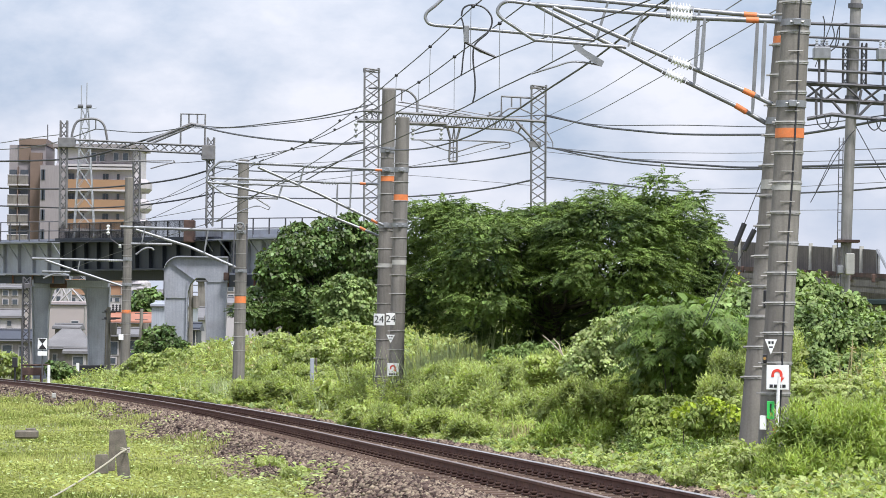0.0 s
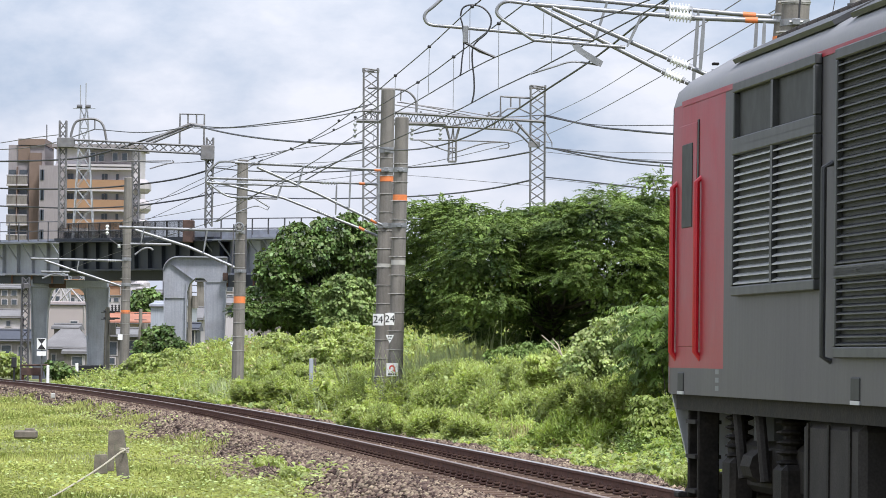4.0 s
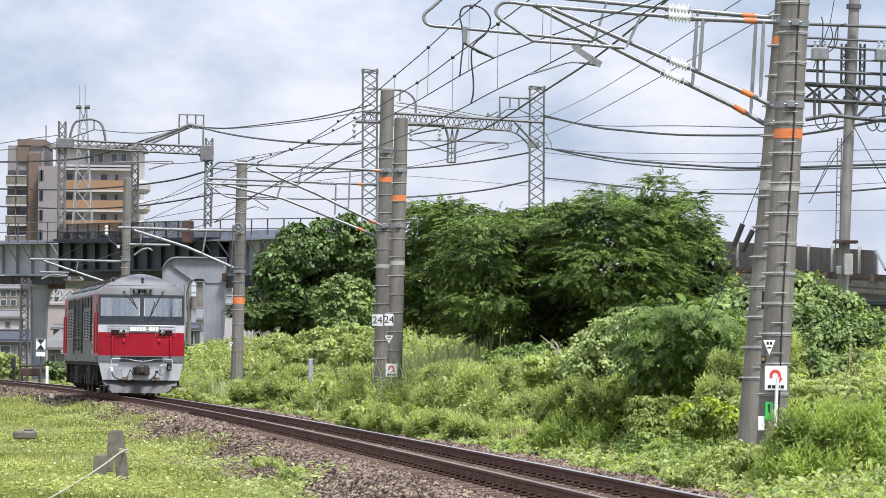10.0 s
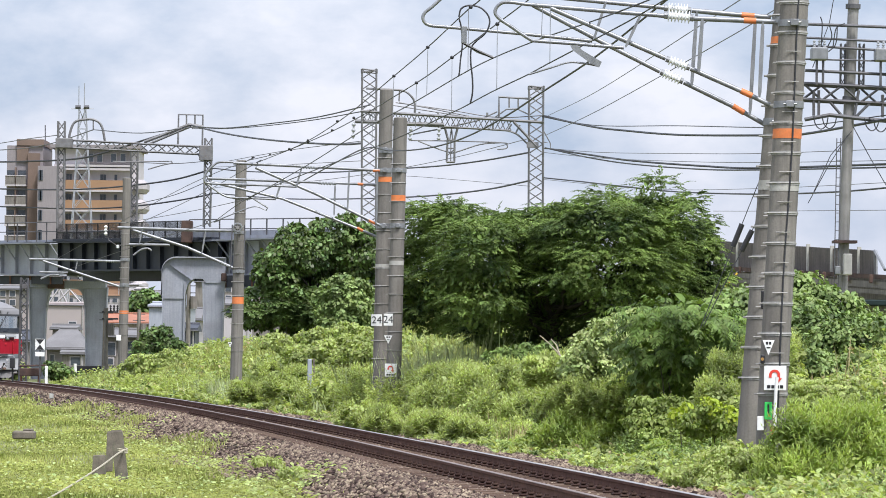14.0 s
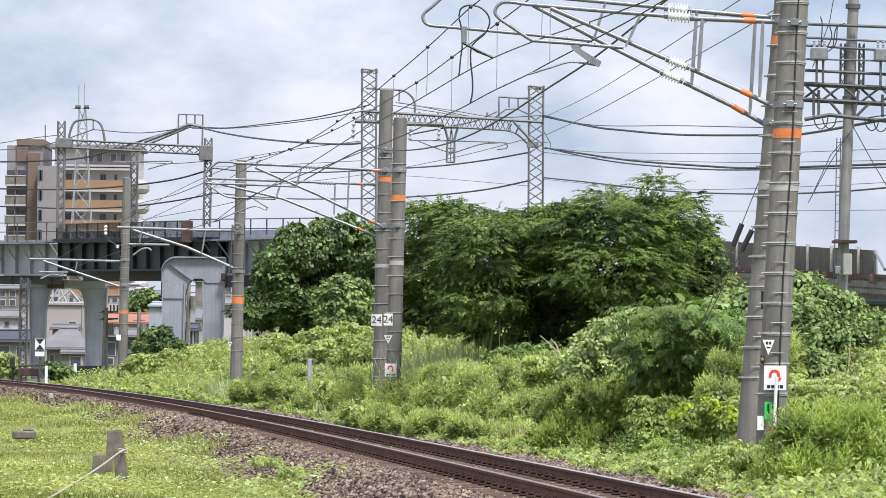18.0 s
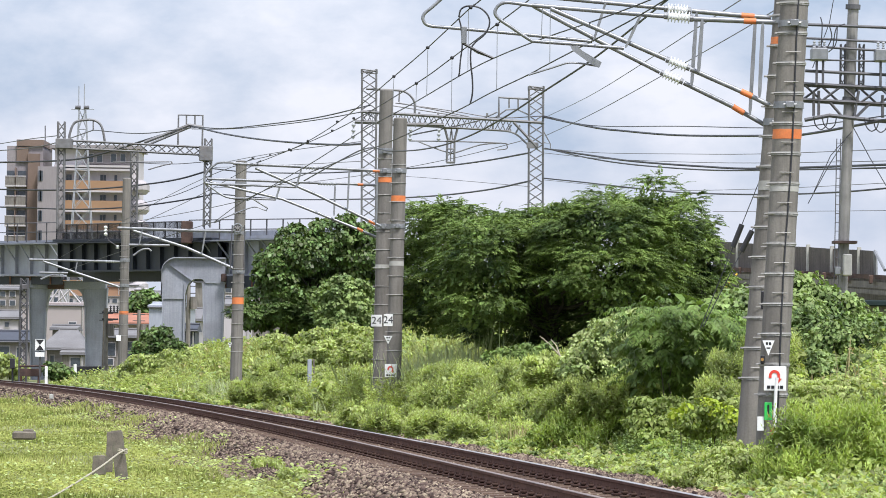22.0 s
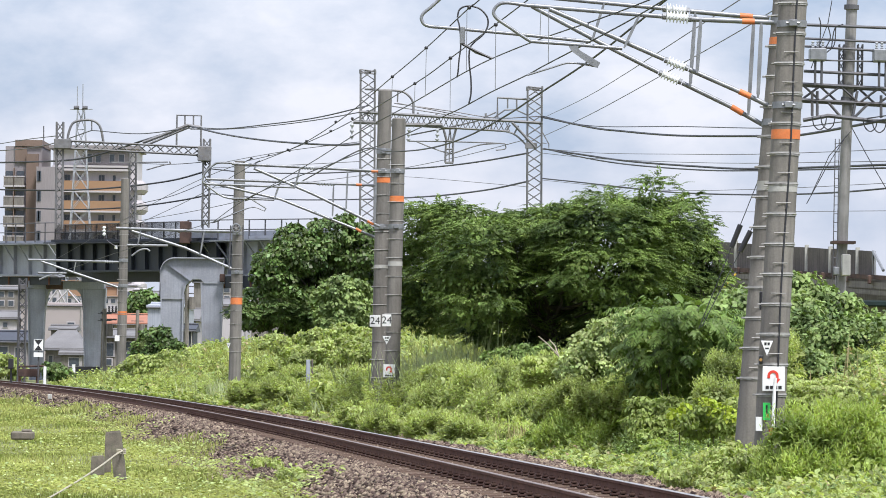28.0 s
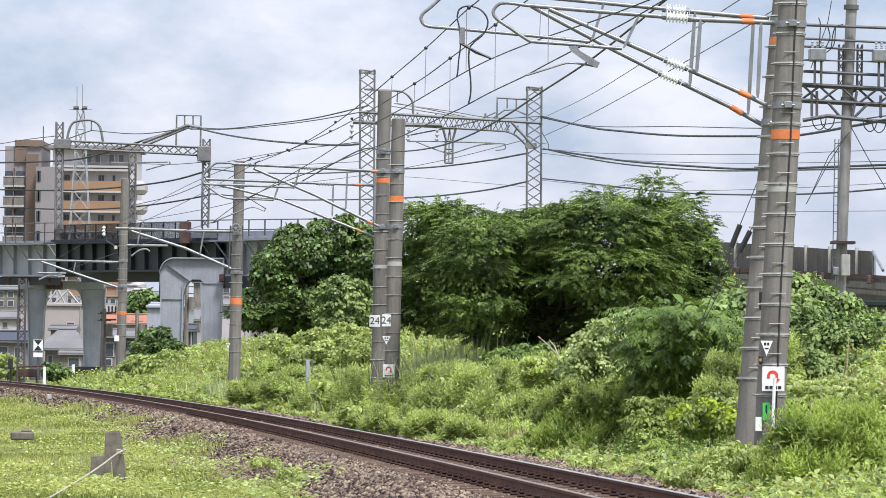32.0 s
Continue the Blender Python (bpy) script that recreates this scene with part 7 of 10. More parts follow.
        for k in range(10):
            yy = a + (b - a) * (k + 0.5) / 10
            part("hatch_rib", Mesh().sections([arch(yy - 0.04, h * 0.4 + 0.03), arch(yy + 0.04, h * 0.4 + 0.03)]), M_LTANK, hatch)
        for s in (-1, 1):
            part("roof_grille", Mesh().sections([[(s * 1.0, a, 3.655), (s * 1.28, a, 3.51), (s * 1.30, a, 3.54), (s * 1.02, a, 3.685)], [(s * 1.0, b, 3.655), (s * 1.28, b, 3.51), (s * 1.30, b, 3.54), (s * 1.02, b, 3.685)]]), M_LGRILLE, loco, "dark grille along the roof edge")
    for flip in (False, True):
        build_end(loco, flip)
    # running gear
    wheels = []
    for bc in (3.35, 9.5, 15.65):
        bg = part("bogie_frame", Mesh().box((-1.18, bc - 1.75, 0.42), (-0.98, bc + 1.75, 0.80), 0.05).box((0.98, bc - 1.75, 0.42), (1.18, bc + 1.75, 0.80), 0.05).box((-1.1, bc - 0.3, 0.45), (1.1, bc + 0.3, 0.75), 0.05), M_LDARK, loco, "grimy black bogie frame")
        for s in (-1, 1):
            for yy in (bc - 1.05, bc + 1.05):
                part("axle_box", Mesh().box((s * 1.10, yy - 0.20, 0.30), (s * 1.30, yy + 0.20, 0.66), 0.04), M_LDARK, bg)
                part("coil_spring", Mesh().discs((s * 1.2, yy, 0.64), (s * 1.2, yy, 0.98), 5, 0.11, 0.06, 10), M_LDARK, bg)
            for yy in (bc - 0.45, bc + 0.45):
                part("damper", Mesh().tube([(s * 1.27, yy, 0.52), (s * 1.30, yy + 0.1, 1.0)], 0.04, 8), M_LTANK, bg)
            part("brake_cylinder", Mesh().tube([(s * 1.22, bc - 0.18, 0.62), (s * 1.22, bc + 0.22, 0.62)], 0.12, 10), M_LDARK, bg)
            part("air_bellows", Mesh().tube([(s * 1.06, bc, 0.80), (s * 1.06, bc, 1.0)], 0.22, 12), M_RUBBER, bg)
        for yy in (bc - 1.05, bc + 1.05):
            ax = part("wheelset", Mesh().tube([(-1.06, 0, 0), (1.06, 0, 0)], 0.085, 10), M_WHEEL, loco, "steel wheelset")
            ax.location = (0, yy, 0.46)
            for s in (-1, 1):
                tyre = Mesh().sections([[(s * x, r * math.cos(t), r * math.sin(t)) for t in [2 * math.pi * j / 28 for j in range(28)]] for x, r in ((0.50, 0.40), (0.50, 0.485), (0.535, 0.485), (0.545, 0.46), (0.63, 0.455), (0.63, 0.38), (0.60, 0.36), (0.60, 0.12), (0.64, 0.11))])
                wh = part("wheel", tyre, M_WHEEL, ax, smooth=True)
                wh.matrix_parent_inverse = Matrix.Identity(4)
                for j in range(3):
                    part("wheel_boss", Mesh().tube([(s * 0.60, 0.24 * math.cos(j * 2.094), 0.24 * math.sin(j * 2.094)), (s * 0.635, 0.24 * math.cos(j * 2.094), 0.24 * math.sin(j * 2.094))], 0.04, 8), M_LDARK, wh)
            wheels.append(ax)
    for s in (-1, 1):
        for yy, lab in ((6.35, "grey equipment case under the frame"), (12.55, "grey fuel tank case under the frame")):
            tk = part("equipment_case", Mesh().box((s * 0.72, yy - 0.95, 0.30), (s * 1.33, yy + 0.95, 0.98), 0.05), M_LTANK, loco, lab)
            for k in range(3):
                part("case_strap", Mesh().box((s * 1.33, yy - 0.7 + 0.7 * k, 0.32), (s * 1.342, yy - 0.64 + 0.7 * k, 0.96)), M_LDARK, tk)
        for yy in (1.25, 17.75):
            st = part("cab_ladder", Mesh().box((s * 1.18, yy - 0.03, 0.32), (s * 1.34, yy + 0.03, 1.0), 0.01), M_LDARK, loco, "black cab ladder")
            part("stringer", Mesh().box((s * 1.18, yy + 0.42, 0.32), (s * 1.34, yy + 0.48, 1.0), 0.01), M_LDARK, st)
            for z in (0.36, 0.62, 0.88):
                part("tread", Mesh().box((s * 1.16, yy, z), (s * 1.36, yy + 0.45, z + 0.03)), M_LTANK, st)
    return loco, wheels


loco, wheelsets = build_locomotive()
SPEED, Y_REF, T_REF = 20.75, 46.3, 5.5
# metres that it runs ahead of an even speed, second by second
AHEAD = ((0, 0), (5.5, 0.1), (6, 0.2), (7, -0.1), (8, 0.3), (9, 1.3), (10, 2.4), (11, 2.7), (12, 1.8), (13, 0.2), (14, -2.8), (15, -6.0), (16, -9.0), (32, -55))


def loco_pose(t):
    """The locomotive's place on the track: its near end lies at y at time t."""
    y = Y_REF + SPEED * (t - T_REF) + float(np.interp(t, *zip(*AHEAD)))
    a, b = beside(y + 3.35, 0, 0), beside(y + 15.65, 0, 0)
    turn = math.atan2(b[1] - a[1], b[0] - a[0]) - math.pi / 2
    ux, uy = math.cos(turn + math.pi / 2), math.sin(turn + math.pi / 2)
    return Matrix.Translation((a[0] - 3.35 * ux, a[1] - 3.35 * uy, 0)) @ Matrix.Rotation(turn, 4, "Z")


# ---- distance: apartment block, houses, radio mast ----
M_BEIGE = mat("pale_render", (0.238, 0.214, 0.222), 0.85, scale=0.3, var=0.06, fine=6, bump=0.02, streak=0.12)
M_BROWN = mat("brown_tile_cladding", (0.155, 0.108, 0.085), 0.7, scale=0.4, var=0.12, fine=8, bump=0.02)
M_TAN = mat("orange_brown_balcony", (0.27, 0.16, 0.09), 0.75, scale=0.3, var=0.1, bump=0.02)
M_CREAM = mat("white_render", (0.41, 0.382, 0.396), 0.85, scale=0.3, var=0.05, bump=0.02, streak=0.1)
M_PANE = mat("dark_window_pane", (0.06, 0.07, 0.085), 0.15, var=0.2, bump=0.0)
M_PINK = mat("pinkish_render", (0.33, 0.290, 0.285), 0.85, scale=0.5, var=0.06, bump=0.02)
M_ROOFGREY = mat("grey_roof_tiles", (0.155, 0.150, 0.152), 0.8, scale=0.8, var=0.15, fine=9, bump=0.3)
M_ROOFORANGE = mat("orange_roof_tiles", (0.31, 0.13, 0.08), 0.8, scale=0.8, var=0.15, fine=9, bump=0.3)
M_ROOFBLUE = mat("dark_blue_roof", (0.035, 0.04, 0.055), 0.6, scale=0.8, var=0.15, bump=0.1)
M_SHED = mat("pale_sheet_metal", (0.33, 0.35, 0.40), 0.55, scale=0.6, var=0.08, bump=0.05, streak=0.2)
M_APTWHITE = mat("bright_white_render", (0.52, 0.487, 0.505), 0.85, scale=0.3, var=0.05, bump=0.02, streak=0.12)
YA = 600


def apartment():
    t = thing("apartment_building", "beige and brown apartment block with orange balconies", "building", (-50.425, 600, -0.6))
    zb = -0.6
    L, R, T = -59.959, -54.989, 29.865
    part("wing_wall", Mesh().box((L, 600, zb), (R, 614, T)), M_BEIGE, t, "beige wing")
    part("wing_parapet", Mesh().box((-58.617, 599.6, T), (-54.89, 613, 30.729)), M_BROWN, t)
    part("cladding_strip", Mesh().box((-57.008, 599.2, zb), (-55.378, 601, 28.795)), M_BROWN, t, "brown tiled strip")
    part("main_wall", Mesh().box((-55.378, 596.5, zb), (-51.961, 612, 26.949)), M_BEIGE, t, "pale projecting stair block")
    part("main_wall", Mesh().box((-53.281, 599, zb), (-42.022, 613, 29.675)), M_APTWHITE, t, "white main block")
    part("roof_slab", Mesh().box((-53.793, 597.5, 29.519), (-41.524, 614, 29.986)), M_BEIGE, t)
    part("top_storey_recess", Mesh().box((-49.265, 598.7, 27.421), (-42.898, 599.1, 29.286)), M_BEIGE, t, "set-back top storey")
    for x in (-48.3, -47.1, -45.2, -43.9):
        fr = part("window", Mesh().box((x - 0.42, 598.55, 27.6), (x + 0.42, 598.7, 28.9)), M_CREAM, t)
        part("pane", Mesh().box((x - 0.34, 598.5, 27.68), (x + 0.34, 598.56, 28.82)), M_PANE, fr)
    part("roof_pole", Mesh().tube([(-54.917, 602, 30.621), (-54.948, 602, 32.805)], 0.08, 5), M_TOWER, t)
    dz = 35.2 * 600 / 7732
    for i in range(9):
        z = 23.769 - dz * (i - 0)
        if z > zb + 1:
            part("balcony_front", Mesh().box((-51.851, 597.2, z), (-42.767, 597.5, z + 1.35)), M_TAN, t, "orange-brown balcony front")
            part("balcony_slab", Mesh().box((-52.006, 597.0, z - 0.25), (-42.534, 599, z)), M_CREAM, t)
            part("end_balcony", Mesh().box((-42.379, 597.4, z - 0.3), (-40.515, 604, z + 1.5), 0.5), M_CREAM, t, "white end balcony")
        for x in (-51.484, -51.096, -49.699, -46.826, -46.399, -44.885):
            part("window", Mesh().box((x - 0.18, 598.9, z + 1.35), (x + 0.18, 599.05, z + 2.2)), M_PANE, t)
        for x in (-55.123, -54.929):
            part("window", Mesh().box((x - 0.12, 596.4, z + 1.2), (x + 0.25, 597.6, z + 2.6)), M_PANE, t)
    part("wing_face", Mesh().box((-58.6, 599.7, 27.6), (-57.0, 600.1, 29.7)), M_BROWN, t, "brown tiled panel")
    for i in range(10):
        z = 24.45 - dz * i
        if z > zb:
            for x0, x1, yy in ((-60.05, -58.75, 598.9), (-58.55, -57.2, 598.6)):
                bal = part("wing_balcony", Mesh().box((x0, yy, z), (x1, yy + 0.12, z + 1.15)), M_WALL, t, "grey balcony front")
                part("balcony_rail", Mesh().box((x0 - 0.05, yy - 0.06, z + 1.15), (x1 + 0.05, yy + 0.18, z + 1.28)), M_CREAM, bal)
                part("balcony_slab", Mesh().box((x0 - 0.05, yy, z - 0.22), (x1 + 0.05, 600.0, z)), M_CREAM, bal)
                part("window", Mesh().box((x0 + 0.15, 599.93, z + 0.3), (x1 - 0.15, 600.05, z + 2.0)), M_PANE, t)
            part("privacy_screen", Mesh().box((-58.72, 598.9, z), (-58.6, 600, z + 2.4)), M_BROWN, t)
    for z in (26.955, 26.488):
        part("floor_band", Mesh().box((-53.281, 597.6, z), (-42.566, 599.2, z + 0.3)), M_CREAM, t)


apartment()
t = thing("radio_mast", "slim pale lattice radio mast beyond the bridge", "mast", (-40.922, 500, 0.484))
def tapered_mast(parent, foot, head, w0, w1, storeys, r, material):
    """Four legs drawing together, with crossed braces and a ring at every storey."""
    A, B = Vector(foot), Vector(head)
    cs = ((-1, -1), (1, -1), (1, 1), (-1, 1))
    lev = []
    for i in range(storeys + 1):
        f = i / storeys
        w = (w0 + (w1 - w0) * f ** 0.8) / 2
        lev.append([A.lerp(B, f) + Vector((w * a, w * b, 0)) for a, b in cs])
    for k in range(4):
        part("mast_leg", Mesh().tube([lv[k] for lv in lev], r, 5), material, parent)
    for i in range(storeys):
        for k in range(4):
            m = (k + 1) % 4
            part("brace", Mesh().tube([lev[i][k], lev[i + 1][m]], r * 0.6, 4).tube([lev[i][m], lev[i + 1][k]], r * 0.6, 4), material, parent)
        part("ring", Mesh().tube(lev[i + 1], r * 0.7, 4, closed=True), material, parent)


M_PALESTEEL = mat("pale_painted_mast_steel", (0.29, 0.30, 0.325), 0.5, metal=0.1, scale=2, var=0.1, bump=0.0)
tapered_mast(t, (-41.2, 500, -0.4), (-41.38, 500, 29.4), 4.6, 0.75, 13, 0.055, M_PALESTEEL)
for a, b in (((-41.72, 499, 27.982), (-41.75, 499, 32.0)), ((-41.10, 499, 27.991), (-41.12, 499, 32.265))):
    part("aerial", Mesh().tube([a, b], 0.06, 6), M_PALESTEEL, t, "thin whip aerial")
part("aerial_arm", Mesh().tube([(-42.6, 499, 29.35), (-40.0, 499, 29.38)], 0.05, 5), M_PALESTEEL, t)
for x in (-41.829, -40.86):
    part("dish", Mesh().tube([(x - 0.3, 499, 29.548), (x + 0.3, 499, 29.548)], 0.22, 8), M_TOWER, t)


def house(label, lo, hi, depth, wall, roof, rise, over=0.4, windows=(), hip=0.0):
    """lo, hi: front corners; the ridge runs across the view."""
    t = thing("house", label, "house", (lo[0], lo[1], -0.6))
    y0, y1 = lo[1], lo[1] + depth
    part("wall", Mesh().box((lo[0], y0, -0.6), (hi[0], y1, hi[2])), wall, t)
    ym = (y0 + y1) / 2
    z0, z1 = hi[2], hi[2] + rise
    a, b = lo[0] - over, hi[0] + over
    q = Mesh()
    q.add([(a, y0 - over, z0 - 0.1), (b, y0 - over, z0 - 0.1), (b - hip, ym, z1), (a + hip, ym, z1), (a, y1 + over, z0 - 0.1), (b, y1 + over, z0 - 0.1), (a, y0 - over, z0 + 0.1), (b, y0 - over, z0 + 0.1)],
          [(6, 7, 2, 3), (0, 1, 7, 6), (3, 2, 5, 4), (0, 4, 5, 1), (0, 6, 3, 4), (1, 5, 2, 7)])
    rf = part("roof", q, roof, t)
    part("ridge_cap", Mesh().tube([(a + hip, ym, z1 + 0.03), (b - hip, ym, z1 + 0.03)], 0.10, 6), roof, rf)
    part("gutter", Mesh().tube([(a, y0 - over - 0.05, z0 - 0.06), (b, y0 - over - 0.05, z0 - 0.06)], 0.06, 6), M_TOWER, t)
    part("downpipe", Mesh().tube([(hi[0] - 0.12, y0 - 0.08, z0 - 0.1), (hi[0] - 0.12, y0 - 0.08, -0.6)], 0.05, 6), M_STRAP, t)
    for wx, wz, ww, wh in windows:
        w = part("window", Mesh().box((wx - ww / 2 - 0.08, y0 - 0.05, wz - 0.08), (wx + ww / 2 + 0.08, y0 + 0.02, wz + wh + 0.08)), M_CREAM, t)
        part("pane", Mesh().box((wx - ww / 2, y0 - 0.08, wz), (wx + ww / 2, y0 - 0.03, wz + wh)), M_PANE, w)
    return t


house("large plain pinkish grey rendered building", (-33.072, 345, 0.2), (-28.209, 345, 5.219), 9, M_PINK, M_PINK, 0.15, 0.05, windows=[(-29.115, 2.978, 0.54, 0.89), (-32.163, 4.057, 0.36, 0.45)], hip=0.0)
house("long building with a dark slate roof", (-36.704, 350, 0.2), (-33.672, 350, 4.174), 9, M_APTWHITE, M_ROOFGREY, 0.62, 0.2, windows=[(-35.789, 3.515, 0.45, 0.45), (-34.793, 3.482, 0.32, 0.36)], hip=0.0)
house("low house with a dark blue roof", (-31.961, 305, 0.2), (-28.728, 305, 2.202), 7, M_BEIGE, M_ROOFBLUE, 0.72, 0.3, windows=[(-30.447, 1.117, 0.63, 0.71), (-29.42, 0.972, 0.32, 0.79)], hip=0.0)
house("old house with a broad grey tin roof", (-26.326, 292, 0.2), (-23.947, 292, 1.68), 6, M_BEIGE, M_ROOFGREY, 1.35, 0.5, windows=[(-25.968, 0.411, 0.23, 0.83), (-24.535, 0.503, 0.98, 0.68)], hip=1.1)
house("grey lean-to beside the old house", (-24.956, 288, 0.2), (-23.578, 288, 1.379), 2, M_WALL, M_ROOFGREY, 0.25, 0.15, windows=[(-24.014, 0.592, 0.74, 0.52)], hip=0.0)
house("small flat grey shed roof between the houses", (-28.013, 315, 0.2), (-26.343, 315, 3.166), 4, M_WALL, M_ROOFGREY, 0.25, 0.2, windows=[], hip=0.0)
house("tan apartment building with a brown top far off", (-45.021, 520, 0.2), (-38.297, 520, 8.305), 12, M_CREAM, M_TAN, 0.1, 0.1, windows=[(-44.136, 7.462, 0.54, 0.47), (-43.127, 7.474, 0.54, 0.47), (-39.765, 7.514, 0.54, 0.47), (-38.891, 7.525, 0.54, 0.47), (-41.446, 7.494, 0.54, 0.47)], hip=0.0)
house("orange-brown upper storey of a far building", (-45.493, 530, 0.2), (-39.05, 530, 9.673), 9, M_TAN, M_BROWN, 0.3, 0.1, windows=[], hip=0.0)
house("house with an orange tiled roof", (-31.308, 372, 0.2), (-24.815, 372, 4.001), 9, M_PINK, M_ROOFORANGE, 0.85, 0.4, windows=[(-27.932, 3.291, 0.38, 0.48), (-26.874, 3.303, 0.38, 0.48), (-25.72, 3.317, 0.38, 0.48)], hip=0.0)
house("white building block between apartment houses", (-33.062, 460, 0.2), (-31.931, 460, 8.717), 10, M_APTWHITE, M_APTWHITE, 0.1, 0.05, windows=[(-32.748, 7.517, 0.3, 0.48), (-32.212, 7.523, 0.3, 0.48), (-32.731, 6.327, 0.3, 0.48), (-32.196, 6.334, 0.3, 0.48)], hip=0.0)
house("white box-shaped upper floor of a far building", (-31.638, 450, 0.2), (-30.533, 450, 8.1), 6, M_APTWHITE, M_APTWHITE, 0.1, 0.05, windows=[], hip=0.0)
house("grey rendered house with pale panels by the pier", (-23.064, 300, 0.2), (-20.815, 300, 2.588), 6, M_WALL, M_ROOFGREY, 0.5, 0.4, windows=[(-22.62, 1.286, 0.5, 0.85), (-21.423, 1.689, 0.62, 0.54), (-21.257, 0.915, 0.7, 0.54), (-22.728, 0.665, 0.47, 0.39)], hip=0.0)
house("pale blue-grey sheet metal warehouse", (-20.736, 310, 0.2), (-18.01, 310, 4.795), 10, M_SHED, M_SHED, 0.3, 0.1, windows=[], hip=0.0)
house("dark blue shed at the foot of the warehouse", (-17.711, 296, 0.2), (-16.678, 296, 3.077), 5, M_ROOFBLUE, M_ROOFBLUE, 0.4, 0.2, windows=[], hip=0.0)
house("pale house half hidden by the bridge pier", (-20.835, 335, 0.2), (-18.67, 335, 4.086), 8, M_CREAM, M_ROOFGREY, 0.9, 0.3, windows=[(-19.258, 2.736, 0.43, 0.61)], hip=0.0)
house("far white and grey flats behind the pier", (-45.373, 500, 0.2), (-43.433, 500, 8.994), 10, M_APTWHITE, M_APTWHITE, 0.1, 0.05, windows=[(-44.845, 8.201, 0.45, 0.52), (-44.134, 8.209, 0.45, 0.52), (-44.832, 7.295, 0.45, 0.52), (-44.121, 7.304, 0.45, 0.52)], hip=0.0)
house("far grey building seen under the bridge", (-49.762, 480, 0.2), (-46.162, 480, 8.386), 10, M_WALL, M_ROOFGREY, 0.4, 0.2, windows=[(-48.199, 7.586, 0.56, 0.56), (-47.144, 7.598, 0.56, 0.56), (-48.184, 6.593, 0.56, 0.56), (-47.129, 6.605, 0.56, 0.56)], hip=0.0)
house("pink building with a dark shop roof", (-35.407, 520, 0.2), (-32.381, 520, 8.511), 10, M_PINK, M_ROOFGREY, 0.5, 0.2, windows=[(-34.117, 7.548, 0.4, 0.54), (-33.31, 7.558, 0.4, 0.54)], hip=0.0)
house("grey flats behind the bank and the bridge", (-25.363, 450, 0.2), (-17.564, 450, 8.953), 10, M_WALL, M_ROOFGREY, 0.3, 0.2, windows=[(-21.975, 7.94, 0.58, 0.52), (-21.043, 7.951, 0.58, 0.52), (-20.112, 7.963, 0.58, 0.52), (-21.962, 7.009, 0.58, 0.52), (-21.031, 7.02, 0.58, 0.52)], hip=0.0)
house("white house at the foot of the grey flats", (-19.131, 380, 0.2), (-16.772, 380, 5.783), 8, M_CREAM, M_ROOFGREY, 0.6, 0.3, windows=[(-18.53, 4.926, 0.39, 0.49), (-17.744, 4.935, 0.39, 0.49)], hip=0.0)
# beams of a red crane-like frame and a utility pole between the houses
t = thing("steel_frame", "pale steel roof frame far under the bridge", "frame", (-38.196, 440, 6.251))
for a, b in (((-39.452, 440, 6.521), (-38.115, 440, 8.529)), ((-38.115, 440, 8.529), (-36.148, 440, 6.276)), ((-38.881, 440, 6.357), (-36.973, 440, 8.258)), ((-39.677, 440, 6.347), (-36.036, 440, 6.391)), ((-37.628, 440, 6.258), (-38.564, 440, 8.068)), ((-39.564, 440, 6.348), (-39.465, 440, -0.59)), ((-36.15, 440, 6.389), (-36.053, 440, -0.549))):
    part("beam", Mesh().tube([a, b], 0.09, 4), M_CREAM, t)
for x, top, yy in ((-14.478, 5.615, 250), (-19.373, 4.241, 280), (-19.325, 4.027, 252)):
    t = thing("utility_pole", "slim grey utility pole between the houses", "pole", (x, yy, -0.6))
    part("shaft", Mesh().tube([(x, yy, -0.6), (x, yy, top)], 0.15, 8, r1=0.11), M_POLE, t, smooth=True)
    for k in (0.3, 0.7):
        part("crossarm", Mesh().box((x - 0.4, yy - 0.06, top - k - 0.025), (x + 0.4, yy + 0.06, top - k + 0.025)), M_TOWER, t)
    part("transformer", Mesh().tube([(x + 0.3, yy - 0.2, top - 1.6), (x + 0.3, yy - 0.2, top - 0.9)], 0.2, 8), M_WALL, t)


t = thing("utility_pole", "brown wooden utility pole with dark fittings", "pole", (-19.61, 255, -0.6))
part("shaft", Mesh().tube([(-19.61, 255, -0.6), (-19.594, 255, 3.963)], 0.17, 10, r1=0.14), M_POST, t, smooth=True)
for k in (0.15, 0.55):
    part("crossarm", Mesh().box((-19.794, 254.8, 3.963 - k - 0.05), (-18.844, 254.95, 3.963 - k + 0.05)), M_BLACK, t)
for k in (0.3, 0.5, 0.7):
    part("insulator", Mesh().discs((-19.594 + k, 254.85, 3.963 - 0.1), (-19.594 + k, 254.85, 3.963 + 0.25), 3, 0.08, 0.04, 8), M_BLACK, t)


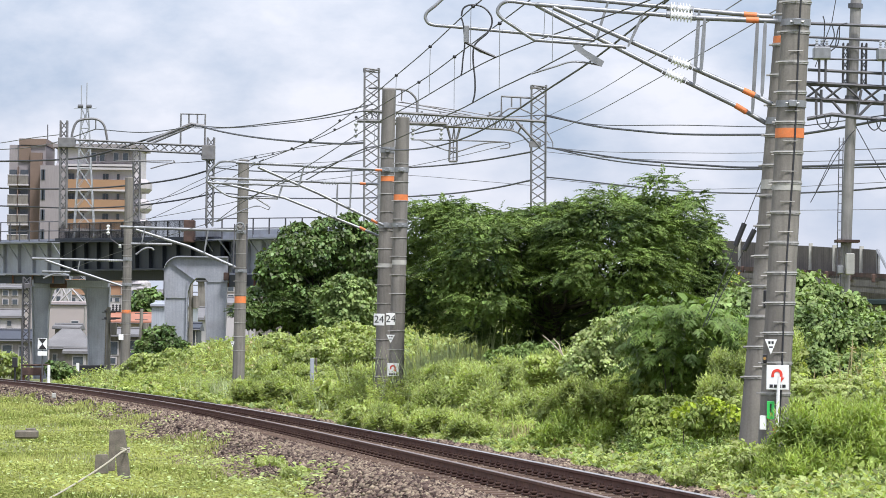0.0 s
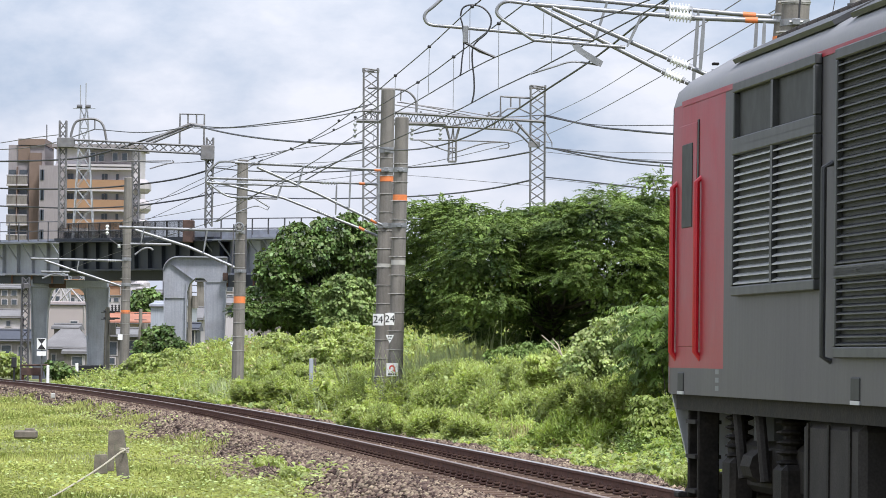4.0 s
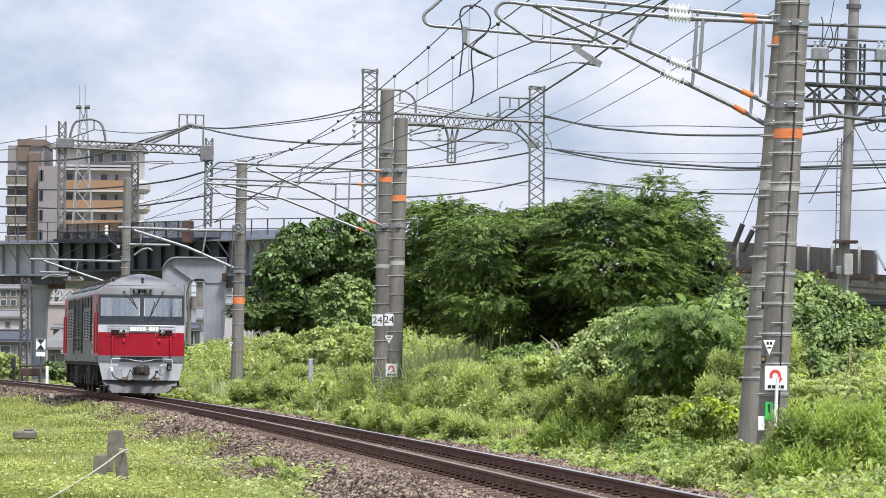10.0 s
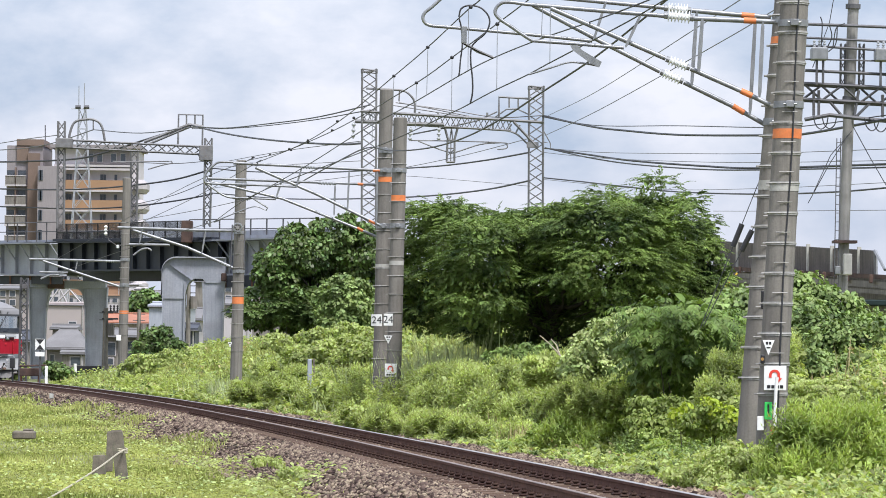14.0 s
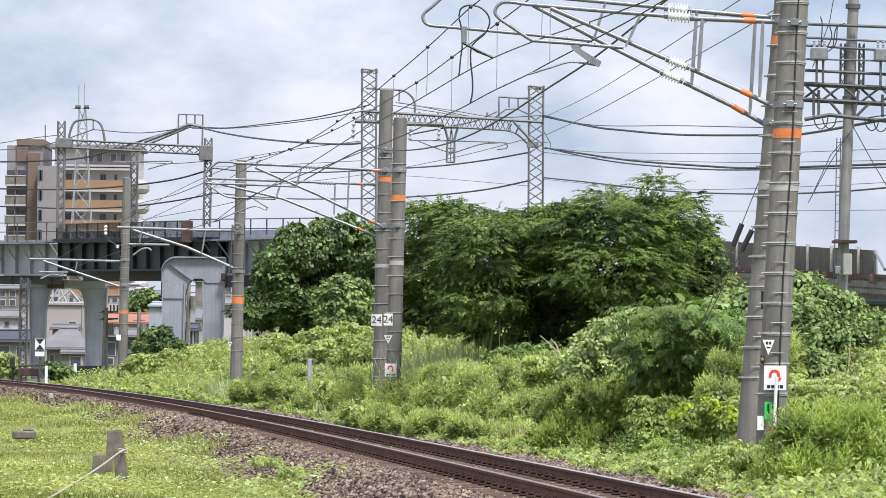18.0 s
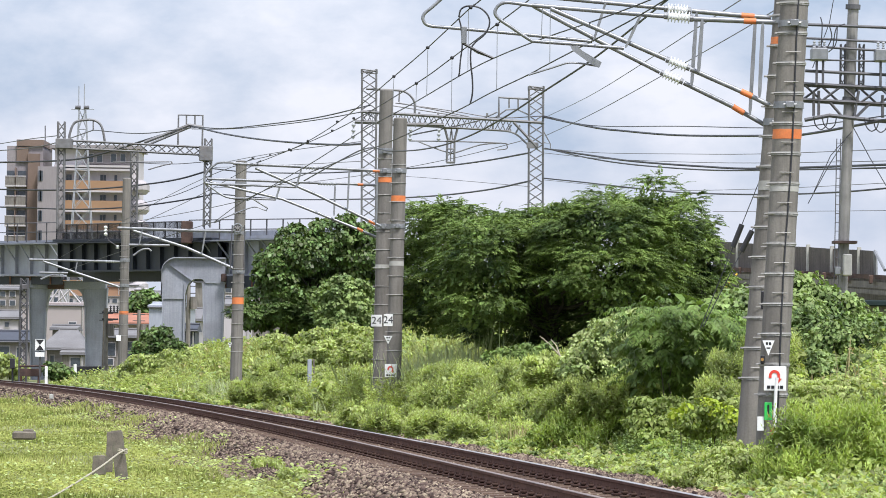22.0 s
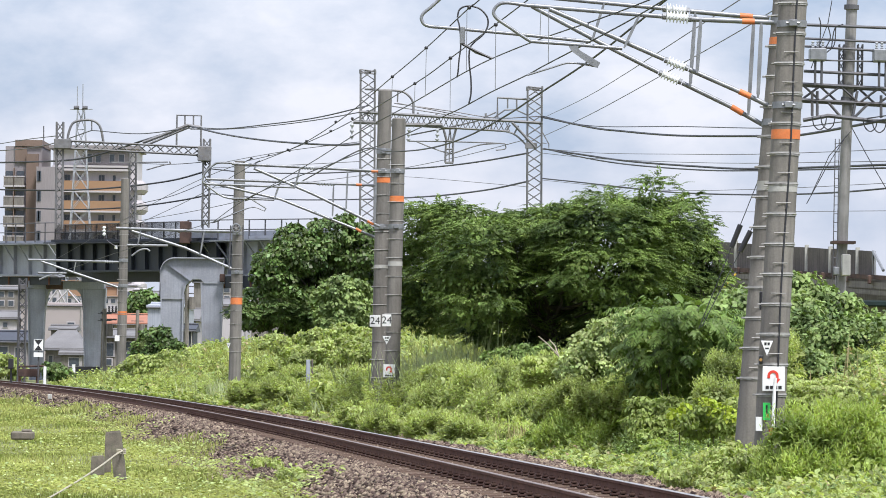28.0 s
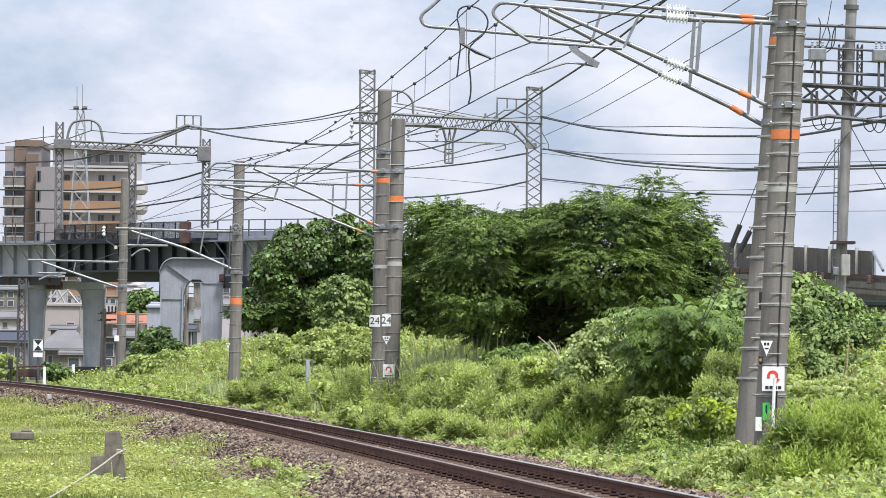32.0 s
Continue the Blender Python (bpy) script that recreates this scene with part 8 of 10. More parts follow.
def car(label, at, length, material):
    t = thing("parked_car", label, "car", at)
    x, y, z = at
    prof = [(0, 0.25), (0, 0.7), (0.12, 0.85), (0.75, 0.95), (1.25, 1.42), (2.7, 1.45), (3.4, 1.0), (3.9, 0.9), (4.05, 0.6), (4.05, 0.25)]
    k = length / 4.05
    part("body", Mesh().sections([[(x + a * k, y, z + b) for a, b in prof], [(x + a * k, y + 1.6, z + b) for a, b in prof]]), material, t)
    part("side_window", Mesh().prism([(x + 1.3 * k, z + 1.0), (x + 1.45 * k, z + 1.36), (x + 2.6 * k, z + 1.38), (x + 3.1 * k, z + 1.0)], 1, y - 0.02, y + 0.01), M_PANE, t)
    for a in (0.75, 3.2):
        w = part("wheel", Mesh().tube([(x + a * k, y - 0.03, z + 0.3), (x + a * k, y + 0.2, z + 0.3)], 0.3, 14), M_RUBBER, t)
        part("rim", Mesh().tube([(x + a * k, y - 0.05, z + 0.3), (x + a * k, y - 0.02, z + 0.3)], 0.18, 10), M_STEEL, w)


car("white parked car beyond the weeds by the bridge", (-19.982, 262, -0.45), 4.0, M_WHITE)

# ---- trackside equipment near the bridge ----
t = thing("signal_mast", "slim lattice mast beside a rusty cabinet", "mast", (-20.356, 214, -0.5))
lattice((-20.467, 214, -0.5), (-20.45, 214, 5.043), 0.34, 0.3, 0.36, 0.04, t, M_TOWER, "mast_leg")
part("head", Mesh().box((-20.542, 213.6, 4.482), (-20.271, 214.2, 4.744), 0.03), M_TOWER, t)
t = thing("rusty_cabinet", "rust-brown trackside cabinet on short legs", "cabinet", (-19.861, 212, -0.45))
part("case", Mesh().box((-20.385, 211.6, 0.25), (-19.399, 212.4, 0.628), 0.02), M_RUSTDARK, t)
part("top_rail", Mesh().tube([(-20.445, 212, 0.73), (-19.13, 212, 0.773)], 0.05, 6), M_RUSTDARK, t)
for x in (-20.33, -19.481):
    part("leg", Mesh().box((x - 0.05, 211.8, -0.5), (x + 0.05, 211.95, 0.3)), M_RUST, t)
t = thing("crossed_board", "square board with black and white triangles on a post", "sign", (-19.334, 211, -0.45))
bx0, bx1, bz0, bz1 = -19.586, -19.136, 1.509, 2.054
part("board", Mesh().box((bx0, 210.98, bz0), (bx1, 211.02, bz1)), M_WHITE, t)
cx, cz = (bx0 + bx1) / 2, (bz0 + bz1) / 2
part("black_triangle", Mesh().prism([(bx0 + 0.03, bz0 + 0.02), (bx1 - 0.03, bz0 + 0.02), (cx, cz)], 1, 210.968, 210.979), M_BLACK, t)
part("black_triangle", Mesh().prism([(bx0 + 0.03, bz1 - 0.02), (bx1 - 0.03, bz1 - 0.02), (cx, cz)], 1, 210.968, 210.979), M_BLACK, t)
part("lower_board", Mesh().box((bx0, 210.98, 1.209), (bx1, 211.02, 1.427)), M_WHITE, t)
part("post", Mesh().tube([(cx, 211.1, -0.5), (cx, 211.1, bz1)], 0.04, 8), M_TOWER, t)
t = thing("white_marker", "short white marker post beside the track", "post", (-18.851, 209, -0.45))
part("post", Mesh().box((-18.921, 208.9, -0.5), (-18.786, 209.05, 0.755), 0.02), M_WHITE, t)
t = thing("white_marker", "low pale concrete marker in the grass", "post", (-13.345, 150, -0.158))
part("block", Mesh().box((-13.422, 150, -0.198), (-13.287, 150.2, -0.024), 0.02), M_WALLPALE, t)
t = thing("dark_equipment_box", "dark trackside box on a short post", "box", (-20.083, 205, -0.45))
part("case", Mesh().box((-20.219, 205, 0.64), (-19.999, 205.4, 1.119), 0.02), M_BLACK, t)
part("post", Mesh().tube([(-20.083, 205.2, -0.5), (-20.106, 205.2, 0.694)], 0.05, 6), M_BLACK, t)
t = thing("low_barrier", "dark low barrier beside the bridge pier", "barrier", (-19.685, 238, 0.262))
part("panel", Mesh().box((-19.992, 238, 0.197), (-18.484, 238.3, 0.706), 0.03), M_BLACK, t)
part("cap", Mesh().tube([(-19.856, 237.5, 0.078), (-19.866, 237.5, 0.814)], 0.09, 8), M_WHITE, t)
# marker panel in the weeds
t = thing("cable_marker", "pale grey upright cable marker in the weeds", "marker", (-3.426, 115, 0.484))
part("panel", Mesh().box((-3.508, 115, 0.454), (-3.394, 115.05, 1.287), 0.01), M_SHED, t)
part("post", Mesh().box((-3.367, 115.02, 0.426), (-3.321, 115.1, 1.303), 0.01), M_POST, t)

# ---- old fence posts with a rope on the near grass ----
def stake(label, lo, hi, w, lean=0.0):
    t = thing("concrete_stake", label, "stake", (lo[0], lo[1], lo[2]), "old fence stakes")
    q = Mesh()
    rows = []
    for f, k in ((0, 1.0), (0.5, 0.98), (0.96, 0.92), (1.0, 0.8)):
        x, z = lo[0] + (hi[0] - lo[0]) * f, lo[2] + (hi[2] - lo[2]) * f
        h = w * k / 2
        rows.append([(x - h, lo[1] - h, z), (x + h, lo[1] - h, z + 0.01), (x + h, lo[1] + h, z), (x - h, lo[1] + h, z - 0.008)])
    q.sections(rows)
    part("shaft", q, M_POST, t)
    return t


stake("thick mossy old concrete stake with a rope tied round it", (-4.562, 63.0, -0.519), (-4.662, 63.0, 0.261), 0.175)
stake("dark concrete stake standing close behind another", (-4.873, 64.5, -0.375), (-4.864, 64.5, 0.217), 0.095)
stake("short broken concrete stake in the grass", (-4.983, 64.0, -0.404), (-4.979, 64.0, -0.123), 0.19)
t = thing("rope", "frayed pale rope sagging from an old stake", "rope", (-4.585, 62.9, -0.046))
part("strand", Mesh().tube(bend([(-4.545, 62.9, -0.022), (-4.613, 62.4, -0.076), (-4.673, 61, -0.172), (-4.749, 59.5, -0.267), (-4.847, 57.5, -0.379), (-4.927, 55.5, -0.465), (-5.048, 54.5, -0.533)], 6), 0.013, 6), M_ROPE, t)
for k in (0.0, 0.025, 0.05):
    z = -0.057 + k
    part("knot_loop", Mesh().tube([(-4.589 + 0.085 * math.cos(a), 63 + 0.085 * math.sin(a), z + 0.008 * math.sin(2 * a)) for a in [2 * math.pi * i / 12 for i in range(12)]], 0.013, 5, closed=True), M_ROPE, t)
t = thing("concrete_block", "weathered concrete block sunk in the grass", "block", (-7.963, 84, -0.159))
part("block", Mesh().box((-8.22, 84, -0.30), (-7.80, 84.5, -0.14), 0.03).box((-8.02, 84.1, -0.15), (-7.84, 84.4, -0.10), 0.02), M_POST, t)


# ---- plants ----
def unit(v):
    return v / np.maximum(1e-6, np.linalg.norm(v, axis=-1, keepdims=True))


def leaf_mesh(name, p, d, nrm, length, width, material, fold=0.12, mid=0.45):
    """Four-cornered leaves: p the stalk end, d the way they point, nrm their upper side."""
    d = unit(d)
    side = unit(np.cross(d, nrm))
    nn = np.cross(side, d)
    L, W = length[:, None], width[:, None]
    a = p
    b = p + d * L * mid + side * W * 0.5 + nn * L * fold
    c = p + d * L - nn * L * fold * 0.6
    e = p + d * L * mid - side * W * 0.5 + nn * L * fold
    if np.mean(width / length) > 0.55:
        up = nn * L * fold
        ring = [a] + [p + d * L * k + side * W * s + up for k, s in ((0.22, 0.40), (0.62, 0.46))] + [c] + [p + d * L * k - side * W * s + up for k, s in ((0.62, 0.46), (0.22, 0.40))]
        return wide(name, np.stack(ring, 1).reshape(-1, 3), np.arange(len(p) * 6).reshape(-1, 6), material)
    v = np.stack([a, b, c, e], 1).reshape(-1, 3)
    f = np.arange(len(p) * 4).reshape(-1, 4)
    return wide(name, v, f, material)


def branch(mesh, a, b, r0, r1, rng, bends=4, wob=0.12):
    A, B = np.array(a), np.array(b)
    L = np.linalg.norm(B - A)
    pts = [A + (B - A) * i / bends + (rng.normal(size=3) * wob * L / bends if 0 < i < bends else 0) for i in range(bends + 1)]
    mesh.tube([tuple(p) for p in pts], r0, 7, r1=r1)


def on_skin(rng, lobes, count, low=-0.9):
    """Places on the outside of a union of rounded lobes, with the way out of it."""
    B = np.array(lobes, float)
    wgt = B[:, 3] * B[:, 5] + B[:, 4] * B[:, 3] * 0.5
    P, U = [], []
    have = 0
    while have < count:
        n = count * 2
        k = rng.choice(len(B), n, p=wgt / wgt.sum())
        u = unit(rng.normal(size=(n, 3)))
        p = B[k, :3] + u * B[k, 3:6] * rng.uniform(0.82, 1.0, (n, 1))
        inside = (((p[:, None] - B[None, :, :3]) / B[None, :, 3:6]) ** 2).sum(-1) < 0.62
        ok = (~inside.any(1)) & (u[:, 2] > low)
        P.append(p[ok])
        U.append(unit(u[ok] / B[k[ok], 3:6]))
        have += int(ok.sum())
    return np.concatenate(P)[:count], np.concatenate(U)[:count]


def frond_leaves(rng, base, way, length, pairs, leaf, droop, rise, hang=0.18, face=0.0):
    """Leaflets in pairs along arching leaf stalks."""
    n = len(base)
    s = np.linspace(0.16, 1.0, pairs)[None, :, None]
    L = length[:, None, None]
    up = np.array([0, 0, 1.0])
    axis = base[:, None] + way[:, None] * L * s + up * (rise * s - droop * s * s) * L
    tan = unit(way[:, None] + up * (rise - 2 * droop * s))
    side = unit(np.cross(tan, up))
    top = np.cross(side, tan)
    P, D, N, S = [], [], [], []
    for g in (-1, 1):
        d = side * g * 0.85 + tan * 0.55 - up * hang + rng.normal(size=(n, pairs, 3)) * 0.16
        P.append(axis.reshape(-1, 3))
        D.append(d.reshape(-1, 3))
        N.append((top + way[:, None] * face + rng.normal(size=(n, pairs, 3)) * 0.22).reshape(-1, 3))
        S.append((leaf * (1.05 - 0.55 * np.abs(2 * s[..., 0] - 0.85)) * rng.uniform(0.75, 1.2, (n, pairs))).ravel())
    return np.concatenate(P), np.concatenate(D), np.concatenate(N), np.concatenate(S)


def leaves_of(mode, rng, lobes, lumps, lump, per, leaf, flat, low):
    """Leaf places on the skin of the lobes, gathered in lumps: flat or arching fronds, shingled broad leaves or tufted shoots."""
    c, u = on_skin(rng, lobes, lumps, low)
    r = rng.uniform(lump[0], lump[1], lumps)
    if mode in ("frond", "arch"):
        # tiers of arching fronds, each tier a flat shelf
        k = np.repeat(np.arange(lumps), per)
        n = len(k)
        a = rng.uniform(0, 2 * math.pi, n)
        out = np.stack([np.cos(a), np.sin(a), np.zeros(n)], -1)
        q = np.sqrt(rng.rand(n))
        base = c[k] + out * (r[k] * q)[:, None] * np.array([1, 1, 0]) + np.array([0, 0, 1.0]) * (r[k] * flat * (1 - q * q) + rng.normal(size=n) * r[k] * 0.10)[:, None]
        way = unit(out * 0.9 + u[k] * np.array([0.9, 0.9, 0.25]) + rng.normal(size=(n, 3)) * np.array([0.35, 0.35, 0.18]))
        ln = r[k] * rng.uniform(0.55, 1.1, n)
        p, d, nn, s = frond_leaves(rng, base, way, ln, 9, leaf, 0.42, 0.24) if mode == "frond" else frond_leaves(rng, base, way, ln, 9, leaf, 0.95, 0.60, 0.45, 0.7)
        return p, d, nn, s, c
    k = np.repeat(np.arange(lumps), per)
    n = len(k)
    v = unit(rng.normal(size=(n, 3)) + u[k] * 0.7 + np.array([0, 0, 0.35]))
    shell = rng.uniform(0.72, 1.04, (n, 1))
    p = c[k] + v * r[k][:, None] * np.array([1, 1, flat]) * shell
    if mode == "shingle":
        nrm = unit(v * 0.75 + np.array([0, -0.1, 0.55]) + rng.normal(size=(n, 3)) * 0.38)
        d = unit(v * np.array([0.7, 0.7, 0.2]) - np.array([0, 0, 0.75]) + rng.normal(size=(n, 3)) * 0.5)
        return p, d, nrm, leaf * rng.uniform(0.55, 1.3, n), c
    # shoots: a tuft of narrow leaves round every tip, longer and flatter below it
    tuft = 9
    g = np.repeat(np.arange(n), tuft)
    f = np.tile(np.linspace(0, 1, tuft), n)
    stem = unit(v[g] * np.array([0.55, 0.55, 0.3]) + np.array([0, 0, 0.8]))
    pp = p[g] - stem * (f * leaf * 1.9)[:, None]
    a = np.tile(np.arange(tuft) * 2.4, n) + np.repeat(rng.uniform(0, 6.28, n), tuft)
    spread = 0.55 + 0.9 * f
    d = unit(np.stack([np.cos(a) * spread, np.sin(a) * spread, 1.0 - 0.95 * f], -1) + rng.normal(size=(n * tuft, 3)) * 0.2)
    nrm = unit(stem + np.array([0, 0, 0.5]) + rng.normal(size=(n * tuft, 3)) * 0.25)
    return pp, d, nrm, leaf * (0.55 + 0.55 * f) * rng.uniform(0.75, 1.25, n * tuft), c


def plant(name, label, category, foot, lobes, mode, lumps, lump, per, leaf, width, material, seed, flat=0.6, stems=6, trunk=0.0, low=-0.9, fill=None, inner=0):
    """A tree, shrub or mound: stems and a crown of leaves; inner: lumps of leaves deeper inside; fill: a darker leaf
    for them, shade put into colour.
    """
    rng = np.random.RandomState(seed)
    t = thing(name, label, category, foot)
    pts, dirs, nrm, L, tips = leaves_of(mode, rng, lobes, lumps, lump, per, leaf, flat, low)
    body = "crown" if trunk else "foliage"
    part(body, leaf_mesh(body, pts, dirs, nrm, L, L * width * rng.uniform(0.8, 1.2, len(L)), material), material, t)
    # where fill is given, its darker leaf paints shade into the crown's depth
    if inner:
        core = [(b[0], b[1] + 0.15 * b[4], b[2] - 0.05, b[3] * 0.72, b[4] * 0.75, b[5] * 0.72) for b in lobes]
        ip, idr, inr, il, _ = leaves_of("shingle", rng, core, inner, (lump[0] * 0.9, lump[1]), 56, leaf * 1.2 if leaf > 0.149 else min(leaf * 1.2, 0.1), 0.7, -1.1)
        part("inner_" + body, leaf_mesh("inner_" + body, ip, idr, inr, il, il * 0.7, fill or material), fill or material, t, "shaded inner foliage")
    pick = tips[rng.choice(len(tips), min(len(tips), stems * 3), replace=False)]
    if trunk:
        tk = Mesh()
        B = np.array(lobes)
        ctr = np.average(B[:, :3], axis=0, weights=B[:, 3] * B[:, 5])
        top = (ctr[0], ctr[1], ctr[2] - 0.2)
        branch(tk, foot, top, trunk, trunk * 0.45, rng, 5, 0.10)
        part("trunk", tk, M_BARK, t, smooth=True)
        for i, p in enumerate(pick):
            q = Mesh()
            s = np.array(foot) + (np.array(top) - np.array(foot)) * rng.uniform(0.25, 0.95)
            branch(q, s, p, trunk * 0.4 if i < stems else 0.02, 0.008, rng, 5, 0.14)
            part("limb" if i < stems else "twig", q, M_BARK, t, smooth=True)
    else:
        for i in range(stems):
            q = Mesh()
            s = np.array([pick[i][0] * 0.8 + foot[0] * 0.2, pick[i][1] + 0.15, foot[2]]) + rng.normal(size=3) * np.array([0.08, 0.08, 0])
            branch(q, s, pick[i] - np.array([0, -0.1, 0.1]), 0.010, 0.005, rng, 4, 0.12)
            part("stem", q, M_BARK, t)
    return t


def weed_stand(name, label, foot, spots, count, h0, h1, leaf, width, material, seed, per=26, category="weeds"):
    """Upright leafy stalks standing close together. spots: centre and half-widths of the stand on the ground."""
    rng = np.random.RandomState(seed)
    t = thing(name, label, category, foot)
    S = np.array(spots, float)
    k = rng.choice(len(S), count, p=S[:, 2] * S[:, 3] / (S[:, 2] * S[:, 3]).sum())
    r, a = rng.rand(count) ** 0.5, rng.uniform(0, 6.28, count)
    x, y = S[k, 0] + r * np.cos(a) * S[k, 2], S[k, 1] + r * np.sin(a) * S[k, 3]
    keep = x - TX(y) > 2.25
    x, y, k, r = x[keep], y[keep], k[keep], r[keep]
    count = len(x)
    z = ground_z(x, y)
    h = rng.uniform(h0, h1, count) * (1 - 0.45 * r ** 2) * S[k, 4]
    lean = rng.normal(size=(count, 2)) * 0.16
    f = np.sort(rng.rand(count, per), 1) ** 0.7
    ang = rng.uniform(0, 6.28, (count, per))
    base = np.stack([x[:, None] + lean[:, :1] * f * h[:, None], y[:, None] + lean[:, 1:] * f * h[:, None], z[:, None] + f * h[:, None]], -1)
    dr = np.stack([np.cos(ang), np.sin(ang), 0.9 * f - 0.15 + rng.normal(size=(count, per)) * 0.2], -1)
    L = leaf * rng.uniform(0.6, 1.3, (count, per)) * (1.15 - 0.5 * f)
    nrm = np.stack([rng.normal(size=(count, per)) * 0.3, rng.normal(size=(count, per)) * 0.3 - 0.15, np.ones((count, per))], -1)
    q = lambda v: v.reshape(-1, *v.shape[2:])
    part("foliage", leaf_mesh("foliage", q(base), q(dr), q(nrm), q(L), q(L) * width, material), material, t)
    for i in range(10):
        j = rng.randint(count)
        s = Mesh().tube([(x[j], y[j], z[j] - 0.03), (x[j] + lean[j, 0] * h[j], y[j] + lean[j, 1] * h[j], z[j] + h[j])], 0.006, 5, r1=0.003)
        part("stalk", s, material, t)
    return t


plant("tree", "broad dark green tree with layered drooping foliage", "tree", (2.649, 100, 1.1),
    [(-0.12, 102.2, 4.13, 0.93, 1.15, 0.71), (-0.29, 101.8, 3.32, 0.76, 1.15, 0.79), (-0.04, 101.8, 2.49, 0.97, 1.15, 0.55), (0.85, 97, 3.8, 1.0, 1.15, 0.78), (0.86, 97, 2.9, 1.13, 1.15, 0.75), (2.16, 99.5, 3.86, 0.9, 1.15, 0.72), (2.79, 97, 4.05, 0.83, 1.15, 0.78), (3.69, 96, 4.08, 1.02, 1.15, 0.7), (4.59, 98, 4.28, 0.68, 1.15, 0.71), (5.05, 97, 4.0, 0.53, 1.15, 0.63), (3.7, 96, 3.31, 1.37, 1.15, 0.77), (2.29, 99.5, 3.08, 1.16, 1.15, 0.64), (4.95, 98, 3.22, 0.71, 1.15, 0.76), (5.29, 99, 3.46, 0.46, 1.15, 0.7), (3.09, 100, 2.16, 1.16, 1.15, 0.58)] + [(1.54, 100, 2.08, 0.97, 1.15, 0.52), (4.19, 98.5, 2.42, 0.87, 1.15, 0.61), (4.81, 97.5, 5.06, 0.15, 1.15, 0.23), (5.46, 97, 4.79, 0.19, 1.15, 0.11), (3.79, 97, 4.74, 0.53, 1.15, 0.25), (0.22, 100.5, 4.51, 0.58, 1.15, 0.29), (1.57, 98.5, 3.37, 0.76, 1.15, 0.92), (1.51, 99.5, 4.13, 0.64, 1.15, 0.54), (2.56, 98, 4.41, 0.46, 1.15, 0.38), (-0.24, 101, 4.61, 0.29, 1.15, 0.18)],
    "frond", 440, (0.20, 0.50), 34, 0.088, 0.42, M_LEAF_TREE, 11, flat=0.45, stems=14, trunk=0.13, low=-0.75, inner=520)
plant("shrub_tree", "slender branch of pale leaves beside the broad tree", "tree", (5.689, 98, 1.6),
    [(5.93, 98.5, 4.28, 0.18, 0.21, 0.31), (5.84, 98.6, 3.77, 0.33, 0.33, 0.43), (6.1, 98.4, 3.9, 0.18, 0.19, 0.28), (6.06, 99, 3.27, 0.44, 0.36, 0.41), (5.68, 99, 3.01, 0.51, 0.4, 0.44)],
    "frond", 52, (0.14, 0.34), 16, 0.085, 0.40, M_LEAF_TREE, 12, stems=7, trunk=0.04, inner=40)
plant("tree", "dense dark tree overgrown with glossy vines", "tree", (-4.335, 152, 1.0),
    [(-5.69, 149.5, 4.5, 0.58, 1.0, 0.89), (-4.79, 149.5, 5.05, 0.77, 1.0, 0.77), (-3.73, 151, 5.53, 0.82, 1.0, 0.74), (-2.88, 151, 5.11, 0.62, 1.0, 0.82), (-5.0, 150.5, 4.1, 0.88, 1.0, 0.82), (-5.21, 149.4, 3.54, 0.77, 1.0, 0.62), (-3.77, 152, 4.34, 1.3, 1.0, 0.86), (-5.42, 151.6, 3.18, 1.02, 1.0, 0.86), (-6.43, 151, 2.92, 0.47, 1.0, 0.66), (-4.35, 152.2, 2.8, 1.28, 1.0, 0.71), (-2.79, 152.5, 3.48, 0.59, 1.0, 1.18)],
    "shingle", 330, (0.18, 0.42), 60, 0.15, 0.8, M_LEAF_DARK, 13, flat=0.8, stems=10, trunk=0.14, low=-1.1, inner=120)
plant("shrub", "rounded bright green vine-covered shrub before a darker tree", "shrub", (-3.22, 146, 0.9),
    [(-3.2, 146, 3.47, 0.76, 0.56, 0.57), (-3.65, 146, 3.19, 0.53, 0.43, 0.49), (-2.67, 146, 3.06, 0.45, 0.47, 0.64), (-3.34, 146, 2.72, 0.79, 0.55, 0.49)],
    "shingle", 130, (0.13, 0.28), 55, 0.13, 0.8, M_LEAF_KUDZU, 14, flat=0.8, stems=3, low=-1.1, inner=30)
# dark leaf material carries the shade below the tree in this shrub's colour
plant("shrub", "leafy shrub, coloured dark for shade, at the foot of the dark tree", "shrub", (-5.3, 147, 0.8),
    [(-5.59, 148.5, 2.94, 0.58, 0.42, 0.42), (-6.55, 148.5, 2.89, 0.42, 0.33, 0.35), (-4.64, 149, 2.69, 0.5, 0.36, 0.35)],
    "frond", 40, (0.18, 0.34), 20, 0.12, 0.45, M_LEAF_DARK, 29, stems=3, inner=20)
plant("shrub", "round green bush beside the bridge pier", "shrub", (-12.621, 196, -0.1),
    [(-12.46, 194, 2.01, 0.65, 0.47, 0.45), (-12.95, 194, 1.61, 0.65, 0.45, 0.4), (-12.0, 194, 1.52, 0.55, 0.43, 0.45)],
    "shingle", 90, (0.16, 0.34), 50, 0.16, 0.75, M_LEAF_DARK, 15, flat=0.8, stems=3, low=-1.1, inner=25)
